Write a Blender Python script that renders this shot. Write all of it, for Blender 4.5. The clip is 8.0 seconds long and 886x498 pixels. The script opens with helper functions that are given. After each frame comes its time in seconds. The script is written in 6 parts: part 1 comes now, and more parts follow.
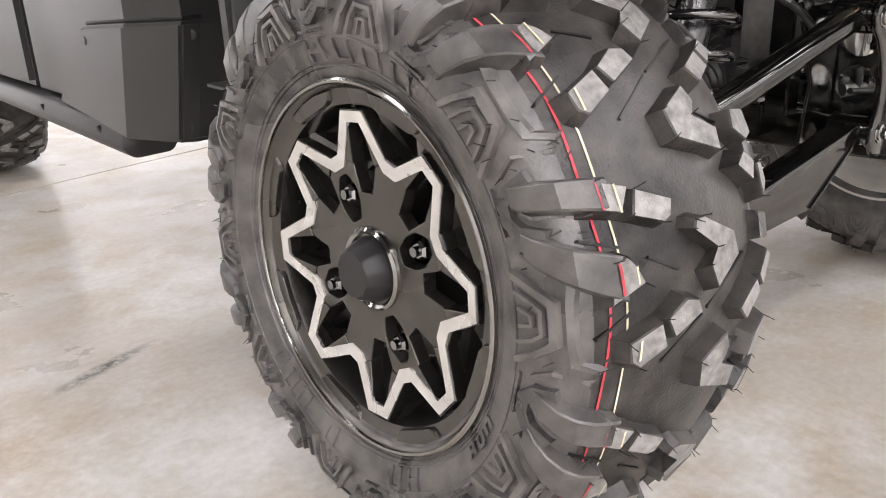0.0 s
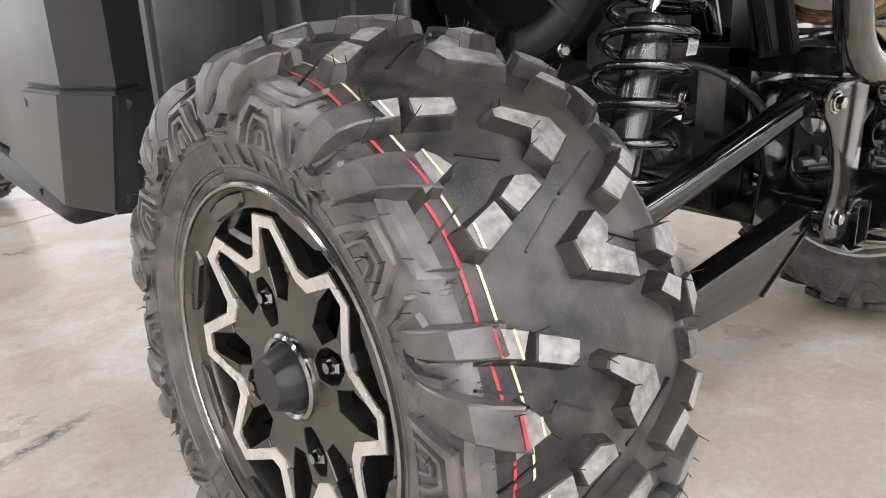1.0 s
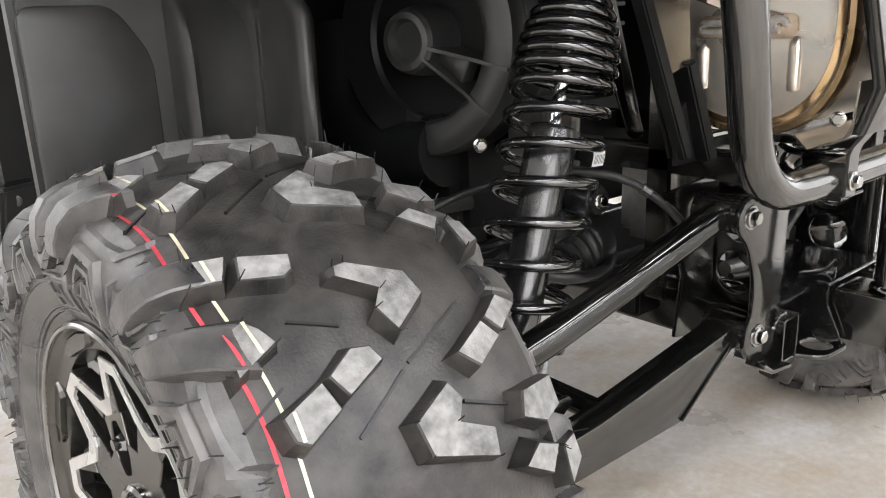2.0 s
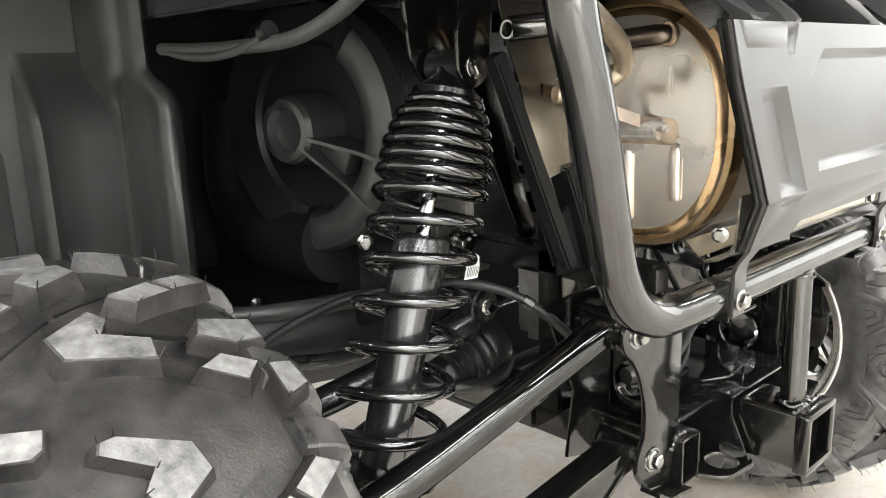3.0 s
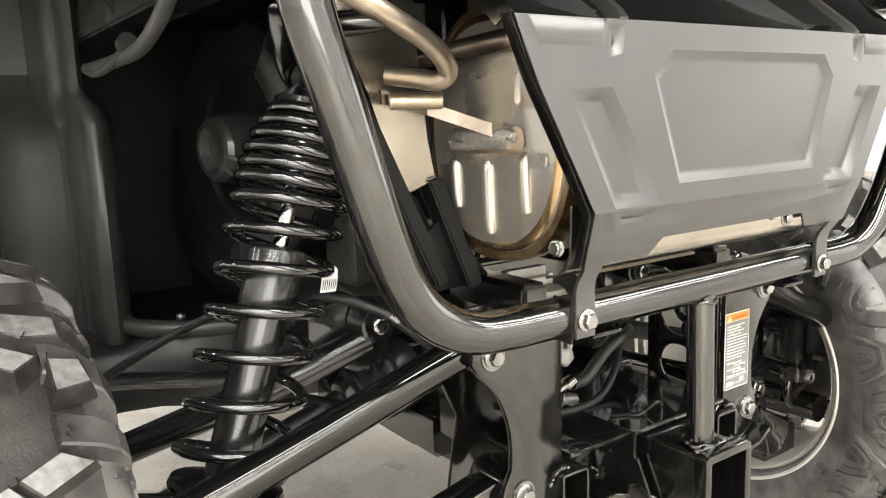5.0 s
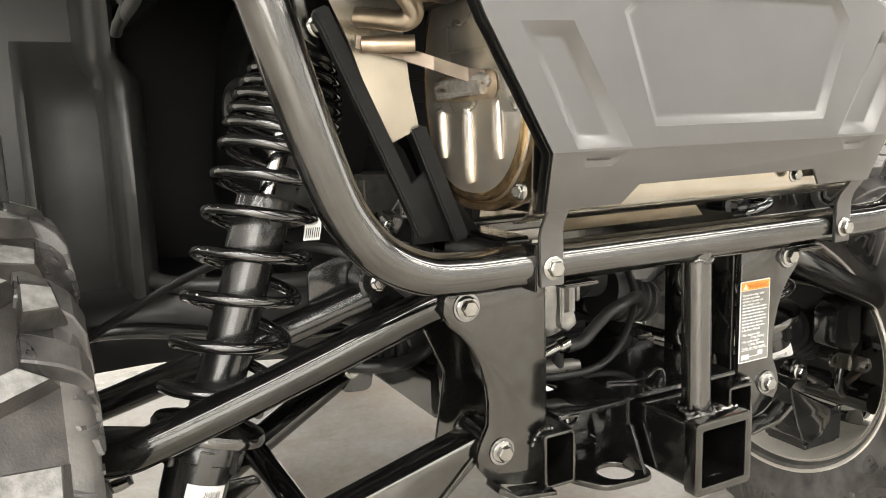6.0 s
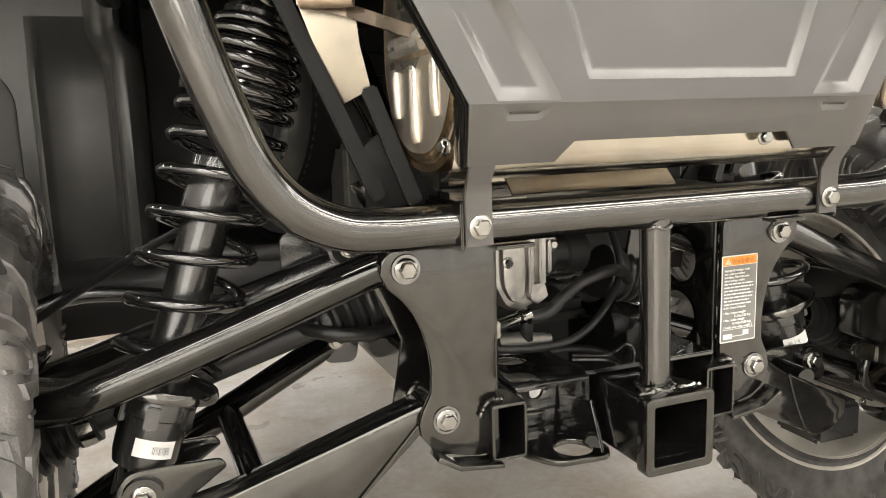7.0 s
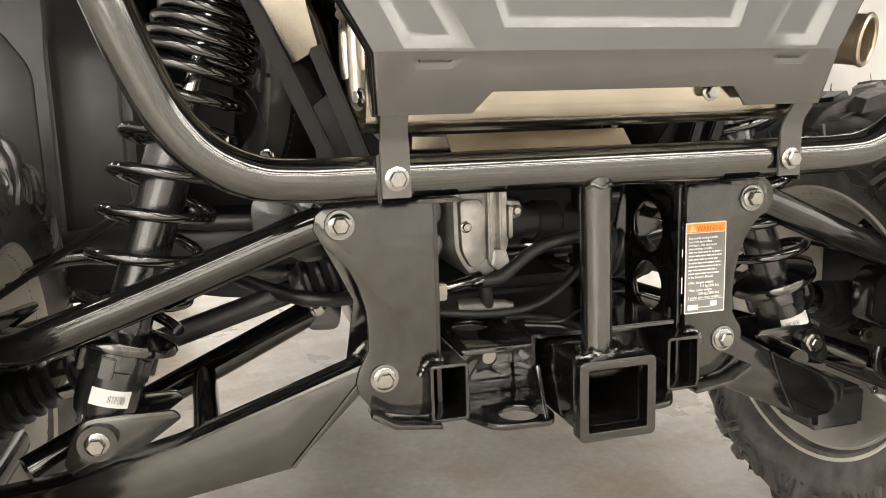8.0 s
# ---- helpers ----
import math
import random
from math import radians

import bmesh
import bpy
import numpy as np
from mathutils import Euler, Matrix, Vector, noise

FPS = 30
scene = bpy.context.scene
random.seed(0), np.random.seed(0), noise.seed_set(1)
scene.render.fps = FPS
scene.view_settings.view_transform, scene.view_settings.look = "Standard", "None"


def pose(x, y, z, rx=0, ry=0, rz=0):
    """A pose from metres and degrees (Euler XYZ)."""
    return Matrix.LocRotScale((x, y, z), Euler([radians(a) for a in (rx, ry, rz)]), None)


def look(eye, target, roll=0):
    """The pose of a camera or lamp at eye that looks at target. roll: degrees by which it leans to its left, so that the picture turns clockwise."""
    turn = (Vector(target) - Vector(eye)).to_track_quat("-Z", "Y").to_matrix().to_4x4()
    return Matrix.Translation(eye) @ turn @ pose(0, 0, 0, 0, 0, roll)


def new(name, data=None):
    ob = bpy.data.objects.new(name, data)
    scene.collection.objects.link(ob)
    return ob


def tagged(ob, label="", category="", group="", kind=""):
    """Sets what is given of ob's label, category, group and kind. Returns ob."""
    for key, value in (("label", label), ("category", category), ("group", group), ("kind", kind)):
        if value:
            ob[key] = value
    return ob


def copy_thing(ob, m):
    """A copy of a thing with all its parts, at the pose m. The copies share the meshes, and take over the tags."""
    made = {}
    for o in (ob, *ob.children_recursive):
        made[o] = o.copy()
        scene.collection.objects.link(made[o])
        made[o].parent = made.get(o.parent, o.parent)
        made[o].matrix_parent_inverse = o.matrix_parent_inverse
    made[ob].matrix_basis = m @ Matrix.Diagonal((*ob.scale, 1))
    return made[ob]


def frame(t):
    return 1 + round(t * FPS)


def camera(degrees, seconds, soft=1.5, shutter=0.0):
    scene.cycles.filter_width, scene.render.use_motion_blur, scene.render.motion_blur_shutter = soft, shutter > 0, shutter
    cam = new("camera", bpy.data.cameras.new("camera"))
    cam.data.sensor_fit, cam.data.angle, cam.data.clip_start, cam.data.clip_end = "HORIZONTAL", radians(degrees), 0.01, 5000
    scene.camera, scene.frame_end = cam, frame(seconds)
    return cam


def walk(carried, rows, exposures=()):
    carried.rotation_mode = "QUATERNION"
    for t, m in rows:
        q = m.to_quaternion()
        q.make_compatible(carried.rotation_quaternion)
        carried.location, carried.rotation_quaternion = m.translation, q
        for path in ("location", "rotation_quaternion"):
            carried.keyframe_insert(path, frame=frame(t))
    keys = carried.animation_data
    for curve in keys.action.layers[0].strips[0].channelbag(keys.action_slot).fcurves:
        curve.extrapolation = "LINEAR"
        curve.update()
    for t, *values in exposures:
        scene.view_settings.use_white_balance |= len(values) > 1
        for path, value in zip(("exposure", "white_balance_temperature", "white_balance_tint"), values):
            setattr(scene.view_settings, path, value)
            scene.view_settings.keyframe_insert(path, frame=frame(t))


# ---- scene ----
cam = camera(59.5, 8.0, soft=1.0)
PATH = [
    (0, (-1.135, -0.295, 0.596), (0.052, 1.168, -0.075), -2.3),
    (0.5, (-1.088, -0.295, 0.625), (0.103, 1.17, -0.038), -2.3),
    (1, (-1.033, -0.29, 0.665), (0.163, 1.177, 0.019), -2.3),
    (1.5, (-0.97, -0.294, 0.705), (0.238, 1.177, 0.092), -2.3),
    (1.7, (-0.941, -0.291, 0.716), (0.274, 1.182, 0.12), -2.3),
    (3, (-0.768, -0.288, 0.77), (0.557, 1.14, 0.316), -1.8),
    (3.5, (-0.713, -0.318, 0.793), (0.628, 1.111, 0.392), -2.1),
    (4, (-0.674, -0.344, 0.774), (0.641, 1.119, 0.412), -2.0),
    (4.5, (-0.633, -0.381, 0.754), (0.596, 1.159, 0.407), -1.9),
    (5.8, (-0.514, -0.461, 0.695), (0.432, 1.271, 0.368), -2.0),
    (6, (-0.499, -0.469, 0.686), (0.406, 1.284, 0.356), -1.9),
    (6.5, (-0.444, -0.488, 0.666), (0.36, 1.312, 0.33), -1.8),
    (7, (-0.39, -0.507, 0.653), (0.319, 1.332, 0.317), -1.8),
    (7.5, (-0.337, -0.529, 0.636), (0.282, 1.343, 0.298), -1.8),
    (8, (-0.281, -0.546, 0.617), (0.235, 1.356, 0.28), -1.8),
]
walk(cam, [(t, look(eye, target, roll)) for t, eye, target, roll in PATH],
     [(0.0, 0.1, 6450, 17), (1.0, 0.15, 6350, 16), (1.5, 0.15, 6250, 15), (3.0, 0.78, 6350, 9), (4.5, 0.72, 6550, 9), (6.5, 0.40, 6900, 10), (8.0, 0.20, 7100, 12)])

# ---- light of the room ----
world = bpy.data.worlds.new("room_world")
world.use_nodes = True
world.node_tree.nodes["Background"].inputs[0].default_value = (0.9, 0.95, 1.0, 1)
world.node_tree.nodes["Background"].inputs[1].default_value = 0.05
scene.world = world
scene.view_settings.exposure = 0.0
LIGHT_POWER = 18.5
# strength of the added fill lamps in the assumed, unseen windows
FILL_LEVEL = (4.6, 1.3, 2.6, 1.8)


# ---- materials ----
def mat(name, base, rough=0.5, metal=0.0, var=0.25, scale=30.0, bump=0.0, bump_scale=200.0, coat=0.0, spec=0.5, tint=None, rough_var=0.12, spread=0.15):
    """A surface with grain at two scales, a slight unevenness of gloss and fine relief."""
    m = bpy.data.materials.new(name)
    m.use_nodes = True
    nt = m.node_tree
    p = nt.nodes["Principled BSDF"]
    co = nt.nodes.new("ShaderNodeTexCoord")
    n1 = nt.nodes.new("ShaderNodeTexNoise")
    n1.inputs["Scale"].default_value = scale
    n1.inputs["Detail"].default_value = 6
    n2 = nt.nodes.new("ShaderNodeTexNoise")
    n2.inputs["Scale"].default_value = scale * 0.13
    n2.inputs["Detail"].default_value = 3
    for n in (n1, n2):
        nt.links.new(co.outputs["Object"], n.inputs["Vector"])
    add = nt.nodes.new("ShaderNodeMath")
    add.operation = "ADD"
    nt.links.new(n1.outputs["Fac"], add.inputs[0])
    nt.links.new(n2.outputs["Fac"], add.inputs[1])
    ramp = nt.nodes.new("ShaderNodeValToRGB")
    ramp.color_ramp.elements[0].position, ramp.color_ramp.elements[1].position = 0.5 - spread, 0.5 + spread
    lo = [c * (1 - var) for c in base]
    hi = [min(1, c * (1 + var)) for c in (tint or base)]
    ramp.color_ramp.elements[0].color = (*lo, 1)
    ramp.color_ramp.elements[1].color = (*hi, 1)
    half = nt.nodes.new("ShaderNodeMath")
    half.operation = "MULTIPLY"
    half.inputs[1].default_value = 0.5
    nt.links.new(add.outputs[0], half.inputs[0])
    nt.links.new(half.outputs[0], ramp.inputs[0])
    nt.links.new(ramp.outputs[0], p.inputs["Base Color"])
    rr = nt.nodes.new("ShaderNodeMapRange")
    rr.inputs["From Min"].default_value, rr.inputs["From Max"].default_value = 0.3, 0.7
    rr.inputs["To Min"].default_value = max(0.02, rough - rough_var)
    rr.inputs["To Max"].default_value = min(1, rough + rough_var)
    nt.links.new(n2.outputs["Fac"], rr.inputs["Value"])
    nt.links.new(rr.outputs[0], p.inputs["Roughness"])
    p.inputs["Metallic"].default_value = metal
    p.inputs["Specular IOR Level"].default_value = spec
    p.inputs["Coat Weight"].default_value = coat
    p.inputs["Coat Roughness"].default_value = 0.06
    if bump:
        n3 = nt.nodes.new("ShaderNodeTexNoise")
        n3.inputs["Scale"].default_value = bump_scale
        n3.inputs["Detail"].default_value = 4
        nt.links.new(co.outputs["Object"], n3.inputs["Vector"])
        b = nt.nodes.new("ShaderNodeBump")
        b.inputs["Strength"].default_value = bump
        b.inputs["Distance"].default_value = 0.002
        nt.links.new(n3.outputs["Fac"], b.inputs["Height"])
        nt.links.new(b.outputs[0], p.inputs["Normal"])
    return m


def glow(name, colour, strength):
    m = bpy.data.materials.new(name)
    m.use_nodes = True
    nt = m.node_tree
    nt.nodes.remove(nt.nodes["Principled BSDF"])
    e = nt.nodes.new("ShaderNodeEmission")
    e.inputs[0].default_value, e.inputs[1].default_value = (*colour, 1), strength
    nt.links.new(e.outputs[0], nt.nodes["Material Output"].inputs[0])
    return m


FRAME = mat("black_powder_coat", (0.105, 0.103, 0.098), 0.13, metal=0.96, var=0.12, scale=60, bump=0.02, bump_scale=420, rough_var=0.05)
TUBE = mat("black_gloss_tube", (0.140, 0.138, 0.133), 0.13, metal=0.97, var=0.1, scale=40, rough_var=0.05)
SPRING = mat("black_gloss_spring", (0.008, 0.008, 0.008), 0.08, var=0.2, scale=40, spec=1.0, coat=1.0, rough_var=0.04)
DAMPER = mat("black_satin_damper", (0.012, 0.012, 0.012), 0.24, spec=1.0, coat=0.4, var=0.2, scale=40, bump=0.02, rough_var=0.06)
PLASTIC = mat("black_moulded_plastic", (0.037, 0.037, 0.0355), 0.36, var=0.3, scale=18, bump=0.08, bump_scale=900, rough_var=0.06, spec=0.6)
SIDE = mat("dark_grey_moulded_plastic", (0.021, 0.0206, 0.020), 0.36, var=0.2, scale=14, bump=0.12, bump_scale=900, rough_var=0.06, spec=0.6)
RUBBER = mat("black_tyre_rubber", (0.036, 0.036, 0.037), 0.33, var=0.35, scale=40, bump=0.2, bump_scale=380, tint=(0.112, 0.106, 0.100), rough_var=0.15, spec=0.9, spread=0.13)
# undusted rubber of grooves and block sides, darkened further for their shade
GROOVE_DARK = mat("groove_shade_rubber", (0.017, 0.017, 0.0175), 0.40, var=0.4, scale=46, bump=0.3, bump_scale=380, tint=(0.050, 0.046, 0.042), rough_var=0.14, spec=0.5, spread=0.12)
# dust on the block tops, and the top light they catch, in one tone
DUSTY = mat("dusty_lug_top", (0.135, 0.133, 0.128), 0.46, var=0.35, scale=110, bump=0.35, bump_scale=520, tint=(0.265, 0.26, 0.252), rough_var=0.15)
HOSE = mat("black_rubber_hose", (0.012, 0.012, 0.012), 0.42, var=0.2, scale=60)
RIM = mat("dark_satin_alloy_paint", (0.135, 0.130, 0.120), 0.27, metal=0.92, var=0.12, scale=30, rough_var=0.06)
RIM_IN = mat("grey_alloy_barrel", (0.74, 0.71, 0.65), 0.32, metal=0.15, var=0.12, scale=25, rough_var=0.08)
MACHINED = mat("machined_aluminium", (0.82, 0.81, 0.79), 0.3, metal=0.75, var=0.08, scale=70, rough_var=0.1)
CAP = mat("black_hub_plastic", (0.02, 0.02, 0.021), 0.42, var=0.2, scale=30, bump=0.08, bump_scale=700)
ZINC = mat("zinc_plated_steel", (0.38, 0.375, 0.355), 0.16, metal=1.0, var=0.2, scale=120, rough_var=0.06)
CHROME = mat("polished_rod", (0.8, 0.8, 0.8), 0.1, metal=1.0, var=0.05, scale=80, rough_var=0.04)
COVER = mat("dark_satin_guard_paint", (0.166, 0.164, 0.161), 0.31, metal=0.97, var=0.05, scale=22, bump=0.006, bump_scale=60, rough_var=0.05)
STEEL = mat("stainless_muffler", (0.66, 0.64, 0.60), 0.32, metal=0.88, var=0.08, scale=40, bump=0.03, tint=(0.74, 0.66, 0.55), rough_var=0.10)
GOLD = mat("heat_tinted_steel", (0.55, 0.44, 0.30), 0.3, metal=0.95, var=0.3, scale=38, tint=(0.60, 0.52, 0.41), rough_var=0.12)
WELD = mat("bright_weld_metal", (0.64, 0.61, 0.57), 0.42, metal=0.7, var=0.25, scale=160, bump=0.5, bump_scale=500)
FOIL = mat("bare_heat_shield", (0.58, 0.53, 0.45), 0.22, metal=1.0, var=0.15, scale=20, rough_var=0.08)
CAST = mat("cast_aluminium", (0.50, 0.49, 0.465), 0.36, metal=0.85, var=0.25, scale=60, bump=0.2, bump_scale=260)
# darker copy of the cast metal, with shade in its colour
SHADE = mat("shaded_cast_aluminium", (0.20, 0.195, 0.18), 0.4, metal=0.8, var=0.3, scale=60, bump=0.2, bump_scale=260)
WALL = mat("white_painted_wall", (0.84, 0.835, 0.82), 0.6, var=0.04, scale=3, bump=0.05, bump_scale=120)
CEIL = mat("dark_ceiling", (0.035, 0.035, 0.034), 0.7, var=0.1, scale=2)
WHITE = mat("white_sticker", (0.78, 0.78, 0.76), 0.4, var=0.04, scale=40)
INK = mat("black_print", (0.03, 0.03, 0.029), 0.4, var=0.1, scale=40)
ORANGE = mat("orange_print", (0.85, 0.30, 0.05), 0.4, var=0.06, scale=40)
RED = mat("red_tyre_paint", (0.60, 0.06, 0.08), 0.6, var=0.45, scale=120)
CREAM = mat("cream_tyre_paint", (0.66, 0.62, 0.45), 0.6, var=0.3, scale=90)
# serves black parts and joints, and surfaces whose shade is put into the colour
DARK = mat("near_black_parts_and_shade", (0.009, 0.0094, 0.0094), 0.45, var=0.3, scale=20, spec=0.3)
BED = mat("black_bed_plastic", (0.030, 0.031, 0.031), 0.42, var=0.3, scale=16, bump=0.06, bump_scale=700, rough_var=0.08)
CONDUIT = mat("grey_conduit", (0.07, 0.07, 0.068), 0.5, var=0.2, scale=60, bump=0.2, bump_scale=300)
TRIM = mat("white_lamp_housing", (0.75, 0.75, 0.73), 0.5, var=0.04, scale=6)
HALO = mat("brown_heat_halo", (0.46, 0.33, 0.22), 0.36, metal=0.85, var=0.3, scale=70, tint=(0.56, 0.46, 0.35))
BULGE = mat("dark_heat_browned_steel", (0.25, 0.205, 0.165), 0.3, metal=0.95, var=0.3, scale=40)
BELT = mat("grey_black_moulded_cover", (0.034, 0.034, 0.033), 0.3, var=0.2, scale=20, bump=0.06, bump_scale=700, spec=1.0, coat=0.2, rough_var=0.06)
# black print greyed: the sheen of its gloss is in the colour
FIELD = mat("black_print_with_sheen", (0.19, 0.188, 0.175), 0.35, var=0.15, scale=60)
NUT = mat("dark_zinc_lug_nut", (0.30, 0.30, 0.30), 0.2, metal=1.0, var=0.2, scale=120, rough_var=0.06)
POLISHED = mat("polished_dark_ring", (0.36, 0.355, 0.34), 0.14, metal=1.0, var=0.1, scale=60, rough_var=0.04)
BURNT = mat("dark_orange_print", (0.42, 0.13, 0.02), 0.4, var=0.06, scale=40)
SEAM = mat("golden_heat_tint", (0.66, 0.46, 0.22), 0.26, metal=0.95, var=0.3, scale=45, tint=(0.60, 0.42, 0.26), rough_var=0.08)
# darker copy of the frame's black, for arms and shaded faces
ARM = mat("black_gloss_arm_paint", (0.075, 0.0745, 0.072), 0.1, metal=0.95, var=0.12, scale=40, rough_var=0.04)
SHEET = mat("dull_heat_shield_sheet", (0.40, 0.365, 0.30), 0.24, metal=0.95, var=0.2, scale=24, rough_var=0.08)
# guard paint again, blackened to carry the dark reflection on its top
COVER_TOP = mat("guard_paint_in_dark_reflection", (0.004, 0.004, 0.004), 0.05, var=0.15, scale=30, spec=0.45, bump=0.015, bump_scale=40, rough_var=0.02)
GREYWALL = mat("pale_grey_painted_wall", (0.62, 0.615, 0.60), 0.6, var=0.05, scale=3)
LAMP = glow("ceiling_tube_glow", (1.0, 0.985, 0.96), LIGHT_POWER)


def concrete():
    """Polished concrete: cloudy beige-grey, fine speckle, tan blotches and one dark rubber streak."""
    m = bpy.data.materials.new("polished_concrete")
    m.use_nodes = True
    nt = m.node_tree
    p = nt.nodes["Principled BSDF"]
    geo = nt.nodes.new("ShaderNodeNewGeometry")

    def noise_at(scale, detail=5, rough=0.55):
        n = nt.nodes.new("ShaderNodeTexNoise")
        n.inputs["Scale"].default_value, n.inputs["Detail"].default_value, n.inputs["Roughness"].default_value = scale, detail, rough
        nt.links.new(geo.outputs["Position"], n.inputs["Vector"])
        return n

    def ramp(src, stops):
        r = nt.nodes.new("ShaderNodeValToRGB")
        r.color_ramp.elements[0].position, r.color_ramp.elements[1].position = stops[0][0], stops[-1][0]
        r.color_ramp.elements[0].color, r.color_ramp.elements[1].color = (*stops[0][1], 1), (*stops[-1][1], 1)
        for pos, c in stops[1:-1]:
            r.color_ramp.elements.new(pos).color = (*c, 1)
        nt.links.new(src, r.inputs[0])
        return r.outputs[0]

    def mix(fac, a, b, mode="MIX"):
        x = nt.nodes.new("ShaderNodeMixRGB")
        x.blend_type = mode
        for sock, v in ((x.inputs[0], fac), (x.inputs[1], a), (x.inputs[2], b)):
            if isinstance(v, (int, float)):
                sock.default_value = v
            elif isinstance(v, tuple):
                sock.default_value = (*v, 1)
            else:
                nt.links.new(v, sock)
        return x.outputs[0]

    cloud = ramp(noise_at(1.7, 8, 0.64).outputs["Fac"], [(0.32, (0.43, 0.39, 0.33)), (0.47, (0.53, 0.495, 0.445)), (0.56, (0.56, 0.53, 0.485)), (0.7, (0.65, 0.625, 0.59))])
    tan = ramp(noise_at(4.2, 7, 0.66).outputs["Fac"], [(0.46, (0, 0, 0)), (0.66, (1, 1, 1))])
    col = mix(tan, cloud, (0.44, 0.37, 0.28))
    pale = ramp(noise_at(2.9, 8, 0.68).outputs["Fac"], [(0.50, (0, 0, 0)), (0.68, (1, 1, 1))])
    col = mix(pale, col, (0.68, 0.675, 0.66))
    col = mix(0.2, col, ramp(noise_at(70, 4).outputs["Fac"], [(0.35, (0.6, 0.6, 0.6)), (0.65, (1.25, 1.25, 1.25))]), "MULTIPLY")
    # rubber streak on the floor
    mp = nt.nodes.new("ShaderNodeMapping")
    mp.vector_type = "TEXTURE"
    mp.inputs["Location"].default_value = (-0.852, 0.96, 0)
    mp.inputs["Rotation"].default_value = (0, 0, 0.385)
    mp.inputs["Scale"].default_value = (0.125, 0.021, 1)
    nt.links.new(geo.outputs["Position"], mp.inputs[0])
    ln = nt.nodes.new("ShaderNodeVectorMath")
    ln.operation = "LENGTH"
    flat = nt.nodes.new("ShaderNodeVectorMath")
    flat.operation = "MULTIPLY"
    flat.inputs[1].default_value = (1, 1, 0)
    nt.links.new(mp.outputs[0], flat.inputs[0])
    nt.links.new(flat.outputs[0], ln.inputs[0])
    fade = ramp(ln.outputs["Value"], [(0.25, (1, 1, 1)), (1.0, (0, 0, 0))])
    brk = ramp(noise_at(60, 5, 0.7).outputs["Fac"], [(0.36, (0, 0, 0)), (0.56, (1, 1, 1))])
    col = mix(mix(1.0, fade, brk, "MULTIPLY"), col, (0.085, 0.08, 0.072))
    nt.links.new(col, p.inputs["Base Color"])
    rr = nt.nodes.new("ShaderNodeMapRange")
    rr.inputs["To Min"].default_value, rr.inputs["To Max"].default_value = 0.2, 0.4
    nt.links.new(noise_at(4, 5).outputs["Fac"], rr.inputs["Value"])
    nt.links.new(rr.outputs[0], p.inputs["Roughness"])
    b = nt.nodes.new("ShaderNodeBump")
    b.inputs["Strength"].default_value, b.inputs["Distance"].default_value = 0.012, 0.002
    nt.links.new(noise_at(45, 6).outputs["Fac"], b.inputs["Height"])
    nt.links.new(b.outputs[0], p.inputs["Normal"])
    return m


CONCRETE = concrete()


# ---- builders ----
def part(name, bm, material, parent=None, label="", flip=False, smooth=40, at=None):
    """Links a bmesh, or a mesh, as one mesh object under a thing or a part. flip mirrors it across the vehicle's middle plane."""
    if isinstance(bm, bpy.types.Mesh):
        me = bm
        if flip:
            b2 = bmesh.new()
            b2.from_mesh(me)
            bm = b2
    if not isinstance(bm, bpy.types.Mesh):
        if flip:
            bmesh.ops.scale(bm, vec=(-1, 1, 1), verts=bm.verts)
            bmesh.ops.reverse_faces(bm, faces=bm.faces)
        me = bpy.data.meshes.new(name)
        bm.to_mesh(me)
        bm.free()
    if not me.materials:
        for m in material if isinstance(material, (list, tuple)) else [material]:
            me.materials.append(m)
    if smooth:
        for poly in me.polygons:
            poly.use_smooth = True
        me.set_sharp_from_angle(angle=radians(smooth))
    ob = new(name, me)
    if at is not None:
        ob.matrix_basis = at
    if parent is not None:
        ob.parent = parent
    if label:
        tagged(ob, label)
    return ob


def fix(bm):
    bmesh.ops.recalc_face_normals(bm, faces=bm.faces)
    return bm


def spline(pts, n=8):
    """A smooth line through the points."""
    v = [Vector(p) for p in pts]
    v = [v[0] * 2 - v[1]] + v + [v[-1] * 2 - v[-2]]
    out = []
    for a, b, c, d in zip(v, v[1:], v[2:], v[3:]):
        for k in range(n):
            t = k / n
            out.append(0.5 * ((2 * b) + (c - a) * t + (2 * a - 5 * b + 4 * c - d) * t * t + (3 * b - a - 3 * c + d) * t ** 3))
    return out + [v[-2]]


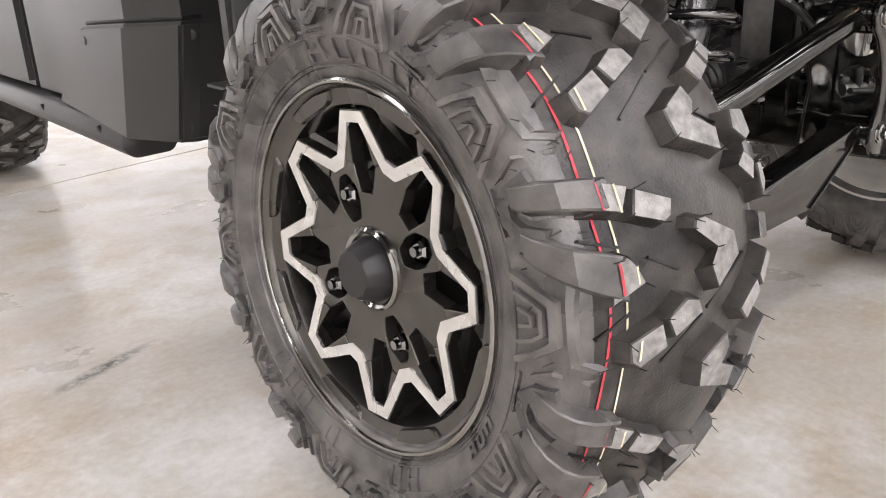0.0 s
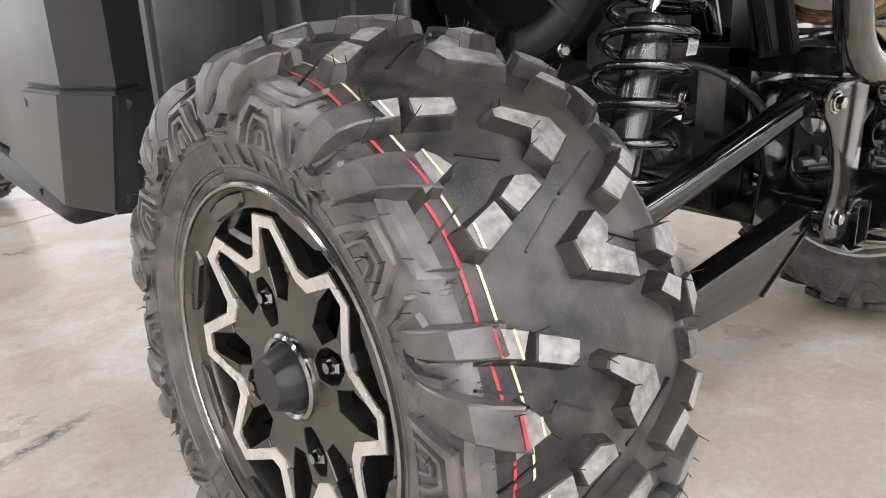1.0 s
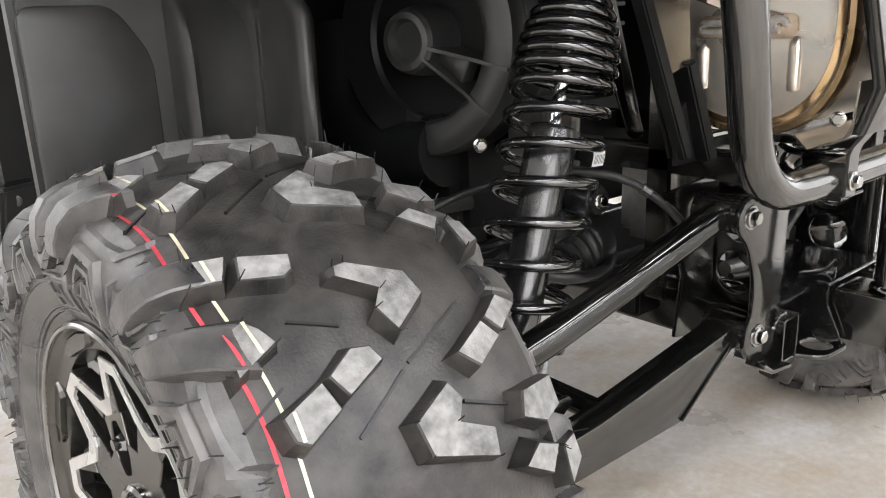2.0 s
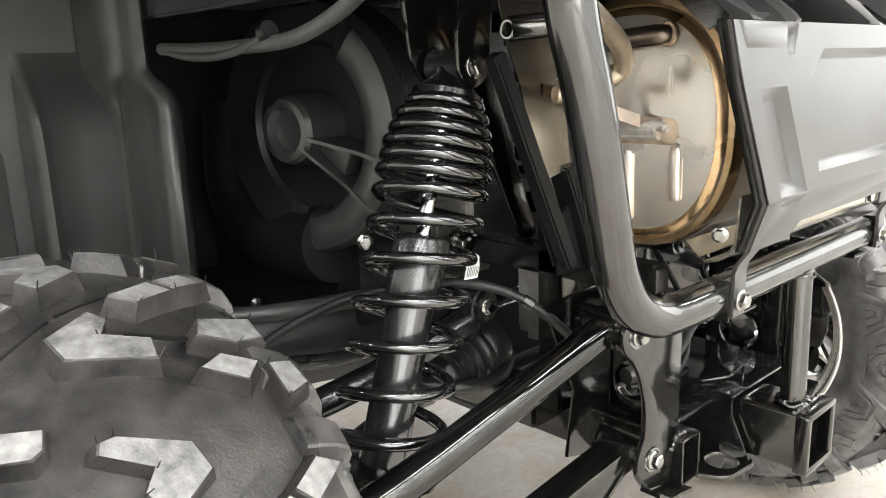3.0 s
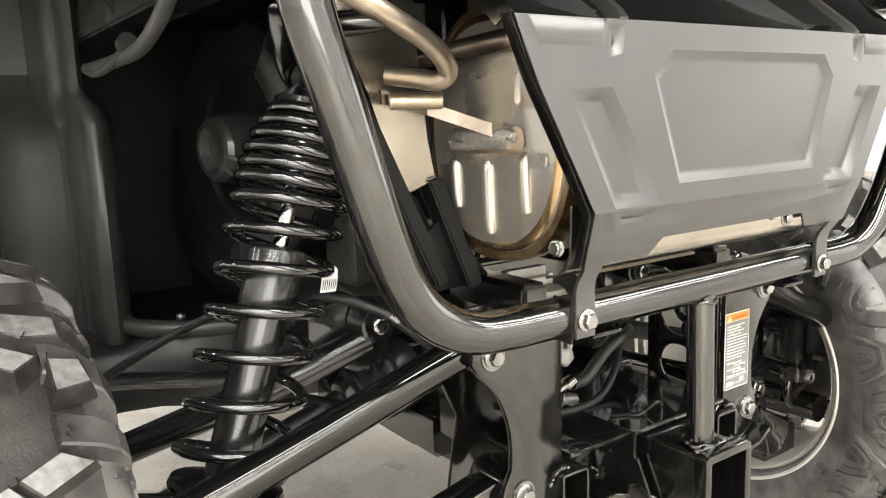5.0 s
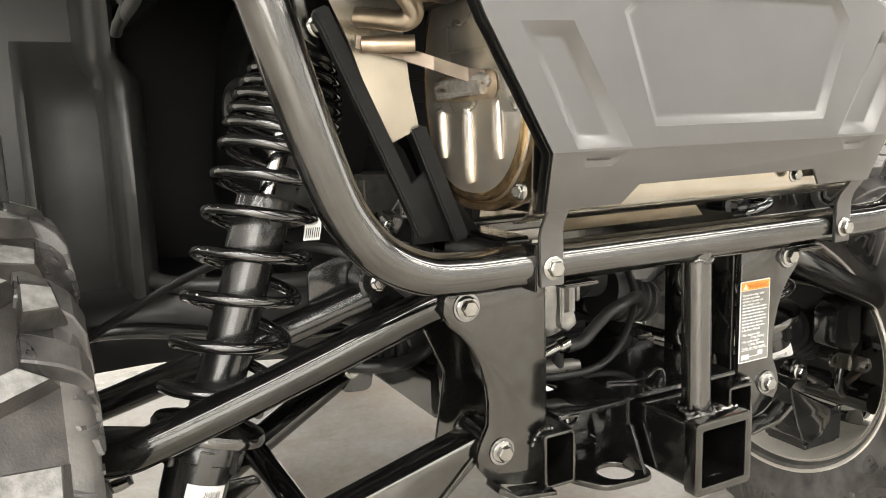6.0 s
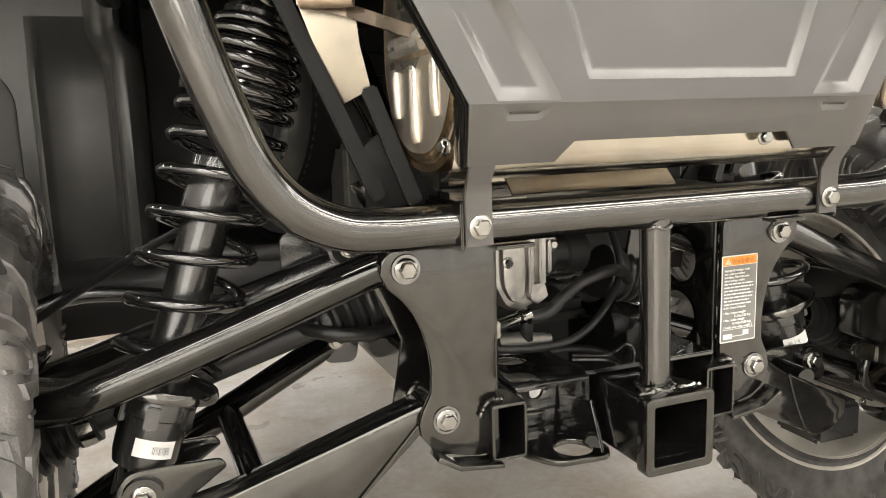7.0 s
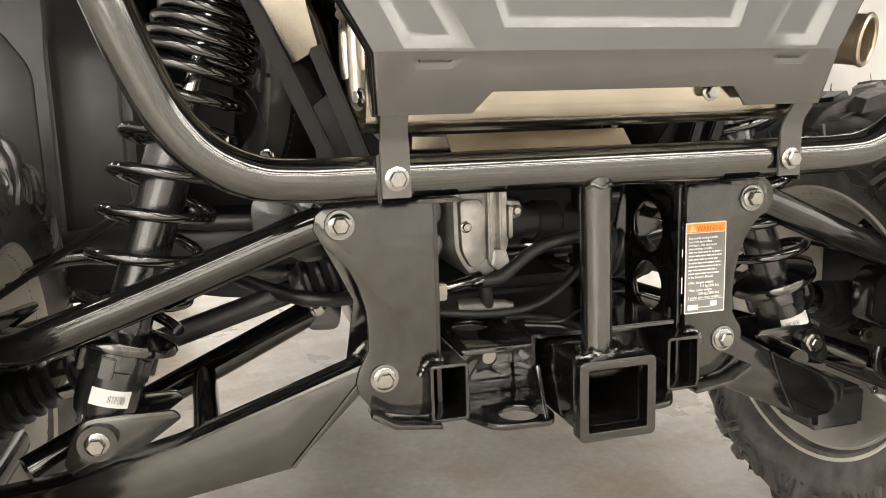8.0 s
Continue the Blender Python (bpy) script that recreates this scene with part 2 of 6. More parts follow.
def tube(bm, pts, r, n=14, closed=False, caps=True, hollow=0.0):
    """A round bar or pipe swept along the points; r is a radius or one for each point."""
    pts = [Vector(p) for p in pts]
    rad = r if isinstance(r, (list, tuple)) else [r] * len(pts)
    count = len(pts)
    up = None
    rings = []
    for i, p in enumerate(pts):
        a = pts[i - 1] if i or closed else p
        b = pts[(i + 1) % count] if i < count - 1 or closed else p
        d = (b - a).normalized()
        if up is None:
            up = d.orthogonal().normalized()
        up = (up - d * up.dot(d)).normalized()
        side = d.cross(up)
        rings.append([bm.verts.new(p + (up * math.cos(2 * math.pi * k / n) + side * math.sin(2 * math.pi * k / n)) * rad[i]) for k in range(n)])
    pairs = list(zip(rings, rings[1:])) + ([(rings[-1], rings[0])] if closed else [])
    for q, s in pairs:
        for k in range(n):
            bm.faces.new((q[k], q[(k + 1) % n], s[(k + 1) % n], s[k]))
    if caps and not closed:
        for ring, way in ((rings[0], -1), (rings[-1], 1)):
            if hollow:
                c = sum((v.co for v in ring), Vector()) / n
                inner = [bm.verts.new(c + (v.co - c) * hollow) for v in ring]
                e = pts[0] - pts[1] if way < 0 else pts[-1] - pts[-2]
                deep = [bm.verts.new(v.co - e.normalized() * rad[0] * 2) for v in inner]
                for k in range(n):
                    bm.faces.new((ring[k], ring[(k + 1) % n], inner[(k + 1) % n], inner[k]))
                    bm.faces.new((inner[k], inner[(k + 1) % n], deep[(k + 1) % n], deep[k]))
                bm.faces.new(deep)
            else:
                bm.faces.new(ring)
    return bm


def rod(a, b, r, n=14):
    return fix(tube(bmesh.new(), [a, b], r, n))


def bevelled(bm, w, seg=2, angle=30):
    fix(bm)
    edges = [e for e in bm.edges if len(e.link_faces) == 2 and e.calc_face_angle(0) > radians(angle)]
    if w:
        bmesh.ops.bevel(bm, geom=edges, offset=w, segments=seg, affect="EDGES", clamp_overlap=True)
    return bm


def box(bm, lo, hi, w=0.002):
    b = bmesh.new()
    bmesh.ops.create_cube(b, size=1)
    for v in b.verts:
        v.co = Vector([lo[i] + (v.co[i] + 0.5) * (hi[i] - lo[i]) for i in range(3)])
    bevelled(b, w)
    join(bm, b)
    return bm


def join(bm, other, m=None):
    """Adds one bmesh to another."""
    me = bpy.data.meshes.new("joined")
    other.to_mesh(me)
    other.free()
    if m is not None:
        me.transform(m)
    bm.from_mesh(me)
    bpy.data.meshes.remove(me)
    return bm


def plate(outline, holes=(), thick=0.006, w=0.0015, to=None):
    """A flat plate with holes, drawn in (u, v) and placed by to(u, v, depth); depth runs from -thick / 2 to thick / 2."""
    cu = bpy.data.curves.new("plate", "CURVE")
    cu.dimensions, cu.fill_mode = "2D", "BOTH"
    cu.extrude, cu.bevel_depth, cu.bevel_resolution = max(thick / 2 - w, 0.0001), w, 1
    cu.offset = -w
    for loop in (outline, *holes):
        s = cu.splines.new("POLY")
        s.points.add(len(loop) - 1)
        for q, c in zip(s.points, loop):
            q.co = (c[0], c[1], 0, 1)
        s.use_cyclic_u = True
    ob = bpy.data.objects.new("plate", cu)
    scene.collection.objects.link(ob)
    dg = bpy.context.evaluated_depsgraph_get()
    me = bpy.data.meshes.new_from_object(ob.evaluated_get(dg))
    bpy.data.objects.remove(ob)
    me.materials.clear()
    bm = bmesh.new()
    bm.from_mesh(me)
    bpy.data.meshes.remove(me)
    bmesh.ops.remove_doubles(bm, verts=bm.verts, dist=0.00005)
    if to:
        for v in bm.verts:
            v.co = Vector(to(*v.co))
    return fix(bm)


def arc(cx, cy, r, a0=0, a1=360, n=20):
    full = abs(a1 - a0) >= 360
    return [(cx + r * math.cos(radians(a0 + (a1 - a0) * k / (n if full else n - 1))), cy + r * math.sin(radians(a0 + (a1 - a0) * k / (n if full else n - 1)))) for k in range(n)]


def rounded(pts, r, n=4):
    """Rounds the corners of a polygon in the plane."""
    out = []
    count = len(pts)
    for i, p in enumerate(pts):
        p, a, b = Vector(p), Vector(pts[i - 1]), Vector(pts[(i + 1) % count])
        rr = r[i] if isinstance(r, (list, tuple)) else r
        rr = min(rr, (a - p).length * 0.45, (b - p).length * 0.45)
        s, e = p + (a - p).normalized() * rr, p + (b - p).normalized() * rr
        for k in range(n + 1):
            t = k / n
            out.append(tuple((1 - t) ** 2 * s + 2 * t * (1 - t) * p + t * t * e))
    return out


def lathe(profile, n=48, axis="x", centre=(0, 0, 0), closed=False):
    """Turns a profile of (along the axis, radius) about an axis."""
    bm = bmesh.new()
    rings = []
    for d, r in profile:
        ring = []
        for k in range(n):
            a = 2 * math.pi * k / n
            c, s = r * math.cos(a), r * math.sin(a)
            p = {"x": (d, c, s), "y": (c, d, s), "z": (c, s, d)}[axis]
            ring.append(bm.verts.new(Vector(p) + Vector(centre)))
        rings.append(ring)
    for q, s in list(zip(rings, rings[1:])) + ([(rings[-1], rings[0])] if closed else []):
        for k in range(n):
            bm.faces.new((q[k], q[(k + 1) % n], s[(k + 1) % n], s[k]))
    if not closed:
        for ring in (rings[0], rings[-1]):
            bm.faces.new(ring)
    bmesh.ops.remove_doubles(bm, verts=bm.verts, dist=0.00002)
    return fix(bm)


def along(a, b):
    """The matrix that lays a shape built along z from its origin onto the line from a to b."""
    d = Vector(b) - Vector(a)
    return Matrix.Translation(a) @ d.to_track_quat("Z", "Y").to_matrix().to_4x4()


def hex_bolt(parent, place, way, size=0.011, flip=False, label="zinc-plated flange bolt"):
    """A flange bolt whose head stands out along way."""
    b = lathe([(0, 0.0001), (0, size * 1.35), (size * 0.18, size * 1.35), (size * 0.32, size * 1.1), (size * 0.32, 0.0001)], 24, "z")
    h = bmesh.new()
    rings = [[h.verts.new((rr * math.cos(math.pi * k / 3), rr * math.sin(math.pi * k / 3), z)) for k in range(6)] for rr, z in ((size, size * 0.3), (size, size * 0.95), (size * 0.85, size * 1.1))]
    for q, s in zip(rings, rings[1:]):
        for k in range(6):
            h.faces.new((q[k], q[(k + 1) % 6], s[(k + 1) % 6], s[k]))
    h.faces.new(rings[-1])
    join(b, fix(h))
    b.transform(along(place, Vector(place) + Vector(way)))
    return part("bolt", b, ZINC, parent, label, flip)


def wording(parent, text, size, place, turn, material, name="lettering", squash=1.0, depth=0.0002):
    """Raised or printed letters in the built-in face; turn is the pose of the text's plane."""
    cu = bpy.data.curves.new("text", "FONT")
    cu.body, cu.size, cu.extrude = text, size, depth
    ob = bpy.data.objects.new("text", cu)
    scene.collection.objects.link(ob)
    me = bpy.data.meshes.new_from_object(ob.evaluated_get(bpy.context.evaluated_depsgraph_get()))
    bpy.data.objects.remove(ob)
    me.materials.clear()
    me.transform(Matrix.Translation(place) @ turn @ Matrix.Diagonal((squash, 1, 1, 1)))
    return part(name, me, material, parent, smooth=0)


# ---- the room ----
ROOM = (-7.0, 8.0, -6.0, 9.0, 3.6)


def build_room():
    x0, x1, y0, y1, h = ROOM
    base = box(bmesh.new(), (x0 - 0.2, y0 - 0.2, -0.3), (x1 + 0.2, y1 + 0.2, -0.008), 0)
    floor = tagged(part("floor", base, DARK, smooth=0), "polished beige-grey concrete floor with faint joints and a dark rubber streak", "floor", kind="structure")
    # slabs with narrow saw-cut joints
    turn = Matrix.Rotation(radians(14.0), 4, "Z")
    corner = Vector((-0.71, 2.365, 0)) - turn @ Vector((2.6, 4.0 * 3, 0))
    slab = bmesh.new()
    box(slab, (0.002, 0.002, -0.09), (3.998, 3.998, 0.0), 0.003)
    first = None
    for i in range(-3, 7):
        for j in range(-2, 8):
            m = Matrix.Translation(corner) @ turn @ Matrix.Translation((4.0 * i, 4.0 * j, 0))
            c = m @ Vector((2, 2, 0))
            if not (x0 - 2.7 < c.x < x1 + 2.7 and y0 - 2.7 < c.y < y1 + 2.7):
                continue
            if first is None:
                first = part("concrete_slab", slab, CONCRETE, floor, at=m, smooth=0)
            else:
                ob = new("concrete_slab", first.data)
                ob.matrix_basis, ob.parent = m, floor
    # unseen wall, greyed so that less light returns from this side
    tagged(part("wall_west", box(bmesh.new(), (x0 - 0.2, y0, 0), (x0, y1, h), 0), GREYWALL, smooth=0), "plain pale grey painted showroom wall", "wall", kind="structure")
    front = [(-5.5, 0.12), (7.0, 0.12), (7.0, 2.95), (-5.5, 2.95)]
    north = plate([(x0 - 0.2, 0), (x1 + 0.2, 0), (x1 + 0.2, h), (x0 - 0.2, h)], [front], 0.2, 0.0, lambda u, v, d: (u, y1 + 0.1 + d, v))
    tagged(part("wall_north", north, WALL, smooth=0), "white painted wall with a broad low shop window", "wall", kind="structure")
    bay = [(-4.6, 0.35), (1.2, 0.35), (1.2, 2.95), (-4.6, 2.95)]
    east = plate([(y0, 0), (y1, 0), (y1, h), (y0, h)], [bay], 0.2, 0.0, lambda u, v, d: (x1 + 0.1 + d, u, v))
    tagged(part("wall_east", east, WALL, smooth=0), "white painted wall with a broad shop window", "wall", kind="structure")
    # south wall with two assumed window openings, placed for their light
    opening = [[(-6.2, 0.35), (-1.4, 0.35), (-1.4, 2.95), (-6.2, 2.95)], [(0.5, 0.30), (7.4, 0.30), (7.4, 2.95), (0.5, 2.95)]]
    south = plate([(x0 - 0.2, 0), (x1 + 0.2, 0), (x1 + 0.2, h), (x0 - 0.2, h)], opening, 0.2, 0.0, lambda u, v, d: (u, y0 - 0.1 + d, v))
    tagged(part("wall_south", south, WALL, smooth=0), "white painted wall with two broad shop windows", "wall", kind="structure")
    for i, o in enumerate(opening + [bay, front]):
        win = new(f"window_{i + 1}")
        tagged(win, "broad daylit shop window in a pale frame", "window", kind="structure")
        (u0, v0), (u1, v1) = o[0], o[2]
        # a point u along the wall, v up, d outwards
        put = ((lambda u, v, d: Vector((u, y0 - d, v))), (lambda u, v, d: Vector((x1 + d, u, v))), (lambda u, v, d: Vector((u, y1 + d, v))))[max(0, i - 1)]
        bars = [((u0, v0), (u1, v0 + 0.06)), ((u0, v1 - 0.06), (u1, v1)), ((u0, v0 + 0.06), (u0 + 0.06, v1 - 0.06)), ((u1 - 0.06, v0 + 0.06), (u1, v1 - 0.06))]
        bars += [((u0 + (u1 - u0) * k / 3 - 0.03, v0 + 0.06), (u0 + (u1 - u0) * k / 3 + 0.03, v1 - 0.06)) for k in (1, 2)]
        for (a, b), (c, d) in bars:
            p, q = put(a, b, 0.15), put(c, d, 0.05)
            part("window_frame", box(bmesh.new(), [min(e) for e in zip(p, q)], [max(e) for e in zip(p, q)], 0.004), TRIM, win, smooth=0)
        # area lamp added as fill in each assumed opening
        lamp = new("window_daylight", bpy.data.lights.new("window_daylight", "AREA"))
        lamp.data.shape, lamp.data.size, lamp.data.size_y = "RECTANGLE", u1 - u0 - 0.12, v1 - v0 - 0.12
        lamp.data.energy, lamp.data.color = math.pi * FILL_LEVEL[i] * lamp.data.size * lamp.data.size_y, (1.0, 0.985, 0.95)
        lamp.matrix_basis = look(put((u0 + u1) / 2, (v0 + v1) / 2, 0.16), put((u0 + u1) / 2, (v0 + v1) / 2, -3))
    tagged(part("ceiling", box(bmesh.new(), (x0 - 0.2, y0 - 0.2, h), (x1 + 0.2, y1 + 0.2, h + 0.2), 0), CEIL, smooth=0), "plain dark showroom ceiling above the lights", "ceiling", kind="structure")
    lamp = new("ceiling_light")
    body = bmesh.new()
    box(body, (-1.25, -0.17, 0.01), (1.25, 0.17, 0.07), 0.004)
    part("housing", body, TRIM, lamp, smooth=0)
    glass = bmesh.new()
    box(glass, (-1.22, -0.14, -0.02), (1.22, 0.14, 0.009), 0)
    part("diffuser", glass, LAMP, lamp, "glowing white diffuser", smooth=0)
    tagged(lamp, "long white linear ceiling light, switched on", "ceiling light", "ceiling lights")
    lamp.location = (-5.2, -5.2, h - 0.071)
    for x in (-5.2, -2.6, 0.0, 2.6, 5.2):
        for y in (-5.2, -3.7, -2.2, 2.2, 6.0):
            if (x, y) != (-5.2, -5.2):
                copy_thing(lamp, Matrix.Translation((x, y, h - 0.071)))


build_room()



# ---- the vehicle ----
vehicle = tagged(new("utility_vehicle"), "black side-by-side utility vehicle with knobbly tyres parked on concrete", "utility vehicle")
WY, WZ, WX = 0.3155, 0.3178, 0.63
TREAD_MID = 0.007
PITCH = 36.0


def tread_top(x):
    u = abs(x + WX - TREAD_MID)
    return 0.322 - 0.0085 * (u / 0.07) ** 2


def tread_point(x, a, r):
    a = radians(a)
    return Vector((x + WX, -r * math.cos(a), r * math.sin(a)))


def lug_mesh(name, outline):
    """One tread block: dusty flat top, sloping sides down into the carcass."""
    bm = bmesh.new()
    cx, ca = sum(p[0] for p in outline) / len(outline), sum(p[1] for p in outline) / len(outline)

    def grown(g, drop):
        ring = []
        for x, a in outline:
            v = Vector((x - cx, radians(a - ca) * 0.31))
            k = (v.length + g) / max(v.length, 1e-6)
            xx, aa = cx + v.x * k, ca + math.degrees(v.y * k / 0.31)
            ring.append(bm.verts.new(tread_point(xx, aa, tread_top(x) - drop)))
        return ring

    top, rim, foot = grown(-0.0012, 0), grown(0.0002, 0.0012), grown(0.0062, 0.0175)
    f = bm.faces.new(top)
    for q, s in ((top, rim), (rim, foot)):
        for k in range(len(q)):
            bm.faces.new((q[k], q[(k + 1) % len(q)], s[(k + 1) % len(q)], s[k]))
    fix(bm)
    # block sides take the rubber with the groove shade in its colour
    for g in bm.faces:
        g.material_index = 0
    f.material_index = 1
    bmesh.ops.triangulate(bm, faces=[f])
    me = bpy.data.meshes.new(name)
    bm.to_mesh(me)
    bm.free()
    me.materials.append(GROOVE_DARK)
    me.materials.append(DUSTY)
    return me


LUGS = [
    [(-0.737, 62.1), (-0.714, 60.2), (-0.723, 56.9), (-0.741, 58.2)],
    [(-0.709, 59.6), (-0.679, 57.0), (-0.683, 54.8), (-0.690, 54.2), (-0.715, 56.2)],
    [(-0.659, 53.4), (-0.650, 53.5), (-0.612, 50.0), (-0.608, 46.5), (-0.640, 43.0), (-0.648, 46.5), (-0.637, 48.6), (-0.662, 52.1)],
    [(-0.739, 50.6), (-0.726, 51.2), (-0.719, 49.4), (-0.714, 47.0), (-0.741, 44.8)],
    [(-0.664, 42.6), (-0.660, 40.6), (-0.689, 38.1), (-0.696, 41.0), (-0.677, 43.2)],
    [(-0.701, 40.8), (-0.696, 37.2), (-0.720, 34.8), (-0.727, 35.8), (-0.729, 38.8)],
    [(-0.539, 44.2), (-0.520, 42.5), (-0.554, 39.0), (-0.566, 41.4)],
    [(-0.571, 41.1), (-0.559, 38.5), (-0.591, 35.7), (-0.606, 38.2)],
    [(-0.625, 35.6), (-0.618, 33.3), (-0.628, 31.0), (-0.600, 28.5), (-0.604, 25.3), (-0.654, 28.5), (-0.657, 32.7)],
    [(-0.584, 58.6), (-0.564, 60.4), (-0.539, 58.5), (-0.555, 55.7)],
    [(-0.533, 58.1), (-0.512, 58.4), (-0.508, 54.4), (-0.533, 52.5)],
    [(-0.562, 31.0), (-0.571, 28.0), (-0.545, 25.9), (-0.520, 27.0), (-0.519, 31.2)],
]
# the carcass: outward distance and radius
CARCASS = [(0.108, 0.176), (0.116, 0.180), (0.119, 0.187), (0.1215, 0.193), (0.127, 0.203), (0.1325, 0.215), (0.1355, 0.230), (0.1365, 0.245),
           (0.1355, 0.258), (0.132, 0.268), (0.124, 0.2765), (0.114, 0.2815)] + [(d, tread_top(-WX - d) - 0.0135) for d in (0.1, 0.08, 0.06, 0.035, 0.012, -TREAD_MID)]


def side_depth(r):
    r = min(r, 0.285)
    pts = [(b, a) for a, b in CARCASS]
    for (r0, d0), (r1, d1) in zip(pts, pts[1:]):
        if r0 <= r <= r1:
            return d0 + (d1 - d0) * (r - r0) / max(r1 - r0, 1e-6)
    return pts[-1][1]


def side_bar(bm, p, q, w, h, sign=-1, steps=2):
    """A raised rib on the sidewall from one (radius, angle) to another."""
    (r0, a0), (r1, a1) = p, q
    n = Vector(((r1 - r0), radians(a1 - a0) * 0.5 * (r0 + r1))).orthogonal().normalized() * w / 2
    for k in range(steps):
        c = []
        for t, s in ((k / steps, 1), ((k + 1) / steps, 1), ((k + 1) / steps, -1), (k / steps, -1)):
            r = r0 + (r1 - r0) * t + n.x * s
            c.append((r, a0 + (a1 - a0) * t + math.degrees(n.y * s / max(r, 0.1))))
        tops, foots = [], []
        for r, a in c:
            d, t = side_depth(max(min(r, 0.3), 0.18)), radians(a)
            foots.append(bm.verts.new((sign * (d - 0.003), -r * math.cos(t), r * math.sin(t))))
            tops.append(bm.verts.new((sign * (d + h), -r * math.cos(t), r * math.sin(t))))
        bm.faces.new(tops)
        for i in range(4):
            bm.faces.new((tops[i], tops[(i + 1) % 4], foots[(i + 1) % 4], foots[i]))


def side_path(bm, pts, w, h, sign=-1):
    """A raised rib with mitred corners and a flat top along (radius, angle) points of the sidewall."""
    flat = [Vector((r, radians(a) * 0.27)) for r, a in pts]
    n = len(flat)
    rows = []
    for i, p in enumerate(flat):
        d0 = (p - flat[i - 1]).normalized() if i else (flat[1] - p).normalized()
        d1 = (flat[i + 1] - p).normalized() if i < n - 1 else d0
        n0, n1 = Vector((-d0.y, d0.x)), Vector((-d1.y, d1.x))
        m = (n0 + n1) / max(0.4, 1 + n0.dot(n1))
        row = []
        for k, up in ((w / 2 + 0.0011, -0.003), (w / 2, h), (-w / 2, h), (-w / 2 - 0.0011, -0.003)):
            q = p + m * k
            r, t = q.x, q.y / 0.27
            d = side_depth(max(min(r, 0.3), 0.18)) + up
            row.append(bm.verts.new((sign * d, -r * math.cos(t), r * math.sin(t))))
        rows.append(row)
    for q, s in zip(rows, rows[1:]):
        for k in range(3):
            bm.faces.new((q[k], q[k + 1], s[k + 1], s[k]))
    bm.faces.new(rows[0])
    bm.faces.new(rows[-1])


def star_outline(inset=0.0):
    """The eight-pointed spoke star as (radius, degrees)."""
    out = []
    for k in range(8):
        a = PHASE + 45 * k
        rt, rv = 0.1585 - inset, 0.1190 - inset * 1.2
        wt, wv = 6.0 - math.degrees(inset * 0.55 / 0.155), 3.4 + math.degrees(inset * 0.25 / 0.106)
        out += [(rt, a - wt), (rt, a + wt), (rv, a + 22.5 - wv), (rv, a + 22.5 + wv)]
    return out


PHASE = 93.6


HUB_D, BASE_R = 0.0965, 0.1009


def spoke_depth(u, v):
    """Depth of the wheel's face: a flat hub, and eight flat spokes that slope outwards."""
    r, a = math.hypot(u, v), math.degrees(math.atan2(v, u))
    off = (a - PHASE + 22.5) % 45 - 22.5
    return HUB_D + max(0, r * math.cos(radians(off)) - BASE_R) * 0.16


def polar(r, a):
    return (r * math.cos(radians(a)), r * math.sin(radians(a)))


def dished(u, v, d):
    return (-(spoke_depth(u, v) + d), -u, v)


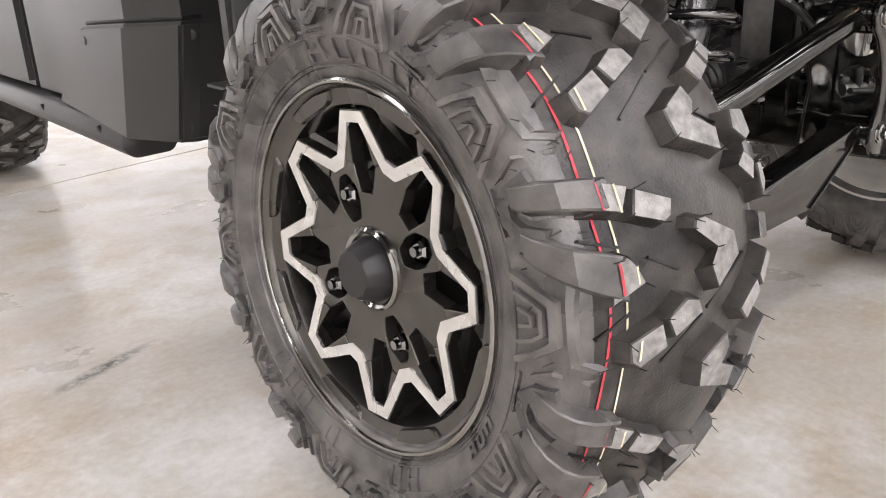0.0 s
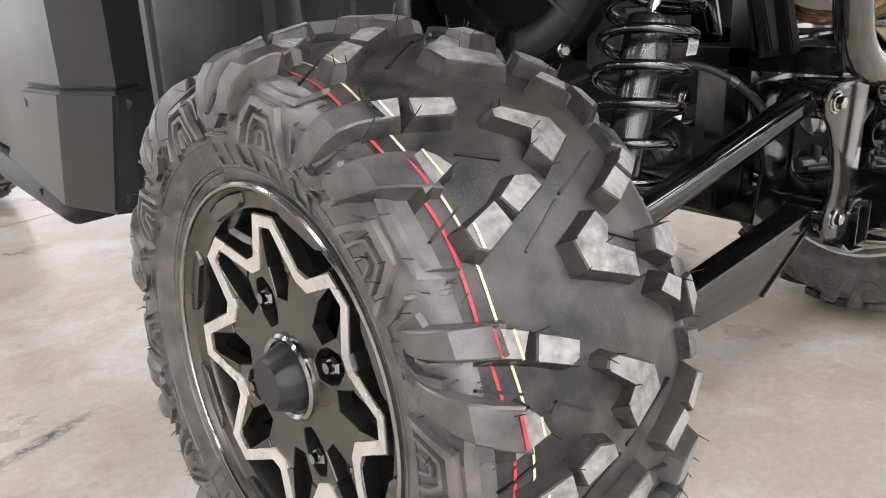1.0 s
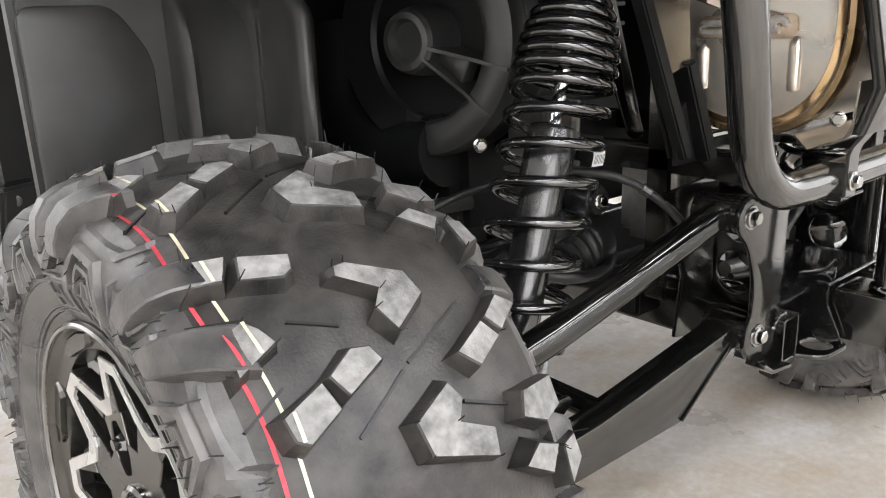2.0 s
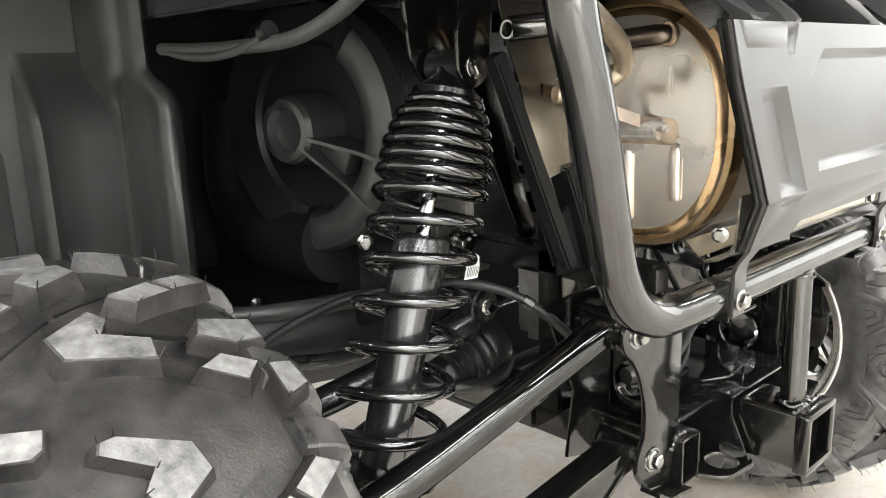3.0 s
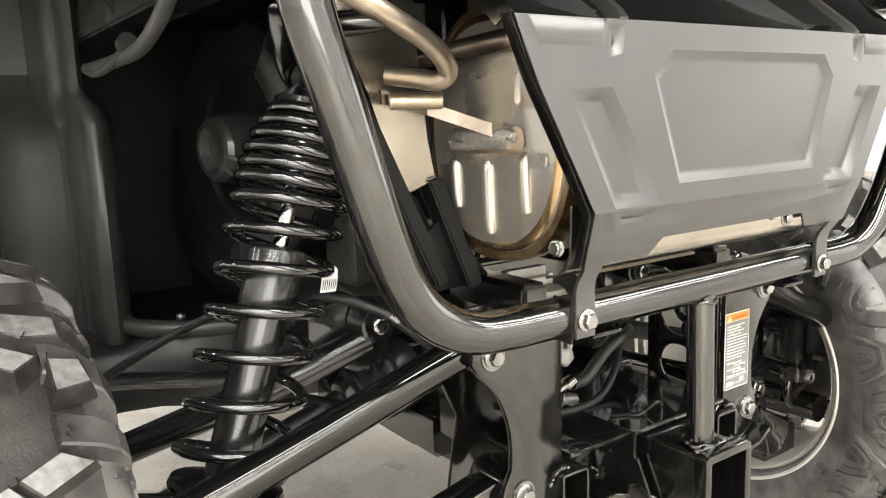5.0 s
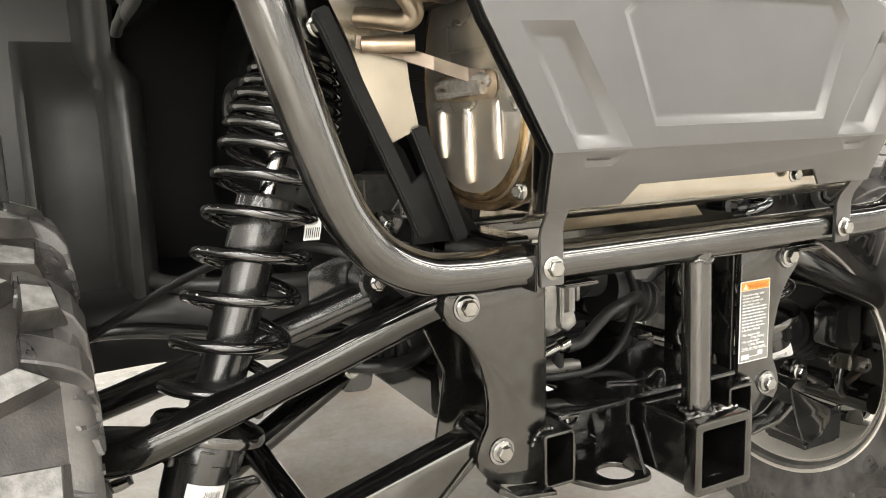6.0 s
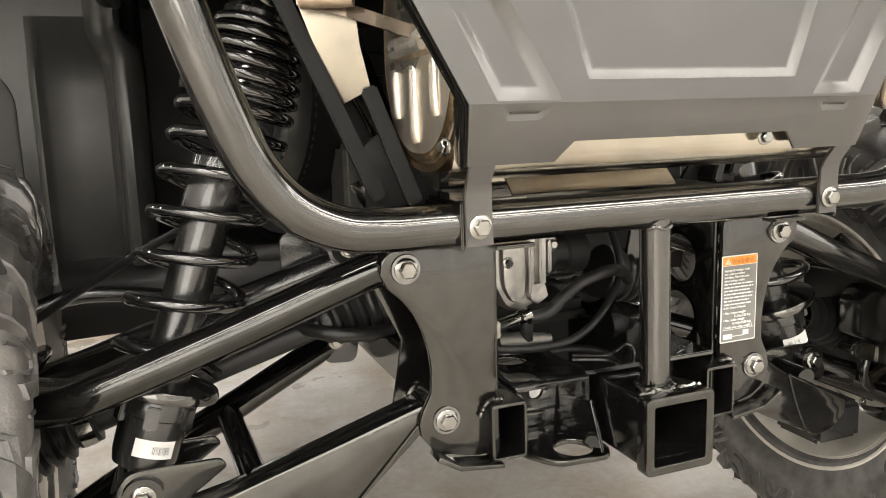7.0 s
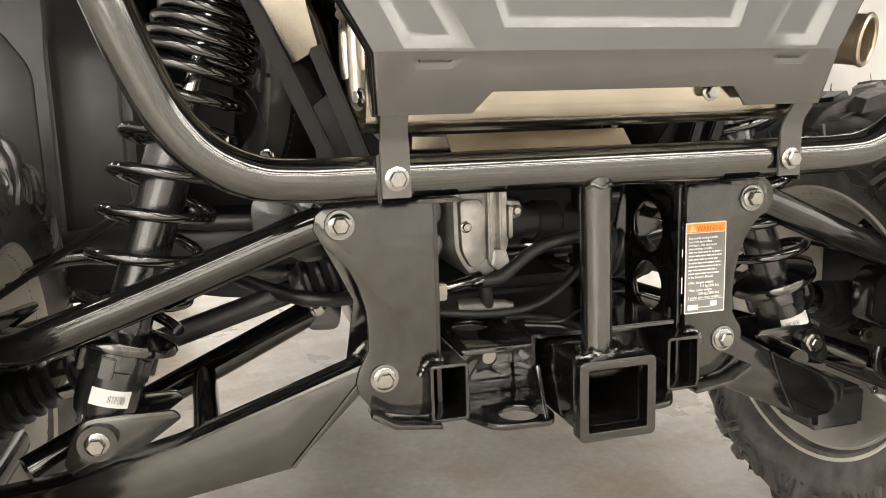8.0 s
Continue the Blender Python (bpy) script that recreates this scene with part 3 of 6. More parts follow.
def build_wheel():
    """A wheel about its own centre; the outer face looks along -x."""
    barrel = lathe([(-0.1185, 0.187), (-0.1215, 0.1895), (-0.1240, 0.1870), (-0.1235, 0.1855), (-0.1205, 0.1815), (-0.1160, 0.1795), (-0.1145, 0.178), (-0.1125, 0.168), (-0.1110, 0.1635), (-0.1050, 0.1618), (-0.06, 0.1605), (0.0, 0.158), (0.08, 0.166),
                    (0.112, 0.176), (0.118, 0.186), (0.1155, 0.1905), (0.110, 0.1895), (0.106, 0.178), (0.07, 0.170), (0.0, 0.163), (-0.06, 0.165), (-0.100, 0.175)], 96, closed=True)
    wheel = part("wheel", barrel, RIM, vehicle, "black alloy wheel with machined spoke edges and a knobbly tyre")
    lip = lathe([(-0.1180, 0.1845), (-0.1225, 0.1835), (-0.1252, 0.1845), (-0.1260, 0.1868), (-0.1245, 0.1890), (-0.1200, 0.1895)], 96, closed=True)
    part("rim_lip", lip, POLISHED, wheel, "glossy dark rolled rim lip")
    lining = lathe([(0.110, 0.1715), (0.086, 0.1625), (0.0, 0.1545), (-0.055, 0.1555), (-0.055, 0.1545), (0.0, 0.1532), (0.086, 0.1610), (0.110, 0.1705)], 72, closed=True)
    part("barrel_lining", lining, RIM_IN, wheel, "bare grey inner barrel")
    flange = lathe([(0.100, 0.168), (0.110, 0.1735), (0.115, 0.1800), (0.1215, 0.1830), (0.1230, 0.1860), (0.1215, 0.1885), (0.115, 0.186), (0.107, 0.1765)], 72, closed=True)
    part("inner_flange", flange, RIM_IN, wheel, "bare grey inner rim flange")
    outline, holes = [], [arc(0, 0, 0.030, n=28)]
    for k in range(8):
        a = PHASE + 45 * k
        outline += [polar(0.1195, a - 18.9), polar(0.106, a - 9.6), polar(0.078, a - 7.0), polar(0.078, a + 7.0), polar(0.106, a + 9.6), polar(0.1195, a + 18.9)]
    for k in range(4):
        g = LUG_AT + 90 * k
        holes.append(rounded([polar(0.0985, g - 4), polar(0.0985, g + 4), polar(0.084, g + 11.5), polar(0.069, g + 13.5), polar(0.051, g + 9), polar(0.051, g - 9), polar(0.069, g - 13.5), polar(0.084, g - 11.5)], 0.003, 2))
    hub = plate(outline, holes, 0.016, 0.0012, lambda u, v, d: (-(HUB_D - 0.0005 + d), -u, v))
    part("hub_face", hub, RIM, wheel, "flat glossy black hub face with bolt pockets", smooth=15)
    me = None
    for k in range(8):
        a = PHASE + 45 * k
        if me is None:
            arm = plate([polar(0.1195, a - 18.9), polar(0.1600, a - 6.2), polar(0.1600, a + 6.2), polar(0.1195, a + 18.9), polar(0.106, a + 9.6), polar(0.1485, a + 3.9), polar(0.1485, a - 3.9), polar(0.106, a - 9.6)], (), 0.016, 0.0008, dished)
            me = part("spoke", arm, RIM, wheel, "glossy black forked spoke", smooth=15).data
        else:
            ob = tagged(new("spoke", me), "glossy black forked spoke")
            ob.matrix_basis, ob.parent = Matrix.Rotation(-radians(45 * k), 4, "X"), wheel
    edge = bmesh.new()
    a0, a1 = star_outline(0.0004), star_outline(0.0118)
    n = len(a0)
    rows = []
    for ring, up in ((a0, 0.006), (a0, 0.0092), (a1, 0.0092), (a1, 0.006)):
        rows.append([edge.verts.new(dished(*polar(r, a), up)) for r, a in ring])
    for q, s in zip(rows, rows[1:]):
        for k in range(n):
            edge.faces.new((q[k], q[(k + 1) % n], s[(k + 1) % n], s[k]))
    part("machined_edge", fix(edge), MACHINED, wheel, "bright machined zigzag edge", smooth=20)
    # struts that carry each spoke back to the barrel
    strut = bmesh.new()
    for sgn in (-1, 1):
        pts = []
        for r, a, d in ((0.106, 22.5 - sgn * 17.5, 0.0875), (0.153, sgn * 5.3, 0.100), (0.166, sgn * 6.2, 0.098), (0.150, sgn * 7.2, 0.055), (0.106, sgn * 14, 0.060)):
            t = radians(a if d != 0.0875 else sgn * 17.0)
            pts.append((d, r * math.cos(t), r * math.sin(t)))
        rings = []
        for off in (-0.0035, 0.0035):
            rings.append([strut.verts.new((-d, -u + off * 0.4, v + off)) for d, u, v in pts])
        strut.faces.new(rings[0])
        strut.faces.new(rings[1])
        for k in range(len(pts)):
            strut.faces.new((rings[0][k], rings[0][(k + 1) % len(pts)], rings[1][(k + 1) % len(pts)], rings[1][k]))
    me = None
    for k in range(8):
        m = Matrix.Rotation(-radians(PHASE + 45 * k), 4, "X")
        if me is None:
            me = part("spoke_strut", fix(strut), RIM, wheel, at=m, smooth=0).data
        else:
            ob = new("spoke_strut", me)
            ob.matrix_basis, ob.parent = m, wheel
    # raised pads and clips on the outer rim ring
    pad = bmesh.new()
    rows = []
    for d, g in ((0.1075, 1.5), (0.1162, 0.4), (0.1170, 0.0)):
        rows.append([pad.verts.new((-d, -r * math.cos(radians(a)), r * math.sin(radians(a))))
                     for r, a in ((0.1655 - 0.0004 * g, -8.6 - g), (0.1690, -10.6 - g), (0.1775 + 0.0004 * g, -12 - g), (0.1785, -4), (0.1785, 4), (0.1775 + 0.0004 * g, 12 + g), (0.1690, 10.6 + g), (0.1655 - 0.0004 * g, 8.6 + g), (0.1640 - 0.0004 * g, 0))])
    for q, t in zip(rows, rows[1:]):
        for k in range(9):
            pad.faces.new((q[k], q[(k + 1) % 9], t[(k + 1) % 9], t[k]))
    pad.faces.new(rows[-1])
    me = None
    for k in range(8):
        m = Matrix.Rotation(-radians(PHASE + 22.5 + 45 * k), 4, "X")
        if me is None:
            me = part("rim_pad", fix(pad), RIM, wheel, at=m, smooth=0).data
        else:
            ob = new("rim_pad", me)
            ob.matrix_basis, ob.parent = m, wheel
    disc = lathe([(-0.062, 0.012), (-0.068, 0.062), (-0.060, 0.104), (-0.050, 0.104), (-0.045, 0.012)], 48)
    part("hub_plate", disc, RIM, wheel)
    ring = lathe([(-0.095, 0.0355), (-0.1075, 0.0365), (-0.110, 0.0400), (-0.1075, 0.0430), (-0.095, 0.0445)], 48, closed=True)
    part("hub_ring", ring, POLISHED, wheel, "polished black ring round the hub cap")
    cap = bmesh.new()
    rings = []
    for d, r, wob in ((0.080, 0.036, 0), (0.098, 0.0345, 0.0), (0.112, 0.0325, 0.0015), (0.128, 0.0255, 0.0015), (0.130, 0.0235, 0.0008)):
        rings.append([cap.verts.new((-d, (r - wob * (k % 3 == 0)) * math.cos(2 * math.pi * k / 36), (r - wob * (k % 3 == 0)) * math.sin(2 * math.pi * k / 36))) for k in range(36)])
    for q, s in zip(rings, rings[1:]):
        for k in range(36):
            cap.faces.new((q[k], q[(k + 1) % 36], s[(k + 1) % 36], s[k]))
    cap.faces.new(rings[-1])
    part("hub_cap", fix(cap), CAP, wheel, "tapered matt black plastic hub cap", smooth=25)
    nut = lathe([(0.0, 0.0001), (0.0, 0.0125), (0.004, 0.012), (0.005, 0.0098), (0.005, 0.0001)], 24, "z")
    hexa = bmesh.new()
    rr = [[hexa.verts.new((r * math.cos(math.pi * k / 3), r * math.sin(math.pi * k / 3), z)) for k in range(6)] for r, z in ((0.0098, 0.004), (0.0098, 0.015), (0.0075, 0.018))]
    for q, s in zip(rr, rr[1:]):
        for k in range(6):
            hexa.faces.new((q[k], q[(k + 1) % 6], s[(k + 1) % 6], s[k]))
    hexa.faces.new(rr[-1])
    join(nut, fix(hexa))
    join(nut, fix(tube(bmesh.new(), [(0, 0, 0.012), (0, 0, 0.0235)], 0.005, 12)))
    nut.transform(Matrix.Rotation(radians(-90), 4, "Y"))
    me = None
    for k in range(4):
        u, v = polar(0.079, LUG_AT + 90 * k)
        m = Matrix.Translation((-0.0865, -u, v))
        if me is None:
            me = part("lug_nut", nut, NUT, wheel, "zinc-plated lug nut", at=m, smooth=25).data
        else:
            ob = tagged(new("lug_nut", me), "zinc-plated lug nut")
            ob.matrix_basis, ob.parent = m, wheel
    # tyre
    prof = [(-d, r) for d, r in CARCASS] + [(d + 0.002, r) for d, r in reversed(CARCASS[:-1])]
    tyre = lathe(prof, 140)
    caps = [f for f in tyre.faces if len(f.verts) > 4]
    bmesh.ops.delete(tyre, geom=caps, context="FACES_ONLY")
    for r, h in ((0.1965, 0.0014), (0.2005, 0.001), (0.2235, 0.0008)):
        for sign in (-1,):
            d = side_depth(r)
            ridge = lathe([(sign * (d - 0.002), r - 0.0016), (sign * (d + h), r - 0.0006), (sign * (d + h), r + 0.0006), (sign * (d - 0.002), r + 0.0016)], 96, closed=True)
            part("sidewall_ring", ridge, RUBBER, wheel)
    # tread floor between the blocks gets the shade-darkened rubber
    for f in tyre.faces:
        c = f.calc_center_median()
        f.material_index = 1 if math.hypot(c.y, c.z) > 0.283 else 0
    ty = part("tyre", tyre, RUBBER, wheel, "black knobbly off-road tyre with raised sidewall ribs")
    ty.data.materials.append(GROOVE_DARK)
    # one pitch of shoulder ribs on each sidewall
    rng = random.Random(4)
    for sign, shift in ((-1, 0.0), (1, 14.0)):
        rib = bmesh.new()
        a = 40 + shift
        shapes = (
            ([(0.268, 56.0), (0.248, 57.8), (0.2405, 60.2), (0.2405, 63.0), (0.250, 65.0), (0.268, 65.8)], 0.0115, 0.0062),
            ([(0.278, 58.8), (0.262, 59.6), (0.2545, 60.6), (0.2545, 62.6), (0.262, 63.4), (0.278, 63.6)], 0.0030, 0.0046),
            ([(0.2300, 57.6), (0.2300, 67.0)], 0.0022, 0.0030),
            ([(0.2270, 69.8), (0.2460, 72.2), (0.2640, 75.0), (0.2640, 81.8), (0.2460, 84.4), (0.2270, 87.0)], 0.0058, 0.0060),
            ([(0.2280, 73.4), (0.2440, 74.8), (0.2535, 76.2), (0.2535, 80.4), (0.2440, 81.8), (0.2280, 83.4)], 0.0034, 0.0046),
            ([(0.2290, 76.6), (0.2430, 77.4), (0.2430, 79.2), (0.2290, 80.2)], 0.0028, 0.0036),
            ([(0.2860, 70.0), (0.2760, 71.6), (0.2740, 75.0), (0.2740, 81.8), (0.2760, 85.0), (0.2860, 86.4)], 0.0044, 0.0044),
            ([(0.2820, 68.2), (0.2620, 69.8), (0.2440, 67.8)], 0.003, 0.004),
            ([(0.2600, 88.4), (0.2420, 90.2)], 0.003, 0.004))
        for path, w, h in shapes:
            side_path(rib, [(r, q - 40 + a) for r, q in path], w, h, sign)
        fix(rib)
        me = None
        for k in range(10):
            m = Matrix.Rotation(-radians(PITCH * k), 4, "X")
            if me is None:
                me = part("sidewall_rib", rib, RUBBER, wheel, at=m, smooth=0).data
            else:
                ob = new("sidewall_rib", me)
                ob.matrix_basis, ob.parent = m, wheel
    # shoulder blocks that carry the outer tread blocks over on to the sidewall
    for a0, a1, b0, b1 in ((57.6, 62.3, 62.0, 66.0), (44.8, 51.2, 53.6, 58.2)):
        bm = bmesh.new()
        rows = []
        for k, (d, r, dd, dr) in enumerate(((0.098, 0.3020, 0.094, 0.278), (0.108, 0.3000, 0.102, 0.276), (0.122, 0.2960, 0.113, 0.273), (0.1345, 0.2880, 0.123, 0.269), (0.1420, 0.2750, 0.130, 0.263), (0.1440, 0.2600, 0.132, 0.254), (0.1420, 0.2480, 0.133, 0.246))):
            f = (k / 6) ** 1.3
            lo, hi = radians(a0 + (b0 - a0) * f), radians(a1 + (b1 - a1) * f)
            e = 0.006
            rows.append([bm.verts.new((-dist, -rad * math.cos(t), rad * math.sin(t))) for dist, rad, t in ((dd, dr, lo - 0.010), (d - 0.0012, r - 0.001, lo), (d, r, lo + e), (d, r, hi - e), (d - 0.0012, r - 0.001, hi), (dd, dr, hi + 0.016))])
        for q, s in zip(rows, rows[1:]):
            for k in range(5):
                bm.faces.new((q[k], q[k + 1], s[k + 1], s[k]))
        bm.faces.new(rows[0])
        bm.faces.new(rows[-1])
        me = None
        for sign in (1, -1):
            for k in range(10):
                m = Matrix.Rotation(-radians(PITCH * k), 4, "X") if sign > 0 else Matrix.Translation((-0.004, 0, 0)) @ Matrix.Rotation(math.pi, 4, "Z") @ Matrix.Rotation(-radians(PITCH * k + 18 + 2 * 45), 4, "X")
                if me is None:
                    me = part("shoulder_block", fix(bm), RUBBER, wheel, at=m, smooth=24).data
                else:
                    ob = new("shoulder_block", me)
                    ob.matrix_basis, ob.parent = m, wheel
    # plain raised shapes where the sidewall carries moulded marks
    marks = bmesh.new()
    for start, count, step, r0, r1 in ((62, 6, 11.5, 0.202, 0.221), (222, 10, 7.8, 0.202, 0.222), (313, 5, 5.2, 0.204, 0.214)):
        for k in range(count):
            a = start + step * k
            if rng.random() < 0.8:
                side_bar(marks, (r0, a), (r1, a), 0.0042, 0.0022)
                side_bar(marks, (r0, a + step * 0.5), (r1, a + step * 0.5), 0.0042, 0.0022)
                rr = rng.choice((r0, r1, (r0 + r1) / 2))
                side_bar(marks, (rr, a), (rr, a + step * 0.5), 0.004, 0.0022)
    tagged(part("sidewall_mark", fix(marks), RUBBER, wheel, "raised moulded marks on the sidewall", smooth=0), kind="stuff")
    # fine ribs moulded between the tread blocks
    fine = bmesh.new()
    for k in range(10):
        for (xa, aa), (xb, ab) in (((-0.750, 54.6), (-0.720, 52.2)), ((-0.698, 49.8), (-0.669, 46.8)), ((-0.745, 39.4), (-0.717, 42.4)), ((-0.687, 33.5), (-0.643, 38.8)),
                                  ((-0.637, 39.5), (-0.572, 45.0)), ((-0.608, 32.7), (-0.562, 29.6))):
            n = Vector((xb - xa, radians(ab - aa) * 0.3)).orthogonal().normalized() * 0.0011
            c = []
            for x, a, s in ((xa, aa, 1), (xb, ab, 1), (xb, ab, -1), (xa, aa, -1)):
                c.append((x + n.x * s, a + math.degrees(n.y * s / 0.3) + PITCH * k))
            tops = [fine.verts.new(tread_point(x, a, tread_top(x) - 0.0118)) for x, a in c]
            foot = [fine.verts.new(tread_point(x, a, tread_top(x) - 0.020)) for x, a in c]
            fine.faces.new(tops)
            for i in range(4):
                fine.faces.new((tops[i], tops[(i + 1) % 4], foot[(i + 1) % 4], foot[i]))
    tagged(part("tread_sipe", fix(fine), HOSE, wheel, smooth=0), kind="stuff")
    # whiskers of rubber left by the mould
    hair = bmesh.new()
    for k in range(10):
        for lug in LUGS:
            for x, a in lug:
                if rng.random() < 0.5:
                    p = tread_point(x, a + PITCH * k, tread_top(x) - 0.001)
                    d = Vector((0, p.y, p.z)).normalized()
                    q = p + (d + Vector((rng.uniform(-0.5, 0.5), rng.uniform(-0.4, 0.4), rng.uniform(-0.4, 0.4)))) * rng.uniform(0.004, 0.010)
                    tube(hair, [p, q], [0.0006, 0.0004], 3, caps=False)
        for _ in range(18):
            a, r = rng.uniform(0, 36) + 36 * k, rng.choice((0.246, 0.262, 0.276, 0.285, 0.292))
            t = radians(a)
            p = Vector((-side_depth(r) - 0.003, -r * math.cos(t), r * math.sin(t)))
            tube(hair, [p, p + Vector((-rng.uniform(0.005, 0.011), rng.uniform(-0.004, 0.004), rng.uniform(-0.004, 0.004)))], [0.0007, 0.0004], 3, caps=False)
    tagged(part("rubber_whisker", hair, HOSE, wheel, "fine rubber mould whiskers", smooth=0), kind="stuff")
    # tread blocks
    for i, lug in enumerate(LUGS):
        me = lug_mesh("tread_block", lug)
        for k in range(10):
            ob = new("tread_block", me)
            ob.matrix_basis, ob.parent = Matrix.Rotation(-radians(PITCH * k), 4, "X"), wheel
    return wheel


LUG_AT = 26.7


def paint_stripe(wheel, x, w, material, name, label, seed):
    """A factory paint line run round the tread: over blocks and through grooves, broken where it missed."""
    rng = random.Random(seed)
    bm = bmesh.new()
    prev = None
    for k in range(720):
        a = k * 0.5
        xx = x + 0.0025 * math.sin(radians(a * 3 + seed * 40)) + 0.002 * math.sin(radians(a * 11))
        on = None
        for lug in LUGS:
            for j in (-1, 0, 1):
                base = a % PITCH + PITCH * (1 + j)
                n, inside = len(lug), False
                for i in range(n):
                    (x0, a0), (x1, a1) = lug[i], lug[i - 1]
                    if (a0 > base) != (a1 > base) and xx < (x1 - x0) * (base - a0) / (a1 - a0) + x0:
                        inside = not inside
                on = on or inside
        r = tread_top(xx) + 0.0004 if on else tread_top(xx) - 0.0130
        if not on:
            d = abs(xx + WX)
            for (d0, r0), (d1, r1) in zip(CARCASS, CARCASS[1:]):
                if d1 <= d <= d0:
                    r = r0 + (r1 - r0) * (d0 - d) / (d0 - d1) + 0.0006
        pair = [bm.verts.new(tread_point(xx - w / 2, a, r)), bm.verts.new(tread_point(xx + w / 2, a, r))]
        if prev and rng.random() > 0.015 and abs(r - prev_r) < 0.005:
            bm.faces.new((prev[0], prev[1], pair[1], pair[0]))
        prev, prev_r = pair, r
    part(name, fix(bm), material, wheel, label, smooth=0)


wheel = build_wheel()
paint_stripe(wheel, -0.7365, 0.0036, RED, "paint_stripe", "thin red paint line round the tread", 1)
paint_stripe(wheel, -0.7235, 0.0026, CREAM, "paint_stripe", "thin cream paint line round the tread", 2)
# under load the axle sits a little below the middle of the tread ring
for child in wheel.children:
    if child.name.split(".")[0] in ("tyre", "sidewall_ring", "sidewall_rib", "shoulder_block", "sidewall_mark", "tread_sipe", "rubber_whisker", "tread_block", "paint_stripe"):
        child.matrix_basis = Matrix.Translation((0, 0.001, 0.0032)) @ child.matrix_basis
# slight toe-out and camber of the rear wheel
LEAN = Matrix.Rotation(radians(2.3), 4, "Z") @ Matrix.Rotation(radians(1.5), 4, "Y")
wheel.matrix_basis = Matrix.Translation((-WX, WY, WZ)) @ LEAN
copy_thing(wheel, Matrix.Translation((0.589, WY + 0.002, WZ + 0.0055)) @ Matrix.Rotation(math.pi, 4, "Z"))
copy_thing(wheel, Matrix.Translation((-0.64, 2.79, WZ)))
copy_thing(wheel, Matrix.Translation((0.64, 2.79, WZ)) @ Matrix.Rotation(math.pi, 4, "Z"))



# ---- rear bumper, hitch and frame ----
def build_bumper():
    half = [(-0.385, 0.012, 0.84), (-0.381, 0.010, 0.80), (-0.366, 0.008, 0.75), (-0.352, 0.009, 0.705), (-0.337, 0.012, 0.662), (-0.320, 0.016, 0.624), (-0.296, 0.018, 0.595),
            (-0.262, 0.019, 0.578), (-0.225, 0.019, 0.574)]
    line = spline(half, 8) + [Vector((-0.10, 0.019, 0.574)), Vector((0, 0.019, 0.574)), Vector((0.10, 0.019, 0.574))]
    line += [Vector((-p[0], p[1], p[2])) for p in reversed(spline(half, 8))]
    bumper = part("bumper", fix(tube(bmesh.new(), line, 0.0162, 24)), TUBE, vehicle, "bent glossy black tube bumper")
    part("post", rod((-0.001, 0.014, 0.42), (-0.001, 0.017, 0.566), 0.0127, 24), TUBE, bumper, "upright black tube post")
    for z, r, y in ((0.4245, 0.0145, 0.014), (0.5595, 0.0125, 0.016)):
        weld = tube(bmesh.new(), [(-0.001 + r * math.cos(t), y + r * math.sin(t), z + 0.0012 * math.sin(5 * t)) for t in [2 * math.pi * k / 40 for k in range(40)]],
             [(0.0030 if z < 0.5 else 0.0018) + (0.0006 if z < 0.5 else 0.0) * math.sin(9 * k) for k in range(40)], 8, closed=True)
        part("weld_bead", fix(weld), TUBE, bumper)
    for s in (-1, 1):
        f = s > 0
        # strap that holds the muffler guard on the bar
        strap = bmesh.new()
        prof = [(-0.0165, 0.627), (-0.0130, 0.6185), (-0.004, 0.606), (-0.0015, 0.598), (-0.0015, 0.560)]
        rows = []
        for y, z in prof:
            rows.append([strap.verts.new((-0.166 - 0.0025 * max(0.0, (z - 0.59) / 0.037) + dx * (0.0108 if z < 0.6 else 0.0100), y + dy, z)) for dx, dy in ((-1, 0), (1, 0), (1, 0.0035), (-1, 0.0035))])
        for q, t in zip(rows, rows[1:]):
            for k in range(4):
                strap.faces.new((q[k], q[(k + 1) % 4], t[(k + 1) % 4], t[k]))
        strap.faces.new(rows[0])
        strap.faces.new(rows[-1])
        st = part("guard_strap", bevelled(strap, 0.0008), COVER, vehicle, "flat dark grey strap bolted to the bar", f)
        hex_bolt(st, (-0.166, -0.002, 0.574), (0, -1, 0), 0.0066, f)
        part("clamp_tab", box(bmesh.new(), (-0.1795, 0.001, 0.556), (-0.1765, 0.022, 0.592), 0.001), FRAME, bumper, flip=f)
        part("stop_plate", box(bmesh.new(), (-0.150, 0.006, 0.5540), (-0.116, 0.024, 0.5570), 0.001), FRAME, bumper, flip=f)
        # hollow bracket that the leg is welded into
        br = bmesh.new()
        for lo, hi in (((-0.402, 0.0, 0.836), (-0.350, 0.055, 0.840)), ((-0.402, 0.0, 0.885), (-0.350, 0.055, 0.889)), ((-0.402, 0.0, 0.84), (-0.398, 0.055, 0.885)), ((-0.354, 0.0, 0.84), (-0.350, 0.055, 0.885))):
            box(br, lo, hi, 0.0012)
        part("bracket", br, FRAME, bumper, "hollow square bracket", f)
        # forked stub pin beside the leg
        part("stub_pin", rod((-0.352, 0.085, 0.795), (-0.302, 0.055, 0.80), 0.009, 14), FRAME, bumper, flip=f)
        part("pin_ring", fix(tube(bmesh.new(), [(-0.353, 0.086 + 0.006 * math.cos(k * math.pi / 8), 0.795 + 0.006 * math.sin(k * math.pi / 8)) for k in range(16)], 0.0016, 8, closed=True)), ZINC, bumper, flip=f)
    return bumper


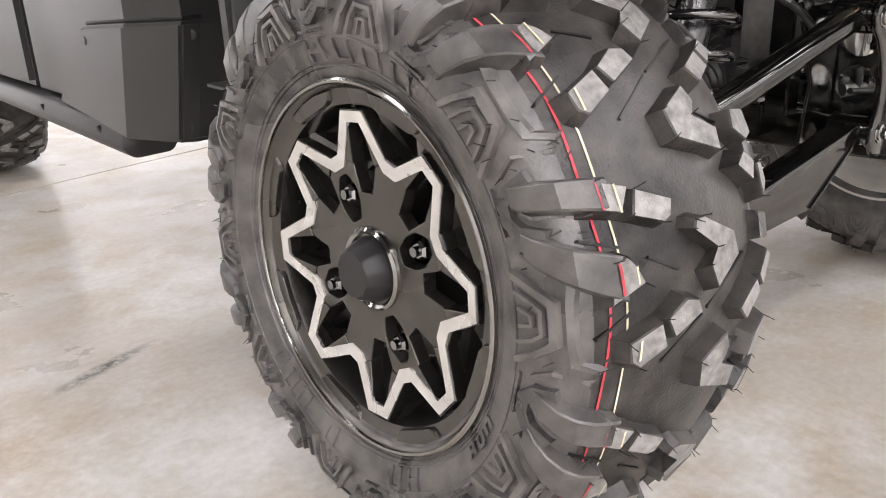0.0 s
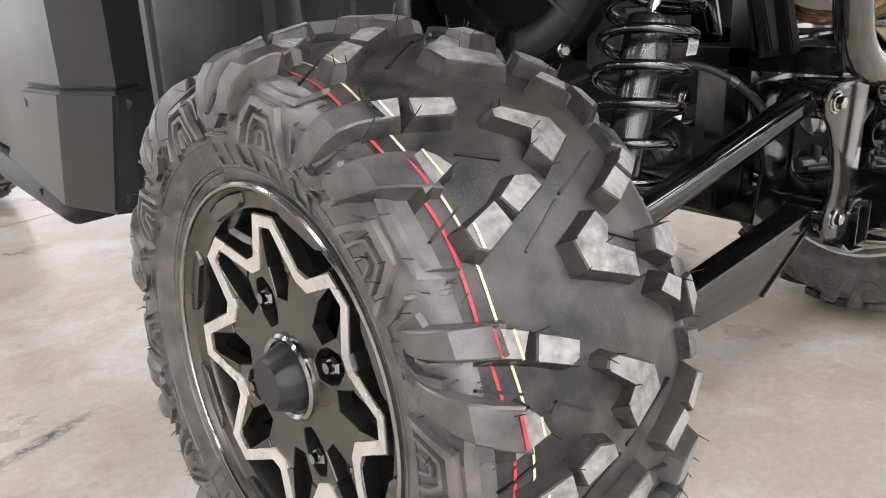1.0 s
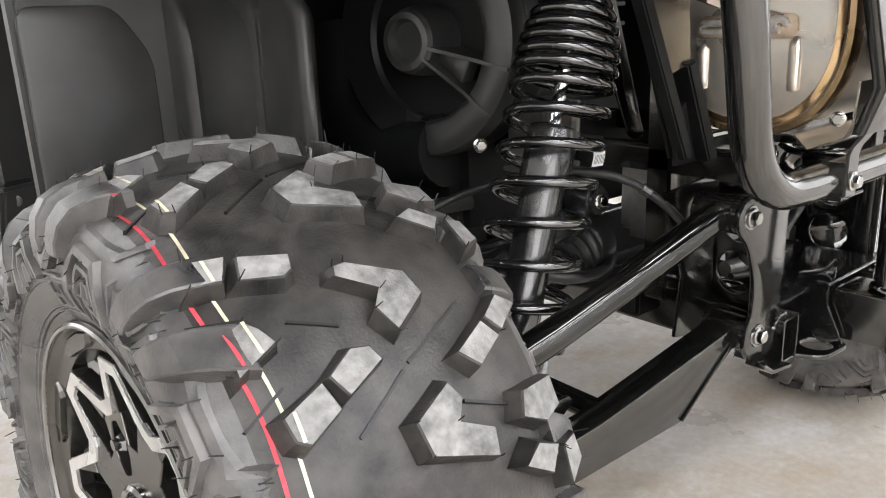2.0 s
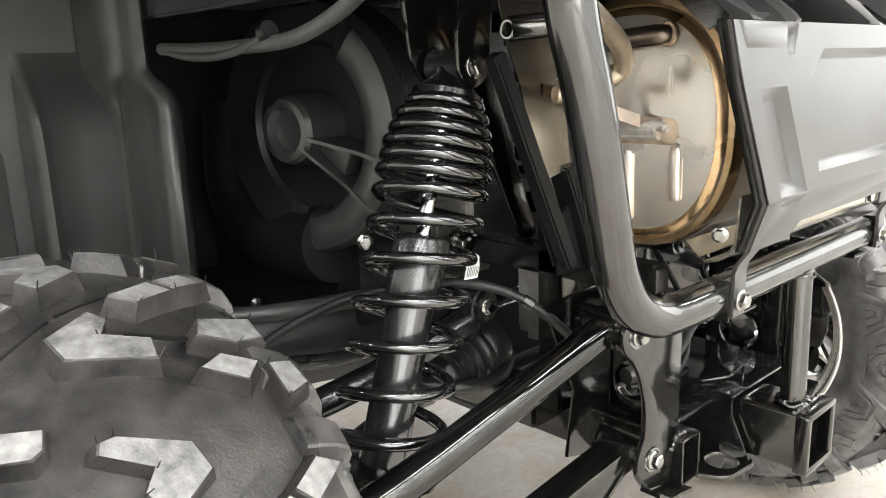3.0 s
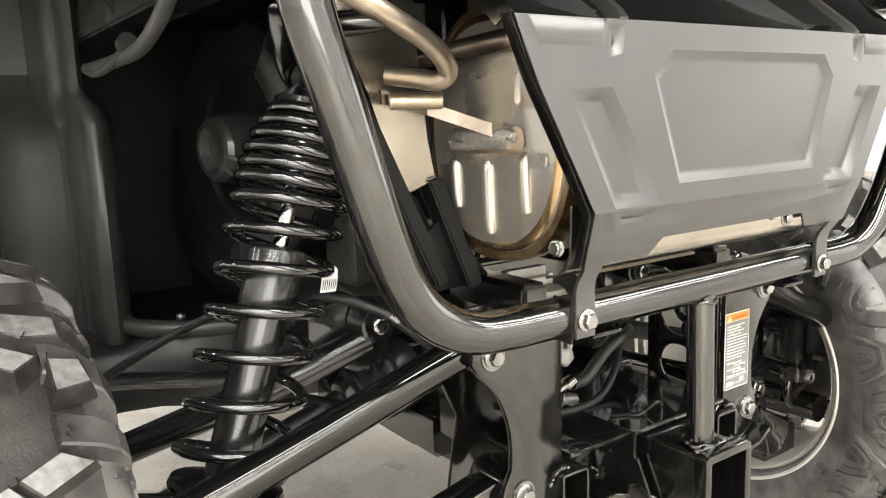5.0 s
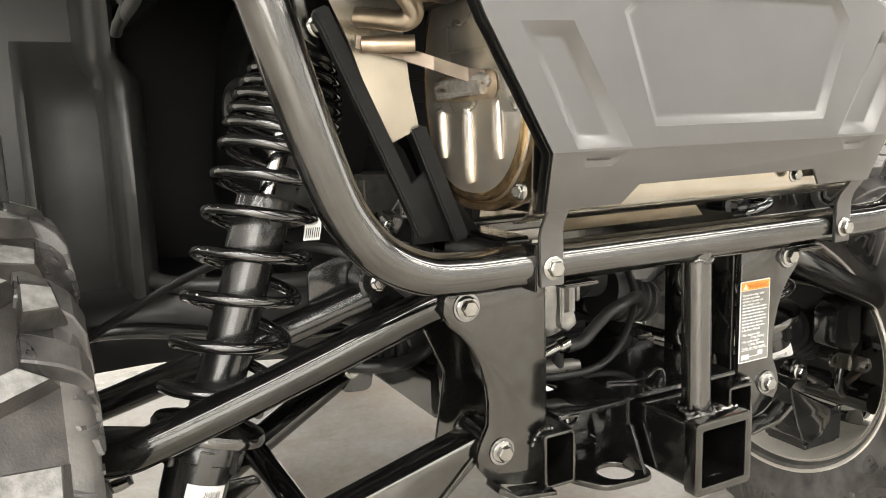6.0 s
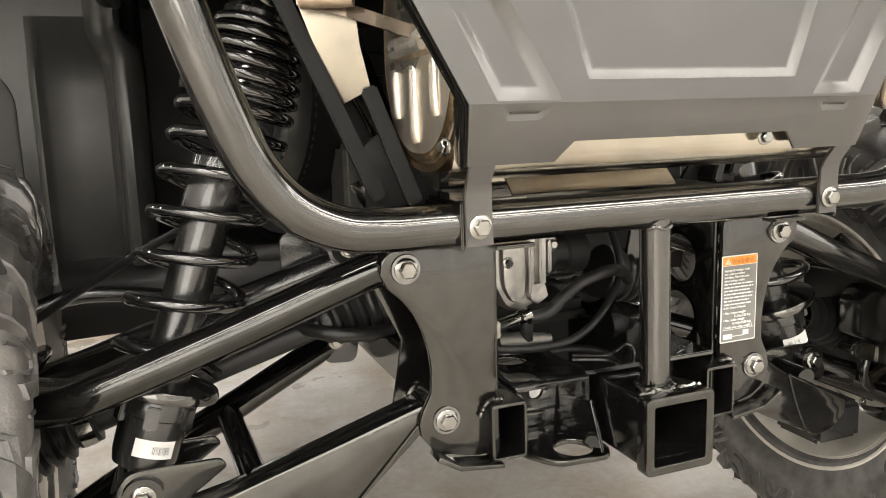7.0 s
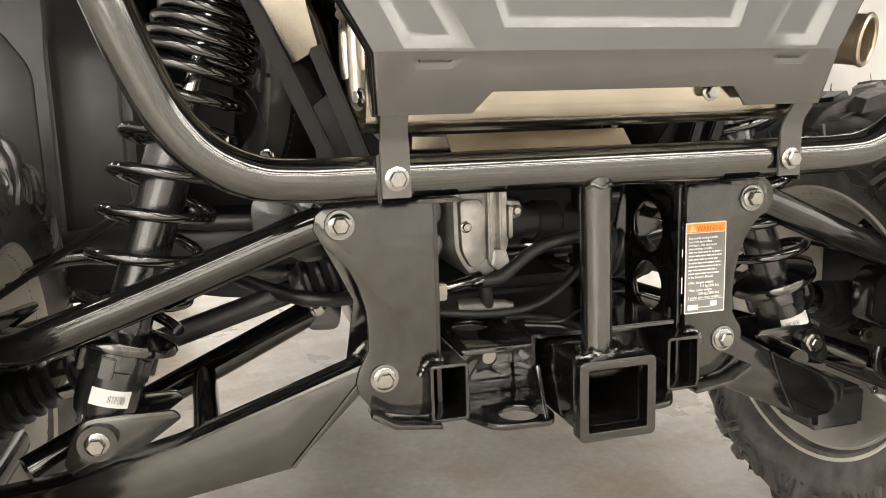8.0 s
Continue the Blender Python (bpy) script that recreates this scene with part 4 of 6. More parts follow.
def build_hitch():
    ring = lambda h, r: rounded([(-h, -h), (h, -h), (h, h), (-h, h)], r)
    to = lambda u, v, d: (0.004 + u, -0.008 + d, 0.391 + v)
    hitch = part("hitch_receiver", plate(ring(0.0335, 0.006), [ring(0.0255, 0.002)], 0.014, 0.0012, to), FRAME, vehicle, "square black tow hitch receiver")
    part("receiver_tube", plate(ring(0.030, 0.004), [ring(0.0256, 0.002)], 0.17, 0.0004, lambda u, v, d: (0.004 + u, 0.084 + d, 0.391 + v)), FRAME, hitch)
    part("receiver_end", box(bmesh.new(), (-0.021, 0.162, 0.366), (0.029, 0.168, 0.416), 0.001), DARK, hitch)
    part("hitch_pin", rod((-0.027, 0.05, 0.391), (0.041, 0.05, 0.391), 0.007), FRAME, hitch)
    weld = fix(tube(bmesh.new(), [(-0.027 + 0.0034 * k, 0.0005, 0.4235 + 0.001 * math.sin(k * 2.1)) for k in range(19)], [0.0028 + 0.0008 * math.sin(k * 3.3) for k in range(19)], 8))
    part("weld_bead", weld, TUBE, hitch)
    # safety-chain eye plate
    eye = rounded([(-0.100, 0.12), (-0.100, 0.075), (-0.080, 0.040), (-0.030, 0.036), (-0.022, 0.05), (-0.022, 0.12)], 0.012)
    part("chain_eye", plate(eye, [arc(-0.052, 0.062, 0.0175)], 0.006, 0.0015, lambda u, v, d: (u, v, 0.356 + d)), FRAME, hitch, "flat black chain eye plate with a round hole")
    eye2 = rounded([(0.030, 0.12), (0.030, 0.05), (0.038, 0.036), (0.088, 0.040), (0.108, 0.075), (0.108, 0.12)], 0.012)
    part("chain_eye", plate(eye2, [arc(0.060, 0.062, 0.0175)], 0.006, 0.0015, lambda u, v, d: (u, v, 0.356 + d)), FRAME, hitch, "flat black chain eye plate with a round hole")
    # plates between the rails
    web = plate(rounded([(-0.097, 0.358), (0.097, 0.358), (0.097, 0.405), (-0.097, 0.405)], 0.003), [arc(-0.058, 0.392, 0.007), arc(0.058, 0.392, 0.007)], 0.005, 0.001, lambda u, v, d: (u, 0.122 + d, v))
    part("cross_web", web, SPRING, hitch)
    web2 = plate(rounded([(-0.095, 0.09), (-0.03, 0.09), (-0.03, 0.24), (-0.095, 0.24)], 0.004), [arc(-0.062, 0.17, 0.018)], 0.005, 0.001, lambda u, v, d: (u, v, 0.4085 + d))
    part("cross_web", web2, SPRING, hitch)
    gus = plate([(0.04, 0.357), (0.11, 0.357), (0.12, 0.41), (0.06, 0.40)], (), 0.004, 0.001, lambda u, v, d: (-0.034 + d, u, v))
    part("gusset", gus, SPRING, hitch)
    for lo, hi in (((-0.04, 0.06, 0.424), (0.10, 0.22, 0.428)), ((-0.04, 0.06, 0.40), (-0.036, 0.22, 0.424))):
        part("hitch_tray", box(bmesh.new(), lo, hi, 0.001), SPRING, hitch)
    clip = fix(tube(bmesh.new(), spline([(-0.03, 0.10, 0.430), (0.0, 0.085, 0.431), (0.014, 0.08, 0.440), (0.022, 0.08, 0.436), (0.026, 0.082, 0.428)], 6), 0.0016, 6))
    part("spring_clip", clip, FRAME, hitch)
    return hitch


def build_side_plates():
    """The two pivot plates with their webs, rails and bolts."""
    made = []
    outline = [(-0.199, 0.553), (-0.210, 0.550), (-0.218, 0.541), (-0.220, 0.530), (-0.214, 0.518), (-0.203, 0.508), (-0.193, 0.495), (-0.186, 0.480), (-0.181, 0.462), (-0.179, 0.445),
               (-0.180, 0.425), (-0.188, 0.410), (-0.1915, 0.399), (-0.190, 0.388), (-0.181, 0.376), (-0.168, 0.3685), (-0.140, 0.362), (-0.128, 0.362), (-0.128, 0.410), (-0.120, 0.412), (-0.120, 0.547), (-0.140, 0.553)]
    for s in (-1, 1):
        f = s > 0
        # the plate on the exhaust's outlet side is a little narrower
        narrow = (lambda u: -0.12 + (u + 0.12) * 0.87) if f else (lambda u: u)
        pl = part("pivot_plate", plate([(narrow(u), v) for u, v in outline], [], 0.006, 0.0015, lambda u, v, d: (u, 0.078 + d, v)), FRAME, vehicle, "satin black suspension pivot plate", f)
        lip = plate(rounded([(-0.183, 0.372), (-0.163, 0.360), (-0.122, 0.355), (-0.122, 0.359), (-0.162, 0.3645), (-0.181, 0.377)], 0.001), (), 0.022, 0.001, lambda u, v, d: (u, 0.067 + d, v))
        part("plate_lip", lip, FRAME, pl, flip=f)
        # web in the darker arm coat: shade of the inner side in the colour
        web = plate(rounded([(0.081, 0.356), (0.172, 0.356), (0.172, 0.545), (0.081, 0.549)], 0.003), [arc(0.131, 0.504, 0.0245), arc(0.131, 0.445, 0.0245)], 0.005, 0.001, lambda u, v, d: (-0.1175 + (u - 0.081) * 0.055 + d, u, v))
        part("web_plate", web, ARM, pl, "black side web with round holes", f)
        rail = plate(rounded([(-0.130, 0.358), (-0.096, 0.358), (-0.096, 0.409), (-0.130, 0.409)], 0.004), [rounded([(-0.1270, 0.361), (-0.099, 0.361), (-0.099, 0.406), (-0.1270, 0.406)], 0.002)], 0.30, 0.0006, lambda u, v, d: (u, 0.214 + d, v))
        part("frame_rail", rail, FRAME, pl, "open square frame rail", f)
        part("rail_plug", box(bmesh.new(), (-0.127, 0.20, 0.361), (-0.099, 0.205, 0.406), 0), DARK, pl, flip=f)
        weld = fix(tube(bmesh.new(), spline([(-0.137, 0.0735, 0.398), (-0.132, 0.072, 0.409), (-0.125, 0.071, 0.4125), (-0.116, 0.0715, 0.4115)], 6), [0.0024 + 0.0008 * math.sin(k * 2.7) for k in range(19)], 8))
        part("weld_bead", weld, TUBE, pl, flip=f)
        for x, z in ((-0.1985, 0.533), (-0.1675, 0.400)):
            part("washer", fix(tube(bmesh.new(), [(narrow(x), 0.0752, z), (narrow(x), 0.0735, z)], [0.0128, 0.0122], 28)), NUT, pl, flip=f)
            hex_bolt(pl, (narrow(x), 0.0735, z), (0, -1, 0), 0.0072, f)
        for x, z in ((-0.1985, 0.533), (-0.1675, 0.400)):
            part("pivot_bushing", fix(tube(bmesh.new(), [(x, 0.082, z), (x, 0.086, z), (x, 0.087, z), (x, 0.125, z), (x, 0.126, z), (x, 0.130, z)], [0.0195, 0.0195, 0.0165, 0.0165, 0.0195, 0.0195], 20)), FRAME, pl, flip=f)
        back = plate([(-0.225, 0.548), (-0.12, 0.556), (-0.12, 0.362), (-0.19, 0.38), (-0.178, 0.45)], (), 0.005, 0.001, lambda u, v, d: (u, 0.160 + d, v))
        if not f:
            part("back_plate", back, FRAME, pl)
        else:
            back.free()
        made.append(pl)
    return made


def build_arms():
    for s in (-1, 1):
        f = s > 0
        arm = fix(tube(bmesh.new(), spline([(-0.206, 0.104, 0.531), (-0.225, 0.108, 0.526), (-0.33, 0.128, 0.484), (-0.428, 0.146, 0.447), (-0.47, 0.165, 0.431), (-0.52, 0.22, 0.420), (-0.545, 0.28, 0.418)], 6), 0.0158, 20))
        upper = part("upper_arm", arm, ARM, vehicle, "glossy black upper suspension arm", f)
        part("arm_eye", rod((-0.1985, 0.089, 0.533), (-0.1985, 0.123, 0.533), 0.019, 20), FRAME, upper, flip=f)
        part("front_leg", fix(tube(bmesh.new(), spline([(-0.205, 0.280, 0.505), (-0.30, 0.300, 0.472), (-0.394, 0.346, 0.434), (-0.46, 0.390, 0.402), (-0.53, 0.40, 0.382)], 6), 0.0158, 16)), DAMPER, upper, flip=f)
        part("front_eye", fix(tube(bmesh.new(), [(-0.1995, 0.258, 0.5224), (-0.1995, 0.263, 0.5224), (-0.1995, 0.264, 0.5224), (-0.1995, 0.296, 0.5224)], [0.016, 0.016, 0.0195, 0.0195], 20)), DAMPER, upper, flip=f)
        hex_bolt(upper, (-0.1995, 0.257, 0.5224), (-0.2, -1, 0), 0.0065, f)
        part("pivot_bracket", plate(rounded([(-0.262, 0.536), (-0.225, 0.548), (-0.180, 0.545), (-0.165, 0.470), (-0.205, 0.462), (-0.262, 0.492)], 0.010), (), 0.006, 0.0015, lambda u, v, d: (u, 0.302 + d, v)), DAMPER, upper, flip=f)
        bridge = plate(rounded([(-0.44, 0.155), (-0.54, 0.25), (-0.545, 0.36), (-0.50, 0.39), (-0.49, 0.36), (-0.50, 0.27), (-0.42, 0.17)], 0.01), (), 0.006, 0.001, lambda u, v, d: (u, v, 0.438 + (u + 0.44) * 0.2 + d))
        part("arm_gusset", bridge, FRAME, upper, flip=f)
        # lower arm: boxed and tapered pressing
        outl = [(-0.172, 0.412), (-0.172, 0.388), (-0.184, 0.383), (-0.246, 0.3140), (-0.318, 0.2935), (-0.42, 0.264), (-0.53, 0.240), (-0.545, 0.262), (-0.53, 0.285), (-0.45, 0.302), (-0.342, 0.3385), (-0.257, 0.376), (-0.186, 0.408)]

        if f:
            outl = [(-0.172, 0.412), (-0.158, 0.392), (-0.150, 0.358), (-0.218, 0.3226), (-0.313, 0.2750), (-0.350, 0.2725), (-0.378, 0.284), (-0.378, 0.304), (-0.236, 0.372), (-0.186, 0.402)]

        def skew(u, v, d):
            return (u, 0.105 + (-0.172 - u) * 0.30 + d, v)

        # the far arm takes the darker coat, its dimmer light put into the colour
        lower = part("lower_arm", plate(outl, (), 0.034, 0.003, skew), ARM if f else FRAME, vehicle, "boxed black lower suspension arm", f)
        if f:
            part("end_bracket", box(bmesh.new(), (-0.425, 0.165, 0.240), (-0.352, 0.235, 0.288), 0.006), DAMPER, lower, flip=f)
            part("end_tube", fix(tube(bmesh.new(), [(-0.436, 0.198, 0.256), (-0.436, 0.30, 0.262)], 0.0165, 20, hollow=0.76)), ARM, lower, flip=f)
            part("arm_fold", fix(tube(bmesh.new(), spline([skew(-0.245, 0.367, -0.0165), skew(-0.262, 0.330, -0.0165), skew(-0.288, 0.288, -0.0165)], 5), 0.0022, 8)), ARM, lower, flip=f)
        else:
            part("arm_seam", fix(tube(bmesh.new(), [skew(-0.187, 0.392, -0.018), skew(-0.246, 0.3165, -0.018)], 0.0016, 6)), FRAME, lower, flip=f)
        part("arm_eye", rod((-0.1675, 0.089, 0.400), (-0.1675, 0.123, 0.400), 0.0175, 20), FRAME, lower, flip=f)
        part("front_leg", fix(tube(bmesh.new(), spline([(-0.188, 0.40, 0.388), (-0.30, 0.345, 0.352), (-0.41, 0.285, 0.318), (-0.49, 0.24, 0.290)], 6), 0.0165, 16)), ARM, lower, flip=f)
        part("cross_brace", fix(tube(bmesh.new(), [(-0.318, 0.155, 0.335), (-0.322, 0.27, 0.340), (-0.325, 0.335, 0.343)], 0.013, 14)), ARM, lower, flip=f)
        part("front_pivot", plate(rounded([(-0.205, 0.365), (-0.165, 0.362), (-0.155, 0.43), (-0.20, 0.425)], 0.012), (), 0.04, 0.002, lambda u, v, d: (u, 0.40 + d, v)), DAMPER, lower, flip=f)
        hex_bolt(lower, (-0.19, 0.378, 0.392), (0, -1, 0), 0.007, f)
        # shock clevis on the lower arm
        clev = rounded([(-0.444, 0.318), (-0.436, 0.306), (-0.39, 0.316), (-0.340, 0.350), (-0.346, 0.358), (-0.395, 0.3595), (-0.428, 0.359)], [0.006, 0.004, 0.01, 0.004, 0.004, 0.015, 0.018])
        mx, my = (0.040, 0.029) if f else (0, 0)
        for y in (0.178, 0.232):
            part("shock_clevis", plate(clev, (), 0.005, 0.001, lambda u, v, d, y=y: (u + mx, y + my + d, v)), FRAME, lower, "flat black shock clevis", f)
        part("clevis_washer", fix(tube(bmesh.new(), [(-0.413 + mx, 0.1755 + my, 0.338), (-0.413 + mx, 0.168 + my, 0.338)], 0.017, 20)), FRAME, lower, flip=f)
        hex_bolt(lower, (-0.413 + mx, 0.168 + my, 0.338), (0, -1, 0), 0.008, f)
        # wheel carrier
        kn = bmesh.new()
        box(kn, (-0.585, 0.24, 0.235), (-0.535, 0.385, 0.445), 0.015)
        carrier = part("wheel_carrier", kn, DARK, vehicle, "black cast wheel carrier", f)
        part("arm_joint", rod((-0.548, 0.20, 0.262), (-0.548, 0.40, 0.262), 0.022, 18), FRAME, carrier, flip=f)
        disc = lathe([(-0.60, 0.05), (-0.60, 0.115), (-0.605, 0.115), (-0.605, 0.05)], 40, centre=(0, WY, WZ), closed=True)
        part("brake_disc", disc, CAST, carrier, "grey steel brake disc", f)
        cal = bmesh.new()
        box(cal, (-0.625, 0.19, 0.33), (-0.56, 0.255, 0.44), 0.012)
        box(cal, (-0.60, 0.185, 0.345), (-0.545, 0.235, 0.425), 0.010)
        part("brake_caliper", cal, DAMPER, carrier, "black brake caliper", f)
        if f:
            link = plate(rounded([(-0.459, 0.326), (-0.459, 0.340), (-0.472, 0.345), (-0.548, 0.322), (-0.553, 0.306), (-0.540, 0.300), (-0.472, 0.321)], 0.006), [arc(-0.469, 0.333, 0.005, n=14), arc(-0.540, 0.311, 0.004, n=12)], 0.006, 0.0015, lambda u, v, d: (u, 0.214 + d, v))
            part("caliper_link", link, ZINC, carrier, "pale plated caliper link", f)
            part("link_pin", rod((-0.469, 0.212, 0.333), (-0.469, 0.240, 0.333), 0.006, 12), FRAME, carrier, flip=f)
            part("link_pad", box(bmesh.new(), (-0.516, 0.208, 0.312), (-0.498, 0.216, 0.334), 0.002), ZINC, carrier, flip=f)
            body = plate(rounded([(-0.488, 0.345), (-0.488, 0.395), (-0.505, 0.412), (-0.540, 0.405), (-0.545, 0.345), (-0.520, 0.325)], 0.008), (), 0.040, 0.004, lambda u, v, d: (u, 0.245 + d, v))
            part("caliper_body", body, DAMPER, carrier, "black cast caliper body", f)
            part("lever_arm", fix(tube(bmesh.new(), spline([(-0.497, 0.222, 0.32), (-0.492, 0.222, 0.298), (-0.500, 0.224, 0.280), (-0.512, 0.226, 0.270)], 5), 0.006, 10)), DAMPER, carrier, flip=f)
            part("return_spring", rod((-0.505, 0.222, 0.285), (-0.545, 0.226, 0.302), 0.007, 12), BULGE, carrier, "brown return spring", f)
            for x, z in ((-0.455, 0.262), (-0.49, 0.256)):
                hex_bolt(carrier, (x, 0.22, z), (0, -1, 0), 0.004, f)
        # drive shaft with bellows
        prof = []
        for k in range(6):
            x = -0.565 + 0.013 * k
            prof += [(x, 0.041 - 0.0028 * k), (x + 0.005, 0.041 - 0.0028 * k), (x + 0.008, 0.033 - 0.0028 * k), (x + 0.0115, 0.033 - 0.0028 * k)]
        prof += [(-0.487, 0.021), (-0.466, 0.021), (-0.465, 0.013), (-0.226, 0.013), (-0.224, 0.02), (-0.216, 0.024)]
        for k in range(4):
            x = -0.214 + 0.014 * k
            prof += [(x, 0.024 + 0.0025 * k), (x + 0.004, 0.029 + 0.0018 * k), (x + 0.008, 0.029 + 0.0018 * k), (x + 0.012, 0.024 + 0.0025 * k)]
        prof += [(-0.156, 0.034), (-0.135, 0.034)]
        shaft = lathe(prof, 28)
        tilt = Matrix.Translation((-0.15, WY, 0.452)) @ Matrix.Rotation(radians(-16.5), 4, "Y") @ Matrix.Translation((0.15, 0, 0))
        shaft.transform(tilt)
        sh = part("drive_shaft", shaft, HOSE, vehicle, "black drive shaft with rubber bellows", f)
        band = lathe([(-0.484, 0.0218), (-0.476, 0.0222), (-0.470, 0.0218)], 28)
        band.transform(tilt)
        part("boot_clamp", band, ZINC, sh, "bright steel boot clamp", f)


def build_shock(f=False):
    top, bot = Vector((-0.268, 0.231, 0.771)), Vector((-0.4175, 0.207, 0.336))
    at = along(top, bot)

    def turned(prof, n=32):
        b = lathe(prof, n, "z")
        b.transform(at)
        return b

    shock = part("shock_absorber", turned([(0.155, 0.019), (0.157, 0.0240), (0.160, 0.0252), (0.208, 0.0252), (0.212, 0.0245), (0.214, 0.0215), (0.30, 0.0213), (0.361, 0.0220), (0.368, 0.0220)]), DAMPER, vehicle, "black coil-over shock absorber", f)
    part("piston_rod", turned([(0.02, 0.0068), (0.16, 0.0068)], 20), CHROME, shock, "polished steel piston rod", f)
    part("top_mount", turned([(-0.012, 0.014), (0.01, 0.016), (0.022, 0.028), (0.026, 0.033), (0.031, 0.033), (0.033, 0.012)], 28), DAMPER, shock, flip=f)
    part("spring_seat", turned([(0.361, 0.024), (0.365, 0.0485), (0.370, 0.0505), (0.374, 0.0495), (0.378, 0.0345), (0.378, 0.024)]), TUBE, shock, "flared black spring seat", f)
    collar = turned([(0.378, 0.031), (0.382, 0.0325), (0.394, 0.0325), (0.396, 0.0300), (0.431, 0.0290), (0.441, 0.027), (0.446, 0.016), (0.455, 0.014)])
    part("lower_cup", collar, DAMPER, shock, "black plastic lower cup", f)
    for k in range(6):
        b = box(bmesh.new(), (0.030, -0.006, 0.382), (0.036, 0.006, 0.402), 0.001)
        b.transform(at @ Matrix.Rotation(math.pi * k / 3 + 0.3, 4, "Z"))
        part("cup_notch", b, DAMPER, shock, flip=f)
    part("eye_bush", rod((bot.x, bot.y - 0.022, bot.z), (bot.x, bot.y + 0.022, bot.z), 0.017, 20), HOSE, shock, flip=f)
    part("eye_bush", rod((top.x, top.y - 0.021, top.z), (top.x, top.y + 0.021, top.z), 0.016, 20), HOSE, shock, flip=f)
    hex_bolt(shock, (top.x, top.y - 0.028, top.z), (0, -1, 0), 0.008, f)
    # coil: close-wound and tapering at the top, open below
    pts, turns = [], 13.4
    steps = int(turns * 26)
    knots = [(0, 0.029), (1, 0.038), (2, 0.0505), (3, 0.0635), (4, 0.0765), (5, 0.0895), (6, 0.1025), (6.6, 0.112), (7.4, 0.131), (8.4, 0.163), (9.4, 0.199), (10.4, 0.237), (11.4, 0.277), (12.4, 0.319), (13.4, 0.357)]
    rads = [(0, 0.027), (0.8, 0.032), (2, 0.039), (4, 0.0455), (6, 0.0475), (13.4, 0.0475)]

    def at_turn(table, t):
        for (a, b), (c, d) in zip(table, table[1:]):
            if a <= t <= c:
                return b + (d - b) * (t - a) / (c - a)
        return table[-1][1]

    for k in range(steps + 1):
        t = k / 26
        z = sum(at_turn(knots, min(max(t + o, 0), turns)) for o in (-0.2, -0.1, 0, 0.1, 0.2)) / 5
        a = 2 * math.pi * t + 2.2
        r = at_turn(rads, t)
        pts.append((r * math.cos(a), r * math.sin(a), z))
    coil = tube(bmesh.new(), pts, 0.0056, 12)
    coil.transform(at)
    part("coil_spring", fix(coil), SPRING, shock, "glossy black coil spring", f)
    # stickers, turned to face rearwards
    face = at.to_3x3().inverted() @ Vector((0.1, -1, 0) if f else (0.12, -1, 0))
    spin = Matrix.Rotation(math.atan2(face.y, face.x) - radians(250), 4, "Z")
    for z0, z1, a0, a1, r, name in ((0.412, 0.428, 214, 284, 0.0298, "label"),):
        st = bmesh.new()
        rows = [[st.verts.new((r * math.cos(radians(a)), r * math.sin(radians(a)), z)) for a in [a0 + (a1 - a0) * k / 12 for k in range(13)]] for z in (z0, z1)]
        for k in range(12):
            st.faces.new((rows[0][k], rows[0][k + 1], rows[1][k + 1], rows[1][k]))
        st.transform(at @ spin)
        part("label", fix(st), WHITE, shock, "white barcode sticker", f)
        ink = bmesh.new()
        rng = random.Random(7)
        a = a0 + 10
        while a < a1 - 30:
            w = rng.choice((0.35, 0.6, 0.9))
            q = [ink.verts.new(((r + 0.0003) * math.cos(radians(b)), (r + 0.0003) * math.sin(radians(b)), z)) for b, z in ((a, z0 + 0.005), (a + w, z0 + 0.005), (a + w, z1 - 0.004), (a, z1 - 0.004))]
            ink.faces.new(q)
            a += w + rng.choice((0.9, 1.5))
        ink.transform(at @ spin)
        part("print", fix(ink), INK, shock, flip=f, smooth=0)
    if not f:
        tag = bmesh.new()
        rows = []
        for dy, dz in ((0.008, 0.009), (0.002, 0.011), (-0.003, 0.009), (-0.0045, 0.0), (-0.003, -0.0105)):
            rows.append([tag.verts.new(Vector((-0.2875 + w + dz * 0.15, 0.195 + dy - w * 0.2, 0.594 + dz))) for w in (-0.0075, 0.0068)])
        for q, t in zip(rows, rows[1:]):
            tag.faces.new((q[0], q[1], t[1], t[0]))
        tag_ob = part("paper_tag", fix(tag), WHITE, shock, "curled white paper tag on the coil")
        lines = bmesh.new()
        for w in (-0.0062, -0.0044, -0.0027, -0.0008, 0.0012, 0.0030, 0.0046):
            q = [lines.verts.new(Vector((-0.2875 + w + u + dz * 0.15, 0.1945 + dy - w * 0.2, 0.594 + dz))) for u, dy, dz in ((0.0, -0.0050, 0.001), (0.0008, -0.0050, 0.001), (0.0008, -0.0036, -0.008), (0.0, -0.0036, -0.008))]
            lines.faces.new(q)
        part("print", fix(lines), INK, tag_ob, smooth=0)
    return shock


bumper = build_bumper()
hitch = build_hitch()
plates = build_side_plates()
build_arms()
build_shock()
build_shock(True).location = (-0.044, 0.026, -0.012)



